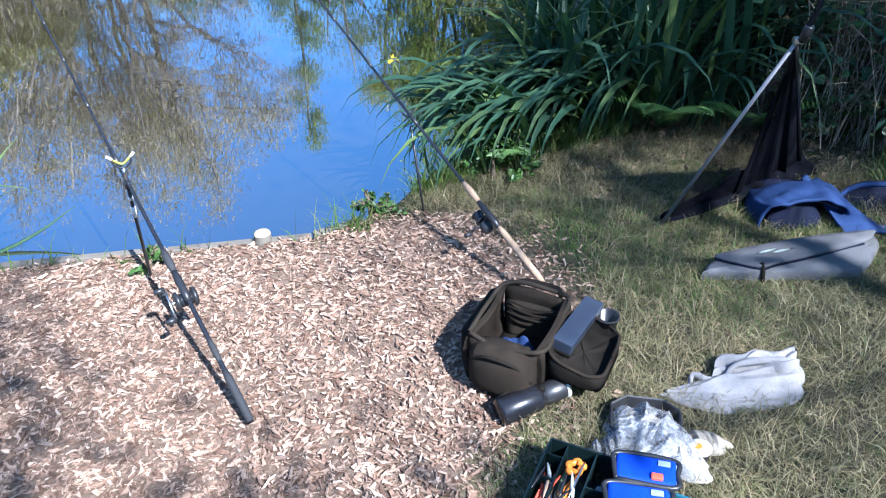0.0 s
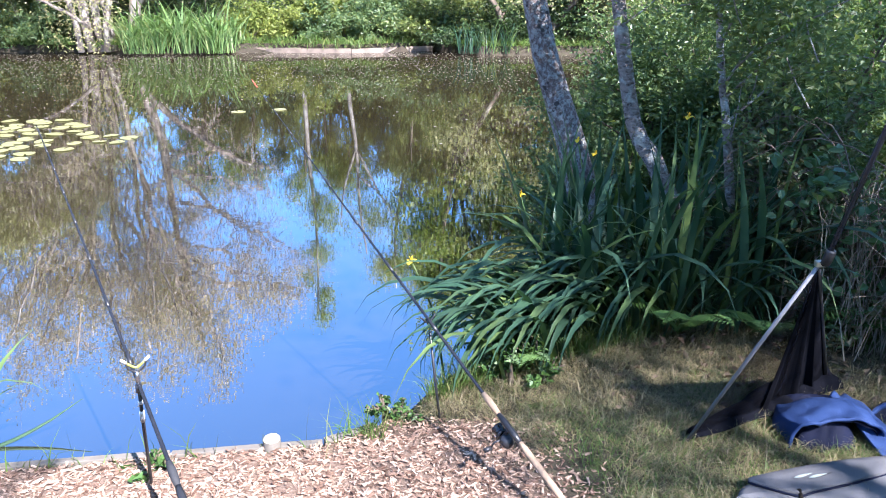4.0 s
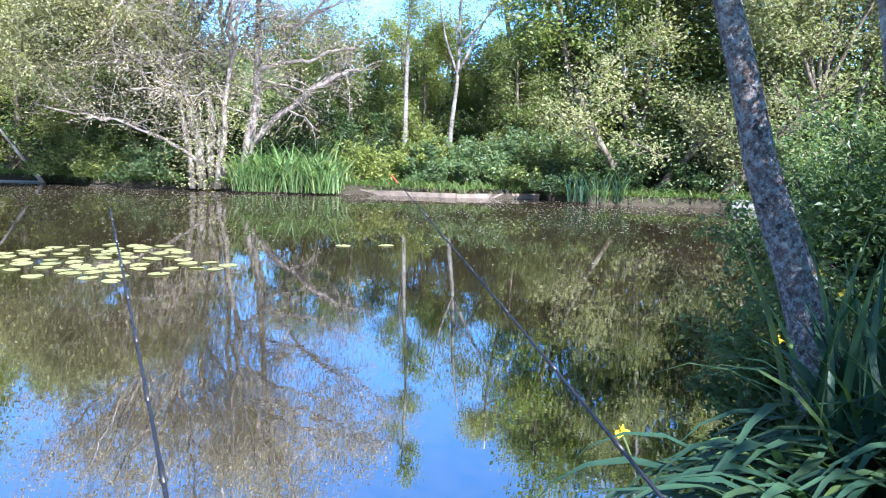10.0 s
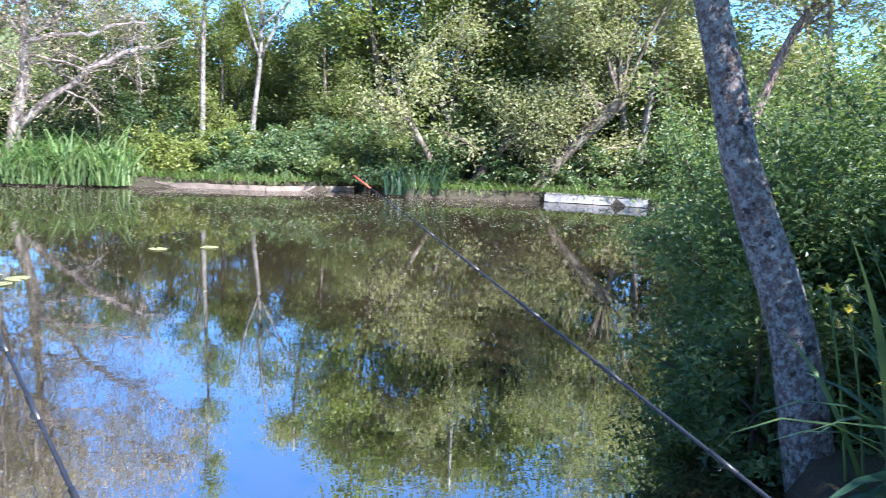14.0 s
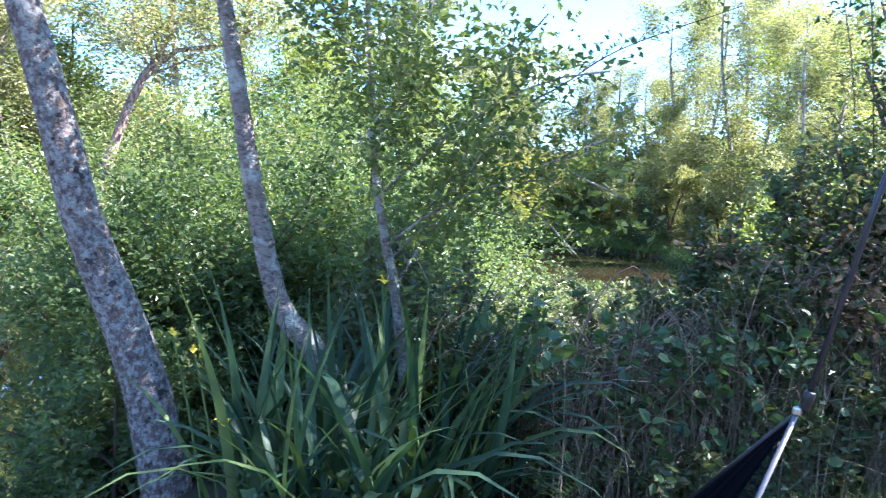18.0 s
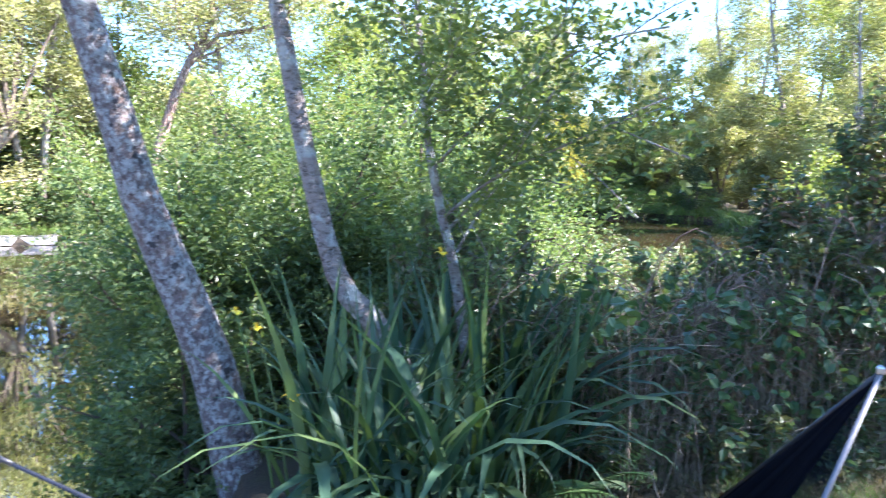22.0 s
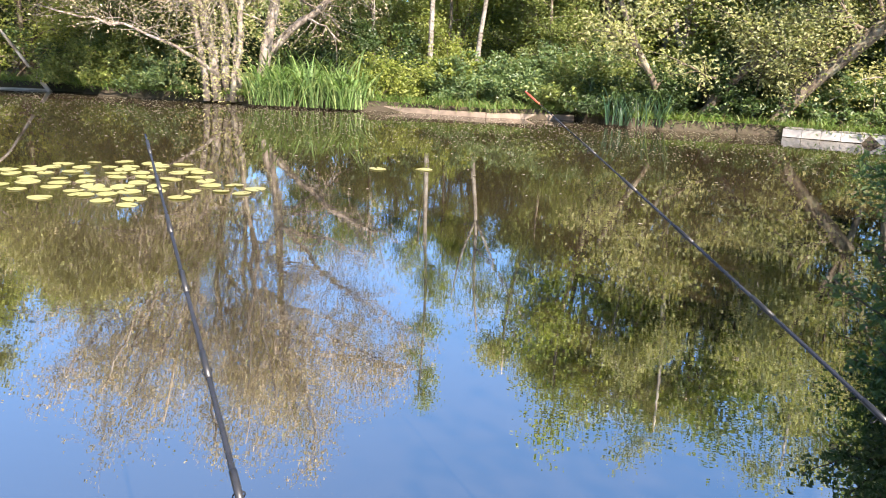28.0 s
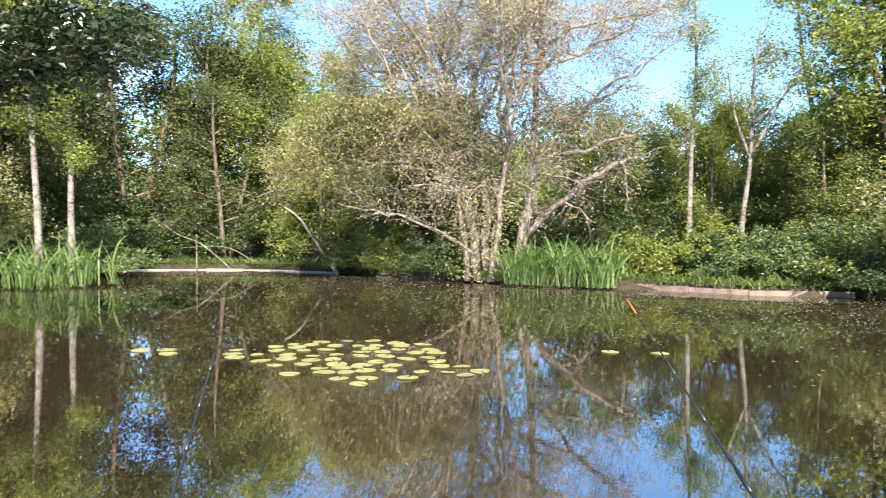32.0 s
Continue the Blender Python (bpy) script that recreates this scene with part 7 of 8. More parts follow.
# holdall
def holdall():
    th = empty("tackle_bag", (0.25, 1.90, 0), "open dark olive carryall bag standing on the wood chips", "bag")
    th.matrix_world = pose(0.25, 1.94, 0, 0, 0, -27)
    W, L, H, t = 0.22, 0.285, 0.20, 0.018

    def wall(nm, size, at, bev=0.012, mt=None, bulge=0.0):
        bm = bmesh.new()
        g = bmesh.ops.create_cube(bm, size=1.0)["verts"]
        bmesh.ops.transform(bm, matrix=Matrix.Translation(at) @ Matrix.Diagonal((*size, 1)), verts=g)
        bmesh.ops.subdivide_edges(bm, edges=bm.edges[:], cuts=5, use_grid_fill=True)
        for v in bm.verts:
            q = 1 - (2 * (v.co.z - H / 2) / H) ** 2
            dx, dy = v.co.x, v.co.y
            v.co.x += math.copysign(bulge * max(q, 0), dx) + 0.006 * math.sin(17 * v.co.y + 9 * v.co.z)
            v.co.y += 0.006 * math.sin(15 * v.co.x + 11 * v.co.z)
            v.co.z += 0.006 * math.sin(13 * v.co.y + 12 * v.co.x)
        return part(nm, bm, mt or M_OLIVE, th, smooth=True)

    wall("side_panel", (t, L, H), (-W / 2, 0, H / 2), bulge=0.018)
    wall("side_panel", (t, L, H), (W / 2, 0, H / 2), bulge=0.012)
    wall("end_panel", (W, t, H * 0.95), (0, L / 2, H * 0.475))
    wall("end_panel", (W, t, H * 0.9), (0, -L / 2, H * 0.45))
    wall("bottom_panel", (W, L, 0.015), (0, 0, 0.02), mt=M_OLIVE_DK)
    wall("inner_pocket", (W * 0.86, 0.02, H * 0.7), (0, L / 2 - 0.035, H * 0.42), mt=M_TRIM)
    rim = spline([(-W / 2 - 0.01, -L / 2, H), (-W / 2 - 0.012, 0, H + 0.012), (-W / 2, L / 2, H), (0, L / 2 + 0.012, H + 0.012), (W / 2, L / 2, H), (W / 2 + 0.01, 0, H - 0.01), (W / 2, -L / 2, H), (0, -L / 2 - 0.01, H - 0.03), (-W / 2 - 0.01, -L / 2, H)], 60)
    np_part("rim", *tube_np(rim + 0.005 * np.sin(np.arange(60)[:, None] * np.array([0.33, 0.27, 0.42])), 0.0075, 8), M_TRIM, th, "paler padded rim", smooth=True)
    np_part("handle", *tube_np(spline([(-0.08, L / 2 + 0.01, H), (-0.05, L / 2 + 0.035, H + 0.004), (0.05, L / 2 + 0.035, H + 0.004), (0.08, L / 2 + 0.01, H)], 16), 0.010, 8), M_OLIVE_DK, th, smooth=True)
    # end pocket
    bm = bmesh.new()
    bmesh.ops.create_uvsphere(bm, u_segments=24, v_segments=14, radius=1.0)
    for v in bm.verts:
        x, y, z = v.co
        sx = abs(x) ** 0.55 * math.copysign(1, x)
        sz = abs(z) ** 0.6 * math.copysign(1, z)
        v.co = Vector((sx * W * 0.5, -L / 2 + y * 0.07 - 0.01, 0.10 + sz * 0.09 + 0.006 * math.sin(20 * x)))
    ep = part("end_pocket", bm, M_OLIVE, th, smooth=True)
    np_part("zip", *tube_np(spline([(-W * 0.45, -L / 2 - 0.045, 0.13), (-0.03, -L / 2 - 0.075, 0.185), (W * 0.3, -L / 2 - 0.06, 0.16), (W * 0.46, -L / 2 - 0.04, 0.10)], 16), 0.006, 6), M_OLIVE_DK, ep, "dark zip", smooth=True)
    bm = bmesh.new()
    box_bm(bm, (0.05, 0.26, 0.14), (-W / 2 - 0.035, 0.02, 0.10), None, 0.022, 3)
    part("side_pocket", bm, M_OLIVE_DK, th, smooth=True)
    # lid folded out to the side: a shallow tray with a soft raised rim
    lw, ll = 0.18, L * 0.9
    cx, cy = W / 2 + 0.012 + lw / 2, -0.005
    aa = np.linspace(0, 2 * np.pi, 57)
    sq = lambda q: np.sign(q) * np.abs(q) ** 0.42
    rx, ry = sq(np.cos(aa)), sq(np.sin(aa))
    prof = [(0.80, 0.088), (0.96, 0.092), (1.03, 0.11), (1.03, 0.148), (1.0, 0.160), (0.95, 0.155), (0.91, 0.135), (0.86, 0.125), (0.45, 0.122), (0.02, 0.122)]
    G = np.array([np.stack([cx + lw / 2 * k * rx, cy + ll / 2 * k * ry, z + 0.05 * (0.5 - (rx * k + 1) / 2) * (z > 0.1) + 0.003 * np.sin(6 * aa + 20 * z)], 1) for k, z in prof])
    lid = sheet("lid", G, M_OLIVE_DK, th)
    np_part("lid_rim", *tube_np(np.stack([cx + lw / 2 * rx, cy + ll / 2 * ry, 0.162 - 0.025 * rx + 0.004 * np.sin(5 * aa)], 1), 0.006, 8), M_OLIVE, lid, smooth=True)
    heap("bundle", (0.0, -0.045, 0.03), 0.3, 0.085, 0.085, 0.10, 321, M_BLUE, th, 8, 0.5, label="blue bundle inside the bag")
    for k in range(3):
        np_part("pocket_seam", *tube_np(spline([(-W * 0.38, L / 2 - 0.05 - 0.006 * k, H * (0.86 - 0.1 * k)), (0, L / 2 - 0.06 - 0.004 * k, H * (0.83 - 0.1 * k)), (W * 0.38, L / 2 - 0.05 - 0.006 * k, H * (0.85 - 0.1 * k))], 10), 0.004, 6), M_OLIVE_DK, th, "dark pocket edge", smooth=True)


holdall()
gb = empty("grey_box", (0.42, 1.92, 0.15), "flat slate-blue box lying in the open bag lid", "box")
gb.matrix_world = pose(0.425, 1.92, 0.152, 0, 8, -33)
box("body", (0.066, 0.255, 0.04), (0, 0, 0.022), plain("box_slate", (0.026, 0.033, 0.05), 0.28, vary=0.12), gb, bevel=0.004)
box("base", (0.069, 0.258, 0.012), (0, 0, -0.002), M_OLIVE_DK, gb, bevel=0.003)
cp = empty("cup", (0.53, 1.965, 0.115), "small black cup standing on the bag lid", "cup")
lathe("body", [(0.0, 0.0), (0.030, 0.0), (0.033, 0.006), (0.038, 0.050), (0.040, 0.052), (0.036, 0.051), (0.030, 0.010), (0.0, 0.008)], plain("cup_black", (0.008, 0.008, 0.009), 0.3, vary=0.2), cp)
lathe("rim", [(0.038, 0.048), (0.0415, 0.052), (0.040, 0.057), (0.036, 0.053)], M_BLACK, cp)
fl = empty("flask", (0.175, 1.675, 0.0), "black flask with a pale ring lying against the bag", "flask")
fx = np.array([0.20, 0.095, 0.008])
lathe("body", [(0.0, -0.02), (0.036, -0.02), (0.043, -0.012), (0.043, 0.110), (0.037, 0.124), (0.028, 0.134)], plain("flask_black", (0.014, 0.014, 0.017), 0.25, 0.2, vary=0.3, scale=25), fl, at=(0, 0, 0.045), axis=tuple(fx))
lathe("neck", [(0.026, 0.130), (0.035, 0.137), (0.036, 0.20), (0.033, 0.21)], M_BLACK, fl, at=(0, 0, 0.045), axis=tuple(fx))
lathe("ring", [(0.030, 0.206), (0.037, 0.208), (0.037, 0.218), (0.028, 0.222), (0.024, 0.210)], M_WHITE, fl, "pale ring", at=(0, 0, 0.045), axis=tuple(fx))
np_part("strap", *tube_np(spline([(-0.03, 0.05, 0.02), (0.03, 0.06, 0.085), (0.09, 0.07, 0.075), (0.12, 0.04, 0.09)], 14), 0.009, 8), M_OLIVE_DK, fl, smooth=True)


# tackle box
def tackle_box():
    M_TRAY = plain("tray_green", (0.004, 0.0105, 0.0105), 0.35, vary=0.2, scale=30, relief=0.05)
    M_LID = plain("lid_teal", (0.02, 0.085, 0.12), 0.2, vary=0.15, scale=20, relief=0.05)
    M_ORANGE = plain("float_orange", (0.6, 0.17, 0.015), 0.4, vary=0.1)
    M_PACK = plain("packet_pale", (0.22, 0.27, 0.28), 0.25, vary=0.25, scale=60)
    M_COBALT = fabric("fabric_cobalt", (0.012, 0.045, 0.36), 300, 12, 0.5)
    th = empty("tackle_box", (0.27, 1.485, 0), "open dark green tackle box with divided trays of floats", "tackle box")
    th.matrix_world = pose(0.288, 1.492, 0, 0, 0, -26)
    # x to the lid, -y to the camera
    W, L = 0.20, 0.36
    box("base", (W, L, 0.02), (W / 2, -L / 2, 0.02), M_TRAY, th, bevel=0.006)
    for nm, s, a in (("side", (0.006, L, 0.10), (0, -L / 2, 0.07)), ("side", (0.006, L, 0.10), (W, -L / 2, 0.07)), ("side", (W, 0.006, 0.10), (W / 2, 0, 0.07)), ("side", (W, 0.006, 0.10), (W / 2, -L, 0.07)),
                     ("divider", (0.004, L * 0.98, 0.085), (0.05, -L / 2, 0.072)), ("divider", (0.004, L * 0.98, 0.085), (0.13, -L / 2, 0.072)), ("divider", (0.05, 0.004, 0.085), (0.025, -0.05, 0.072)), ("divider", (0.05, 0.004, 0.085), (0.025, -0.13, 0.072)), ("divider", (0.07, 0.004, 0.085), (0.165, -0.12, 0.072)), ("divider", (0.07, 0.004, 0.085), (0.165, -0.23, 0.072))):
        box(nm, s, a, M_TRAY, th, bevel=0.002)
    box("lid", (0.24, L, 0.012), (W + 0.14, -L / 2, 0.03), M_LID, th, "teal plastic lid", bevel=0.005)
    for a, s in (((W + 0.255, -L / 2, 0.045), (0.008, L, 0.03)), ((W + 0.14, 0, 0.045), (0.24, 0.008, 0.03))):
        box("lid_edge", s, a, M_LID, th, bevel=0.003)
    r = pick(331)
    wa = np.linspace(0, 2 * np.pi, 37)
    wr = 0.019 * (1 + 0.22 * np.sin(5 * wa))
    np_part("line_winder", *tube_np(np.stack([0.088 + wr * np.cos(wa), -0.06 + wr * np.sin(wa) * 0.9, 0.105 + 0.006 * np.sin(wa + 1)], 1), 0.0085, 8), M_ORANGE, th, "orange line winder", smooth=True)
    cols = [M_RED, M_BLACK, M_WHITE, M_ORANGE, M_CORK, M_STEEL]
    for k in range(40):
        x = r.choice([0.028, 0.085, 0.1]) + r.normal() * 0.011
        y = -r.uniform(0.1, 0.28)
        a = np.array([x, y, 0.075 + 0.04 * r.random()])
        d = np.array([r.normal() * 0.25, 1.0, 0.12 * r.normal()])
        d *= r.uniform(0.08, 0.13) / np.linalg.norm(d)
        p = np.array([a - d / 2, a - d * 0.3, a, a + d * 0.35, a + d / 2])
        tube("float", p, np.array([0.0015, 0.004, 0.005, 0.003, 0.0015]) * r.uniform(0.8, 1.4), cols[k % 6], th, sides=7)
    for k, (x, y) in enumerate(((0.175, -0.09), (0.10, -0.25), (0.17, -0.29), (0.09, -0.30))):
        heap("packet", (x, y, 0.05), r.uniform(0, 3), 0.04, 0.03, 0.03, 340 + k, M_PACK, th, 9, 0.5, n=14, m=28)
    pz = empty("zip_pouch", (0.0, 0.0, 0.0), "bright blue zip pouch with black edges lying on the tackle box", "pouch")
    pz.matrix_world = pose(0.512, 1.350, 0.12, 0, 0, -15)
    bm = bmesh.new()
    box_bm(bm, (0.155, 0.09, 0.03), (0, 0, 0.016), None, 0.013, 3)
    pb = part("body", bm, M_COBALT, pz, smooth=True)
    q = spline([(-0.072, -0.045, 0.024), (0.072, -0.045, 0.024), (0.08, 0.0, 0.024), (0.072, 0.045, 0.024), (-0.072, 0.045, 0.024), (-0.08, 0.0, 0.024), (-0.072, -0.045, 0.024)], 40)
    np_part("edging", *tube_np(q, 0.007, 8), M_BLACK, pb, "black zip edging", smooth=True)
    box("tag", (0.030, 0.020, 0.010), (0.028, -0.026, 0.034), M_RED, pb, "orange tag", bevel=0.004)
    box("clear_window", (0.032, 0.018, 0.004), (0.045, 0.022, 0.033), M_PACK, pb, "pale clear window", bevel=0.002)
    p2 = copy_thing(pz, pose(0.472, 1.258, 0.118, 0, 0, -13))


tackle_box()


# bait tray under a clear plastic bag
def film_nodes(nt):
    g = noise_tex(nt, 38, 4, 0.6, coords(nt, (1, 3.0, 1)))
    s = shader(nt, (0.36, 0.365, 0.385), 0.12, 0, bump(nt, g, 0.9, 0.012), 0.9)
    t = nd(nt, "ShaderNodeBsdfTransparent", Color=(0.93, 0.94, 0.96, 1))
    return nd(nt, "ShaderNodeMixShader", i0=ramp(nt, g, [(0.35, 0.16), (0.5, 0.45), (0.66, 0.85)]), i1=t.outputs[0], i2=s).outputs[0]


M_FILM = mat("plastic_film", film_nodes)


def bait_tray():
    th = empty("bait_tray", (0.58, 1.61, 0), "black octagonal plastic tray standing on the grass", "tray")
    th.matrix_world = pose(0.585, 1.615, 0, 0, 0, -12)
    o = np.array([(-0.10, -0.045), (-0.10, 0.045), (-0.055, 0.085), (0.055, 0.085), (0.10, 0.045), (0.10, -0.045), (0.055, -0.085), (-0.055, -0.085), (-0.10, -0.045)])
    prof = [(0.05, 0.006), (0.84, 0.006), (0.86, 0.010), (0.96, 0.060), (1.0, 0.063), (1.04, 0.060), (1.04, 0.052), (0.98, 0.05), (0.88, 0.002), (0.05, 0.001)]
    sheet("shell", np.array([np.column_stack([o * k, np.full(9, z)]) for k, z in prof]), M_BLACK, th, smooth=False)


bait_tray()
pbag = empty("plastic_bag", (0.62, 1.56, 0), "crumpled clear plastic bag of bait lying in the tray", "plastic bag")
M_BAIT = plain("bait_cream", (0.42, 0.38, 0.32), 0.85, vary=0.35, scale=70)
heap("film", (-0.03, 0.01, 0.02), -0.45, 0.145, 0.095, 0.10, 351, M_FILM, pbag, 12, 0.45, 2.4, rough=0.10)
heap("film", (-0.01, -0.03, 0.02), -0.6, 0.12, 0.085, 0.085, 355, M_FILM, pbag, 15, 0.6, 2.0, rough=0.14)
heap("bait", (0.02, -0.075, 0.01), -0.35, 0.10, 0.06, 0.06, 352, M_BAIT, pbag, 9, 0.4, label="cream bait")
heap("bait", (-0.01, 0.03, 0.01), -0.35, 0.10, 0.07, 0.05, 356, M_BAIT, pbag, 9, 0.4, label="cream bait")
heap("corner", (0.135, 0.0, 0.004), -0.45, 0.075, 0.04, 0.03, 353, plain("paper_cream", (0.30, 0.26, 0.21), 0.8, vary=0.2, scale=40), pbag, 7, 0.5, label="cream paper corner")
heap("film_end", (-0.155, -0.03, 0.0), 0.5, 0.075, 0.05, 0.06, 354, M_FILM, pbag, 13, 0.6)
tub = empty("bait_tub", (0.715, 1.505, 0), "small white bait tub with an orange mark", "tub")
lathe("body", [(0.0, 0.0), (0.026, 0.0), (0.030, 0.045), (0.028, 0.05)], M_BLACK, tub)
lathe("lid", [(0.031, 0.044), (0.032, 0.052), (0.028, 0.055), (0.0, 0.056)], M_WHITE, tub, "white lid")
lathe("mark", [(0.012, 0.0575), (0.006, 0.0585), (0.0, 0.0585)], bpy.data.materials["float_orange"], tub, "orange mark", at=(-0.008, 0.0, 0.0))


# ---- wood chips and grass ----
def chip_mesh(seed):
    r = pick(seed)
    n = 5
    L, W, T = r.uniform(0.8, 1.3), r.uniform(0.2, 0.42), r.uniform(0.05, 0.12)
    o = np.array([(-0.5, -0.5), (-0.5, 0.5), (0.1, 0.62), (0.55, 0.2), (0.45, -0.5)]) * (L, W) + r.normal(size=(n, 2)) * 0.06
    bow = 0.14 * r.normal()
    top_ = np.array([(x, y, T + bow * x * x + 0.03 * r.normal()) for x, y in o])
    bot_ = top_ - np.array([0, 0, T])
    me = bpy.data.meshes.new("wood_chip")
    me.from_pydata(np.concatenate([bot_, top_]).tolist(), [], [list(range(4, -1, -1)), list(range(5, 10))] + [[i, (i + 1) % 5, 5 + (i + 1) % 5, 5 + i] for i in range(5)])
    return me


def chip_nodes(nt):
    geo = nt.nodes.new("ShaderNodeNewGeometry")
    oi = nt.nodes.new("ShaderNodeObjectInfo")
    add = nd(nt, "ShaderNodeMath", i0=oi.outputs["Random"], i1=geo.outputs["Random Per Island"])
    fr = nd(nt, "ShaderNodeMath", i0=add.outputs[0])
    fr.operation = 'FRACT'
    c = ramp(nt, fr.outputs[0], [(0.0, (0.085, 0.05, 0.034)), (0.25, (0.19, 0.12, 0.085)), (0.55, (0.285, 0.195, 0.142)), (0.85, (0.39, 0.285, 0.212)), (1.0, (0.54, 0.42, 0.325))])
    g = noise_tex(nt, 150, 3)
    c = mixc(nt, 1.0, c, ramp(nt, g, [(0.3, (0.75, 0.72, 0.7)), (0.7, (1.15, 1.12, 1.1))]), 'MULTIPLY')
    return shader(nt, c, 0.9, 0, bump(nt, g, 0.4, 0.002), 0.2)


M_CHIP = mat("wood_chip", chip_nodes)
chip_kinds = [chip_mesh(400 + k) for k in range(14)]
for me in chip_kinds:
    me.materials.append(M_CHIP)


def chips():
    r = pick(420)
    n = 60000
    x, y = r.uniform(-3.0, 0.62, n), r.uniform(0.55, 2.95, n)
    d = signed(CHIPS, x, y)
    k = (d < 0.10 * r.random(n) ** 2 * 3 - 0.015) & (signed(POND, x, y) > 0.02)
    x, y = x[k], y[k]
    z = ground_z(x, y) + r.uniform(0.0, 0.012, len(x))
    near = np.where((np.abs(x + 0.45) < 0.32) & (np.abs(y - 1.75) < 0.36))[0][:280]
    pick_out = set(near.tolist())
    pcs_v, pcs_f, off = [], [], 0
    arr = []
    for me in chip_kinds:
        v = np.empty(len(me.vertices) * 3, np.float32)
        me.vertices.foreach_get("co", v)
        arr.append(v.reshape(-1, 3))
    side = np.array([[i, (i + 1) % 5, 5 + (i + 1) % 5, 5 + i] for i in range(5)] + [[5, 6, 7, 8]])
    for i in range(len(x)):
        s = 0.010 + 0.024 * r.random() ** 1.4
        e = Euler((r.normal() * 0.28, r.normal() * 0.22, r.uniform(0, 6.28)))
        ki = r.integers(0, len(arr))
        if i in pick_out:
            o = new("wood_chip", chip_kinds[ki])
            o.parent = ground
            o.matrix_basis = Matrix.LocRotScale((x[i], y[i], z[i] + 0.006), e, (s, s, s))
        else:
            m = np.array(e.to_matrix()) * s
            pcs_v.append(arr[ki] @ m.T + (x[i], y[i], z[i]))
            pcs_f.append(side + off)
            off += 10
    ob = np_part("wood_chips", np.concatenate(pcs_v), np.concatenate(pcs_f), M_CHIP)
    tagged(ob, "pinkish-brown wood chips covering the fishing spot", "wood chips", kind="stuff")


chips()


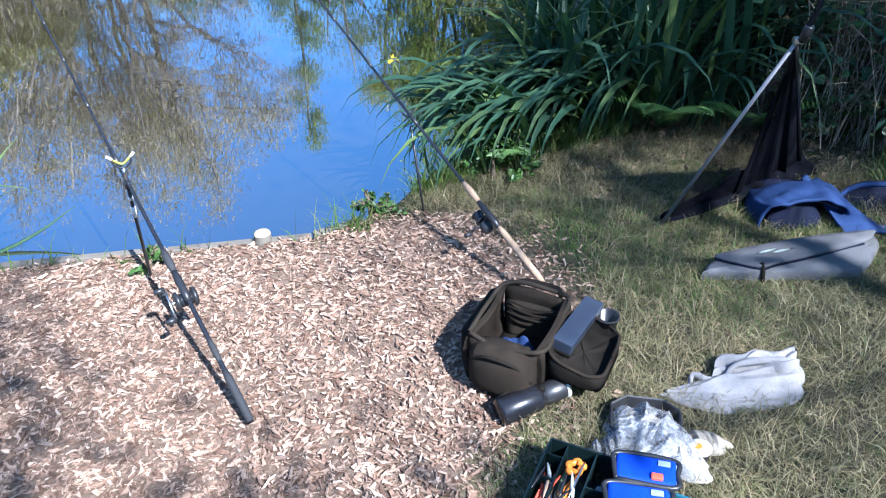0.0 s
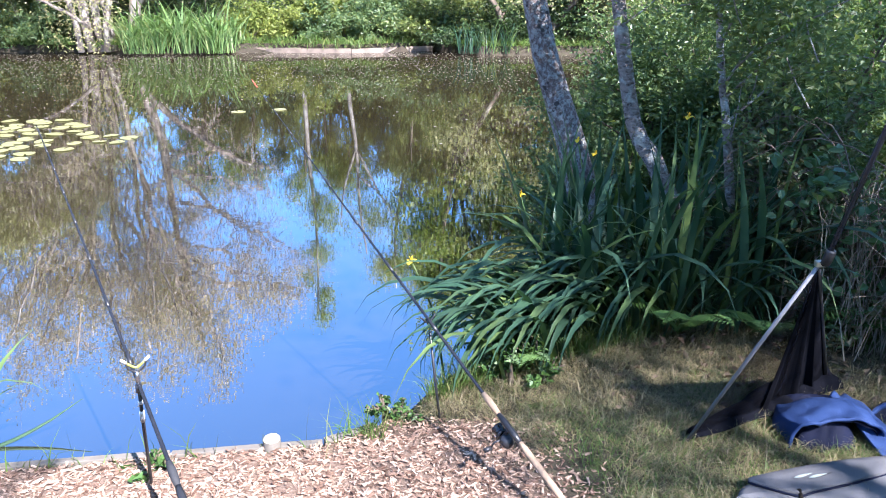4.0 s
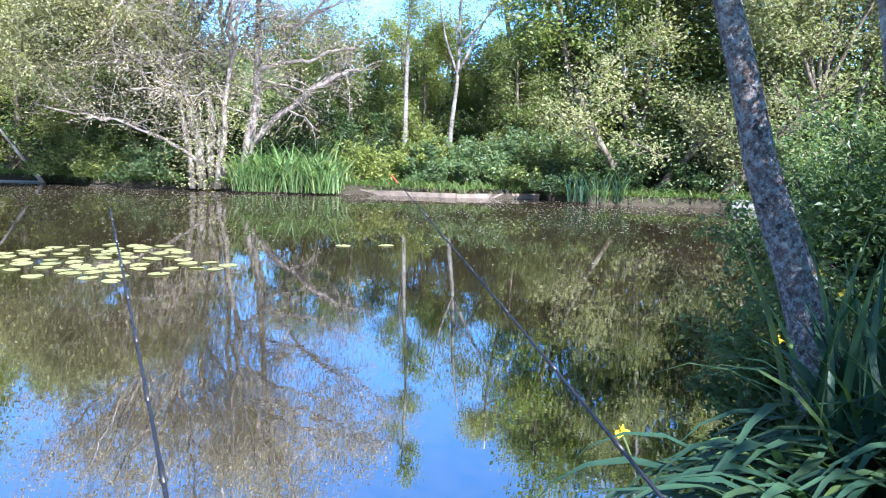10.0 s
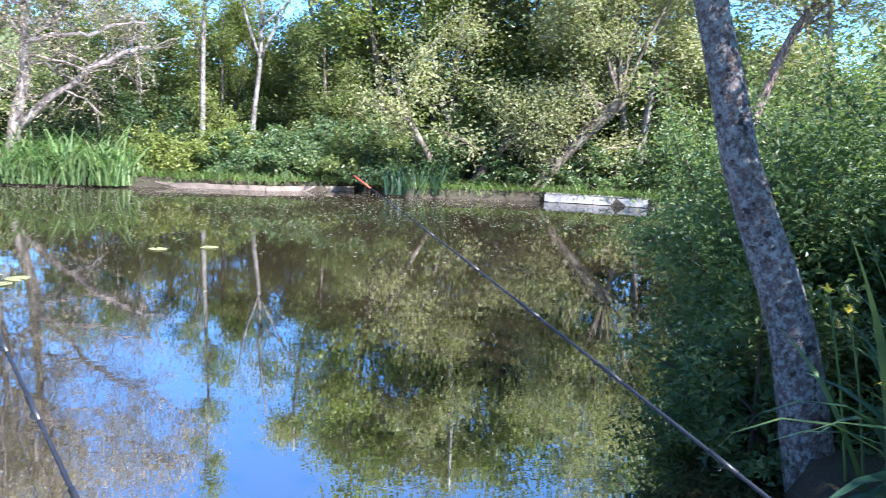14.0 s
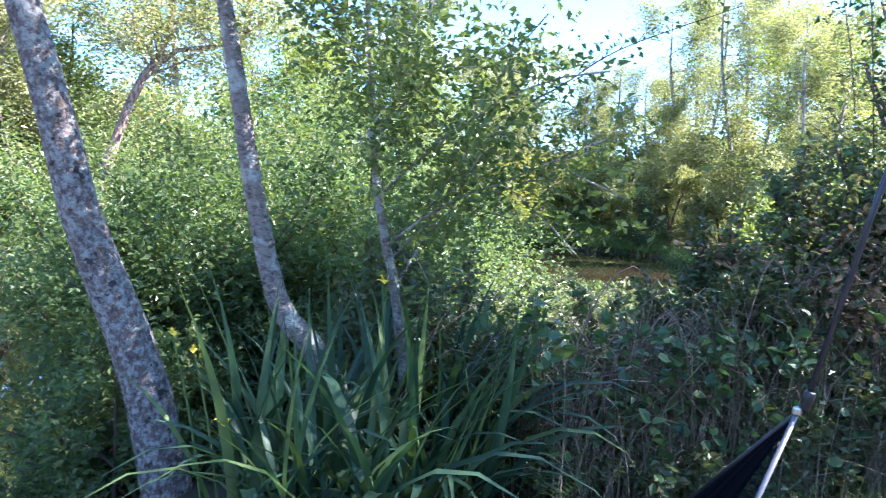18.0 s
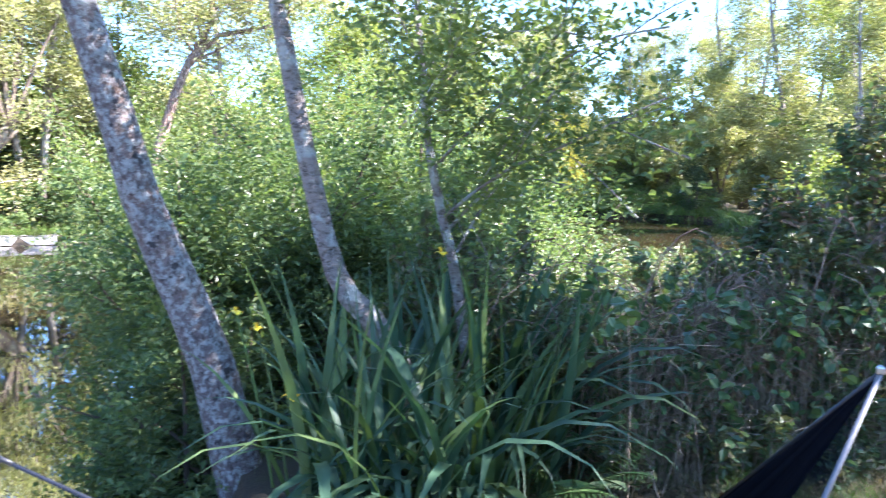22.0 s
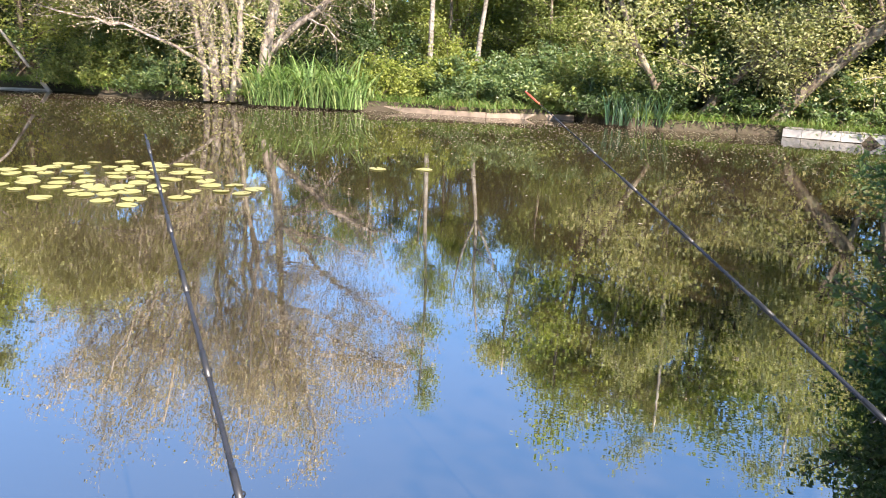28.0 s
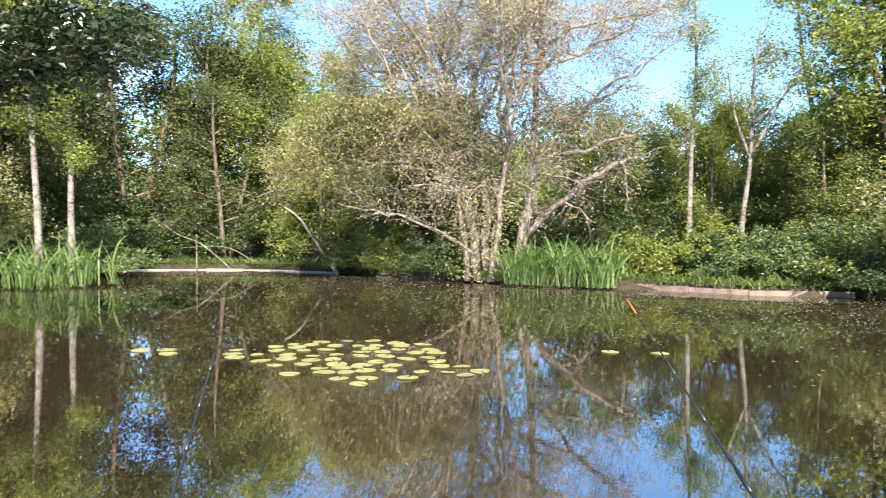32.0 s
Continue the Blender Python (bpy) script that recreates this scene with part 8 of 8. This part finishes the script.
def grass():
    """Blades in tufts: dry straw and green, thin where the ground is trodden."""
    r = pick(440)

    def blades(px, py, h, w, lean):
        n = len(px)
        a = r.uniform(0, 2 * np.pi, n)
        b = np.stack([px, py, ground_z(px, py) - 0.004], 1)
        ln = r.normal(size=(n, 2)) * lean
        d = np.stack([ln[:, 0], ln[:, 1], np.ones(n)], 1)
        d /= np.linalg.norm(d, axis=1)[:, None]
        sd_ = np.stack([np.cos(a), np.sin(a), 0 * a], 1) * w[:, None]
        m = b + d * h[:, None] * 0.55
        t = b + d * h[:, None] + np.stack([ln[:, 0], ln[:, 1], -0.4 * np.hypot(ln[:, 0], ln[:, 1])], 1) * h[:, None] * 0.5
        v = np.stack([b - sd_, b + sd_, m + sd_ * 0.7, m - sd_ * 0.7, t], 1).reshape(-1, 3)
        k = np.arange(n)[:, None] * 5
        f1 = k + np.array([[0, 1, 2, 3]])
        f2 = k + np.array([[3, 2, 4, 4]])
        return v, f1, f2

    def make(nm, px, py, h, w, lean, mt, lab):
        v, f1, f2 = blades(px, py, h, w, lean)
        me = bpy.data.meshes.new(nm)
        tri = f2[:, :3]
        n1, n2 = len(f1), len(tri)
        me.vertices.add(len(v))
        me.vertices.foreach_set("co", v.astype(np.float32).ravel())
        me.loops.add(n1 * 4 + n2 * 3)
        me.loops.foreach_set("vertex_index", np.concatenate([f1.ravel(), tri.ravel()]).astype(np.int32))
        me.polygons.add(n1 + n2)
        me.polygons.foreach_set("loop_start", np.concatenate([np.arange(n1) * 4, n1 * 4 + np.arange(n2) * 3]).astype(np.int32))
        me.update(calc_edges=True)
        me.materials.append(mt)
        tagged(new(nm, me), lab, "grass", kind="stuff")

    def spots(n, x0, x1, y0, y1):
        x, y = r.uniform(x0, x1, n), r.uniform(y0, y1, n)
        k = (signed(CHIPS, x, y) > 0.03 + 0.05 * r.random(n)) & (signed(POND, x, y) > 0.04)
        hedge_d = (x - 2.1) * 0.61 + (y - 3.9) * 0.79
        k &= (hedge_d < 0.1) | ((x > 2.2) & (hedge_d < 0.45))
        return x[k], y[k]

    x, y = spots(235000, -0.4, 4.4, 0.9, 4.0)
    bare = np.sin(2.3 * x + 1) * np.sin(2.9 * y + 0.5) + 0.5 * np.sin(6.1 * x - 3 * y)
    k = bare < 0.6 + 0.6 * r.random(len(x))
    x, y = x[k], y[k]
    make("dry_grass", x, y, 0.02 + 0.08 * r.random(len(x)) ** 1.5, r.uniform(0.0009, 0.0021, len(x)), 1.1, L_GRASS, "short dry trodden grass on the bank")
    x, y = spots(90000, -0.4, 4.2, 0.8, 4.0)
    g = np.sin(1.9 * x - 0.6) * np.sin(2.4 * y + 1.4) + 0.4 * np.sin(5.3 * x + 4.1 * y)
    k = g > 0.5 * r.random(len(x)) + 0.22
    x, y = x[k], y[k]
    make("green_grass", x, y, r.uniform(0.02, 0.075, len(x)), r.uniform(0.001, 0.0022, len(x)), 0.7, L_GRASS_GREEN, "green grass tufts on the bank")
    # longer straw towards the hedge foot
    x, y = spots(15000, 2.3, 4.3, 1.3, 3.1)
    make("straw_grass", x, y, 0.04 + 0.13 * r.random(len(x)) ** 1.6, r.uniform(0.0014, 0.0034, len(x)), 0.75, L_GRASS, "longer dry grass in front of the hedge")
    x, y = spots(20000, 2.0, 4.3, 1.3, 3.3)
    k = np.sin(5.1 * x + 0.7) * np.sin(4.3 * y - 1.0) + 0.5 * np.sin(11 * x - 7 * y) > -0.25
    x, y = x[k], y[k]
    make("long_grass", x, y, 0.05 + 0.15 * r.random(len(x)) ** 1.4, r.uniform(0.0016, 0.0036, len(x)), 0.7, L_GRASS_GREEN, "longer green grass in front of the hedge")
    # rough tufts by the edge and the hedge foot
    cx = np.concatenate([r.uniform(-1.9, -0.3, 26), r.uniform(-0.3, 1.0, 40), r.uniform(2.0, 4.2, 60)])
    cy = np.concatenate([2.62 + 0.15 * (cx[:26] + 1.9) + 0.0, 3.05 + 0.55 * (cx[26:66] + 0.3), 3.7 - 0.8 * (cx[66:] - 2.0)])
    x = np.repeat(cx, 40) + r.normal(size=126 * 40) * 0.04
    y = np.repeat(cy, 40) + r.normal(size=126 * 40) * 0.03
    k = signed(POND, x, y) > 0.01
    x, y = x[k], y[k]
    make("tall_grass", x, y, r.uniform(0.05, 0.2, len(x)), r.uniform(0.0015, 0.003, len(x)), 0.45, L_GRASS_GREEN, "longer grass tufts along the bank edge and hedge")
    x = r.uniform(-25, 10, 220000)
    y = r.uniform(15, 24.5, 220000)
    dist = signed(POND, x, y)
    k = (dist > -0.06) & (dist < 0.9 * r.random(220000))
    make("bank_grass", x[k], y[k], r.uniform(0.12, 0.38, k.sum()), r.uniform(0.007, 0.014, k.sum()), 0.8, L_GRASS_GREEN, "rough grass on the far bank")
    x = r.uniform(9, 33, 150000)
    y = r.uniform(5, 22, 150000)
    dist = signed(POND_2, x, y)
    k = (dist > -0.15) & (dist < 0.9 * r.random(150000))
    make("pond_grass", x[k], y[k], r.uniform(0.2, 0.55, k.sum()), r.uniform(0.012, 0.025, k.sum()), 0.6, L_GRASS_GREEN, "rough grass round the second pond")


grass()
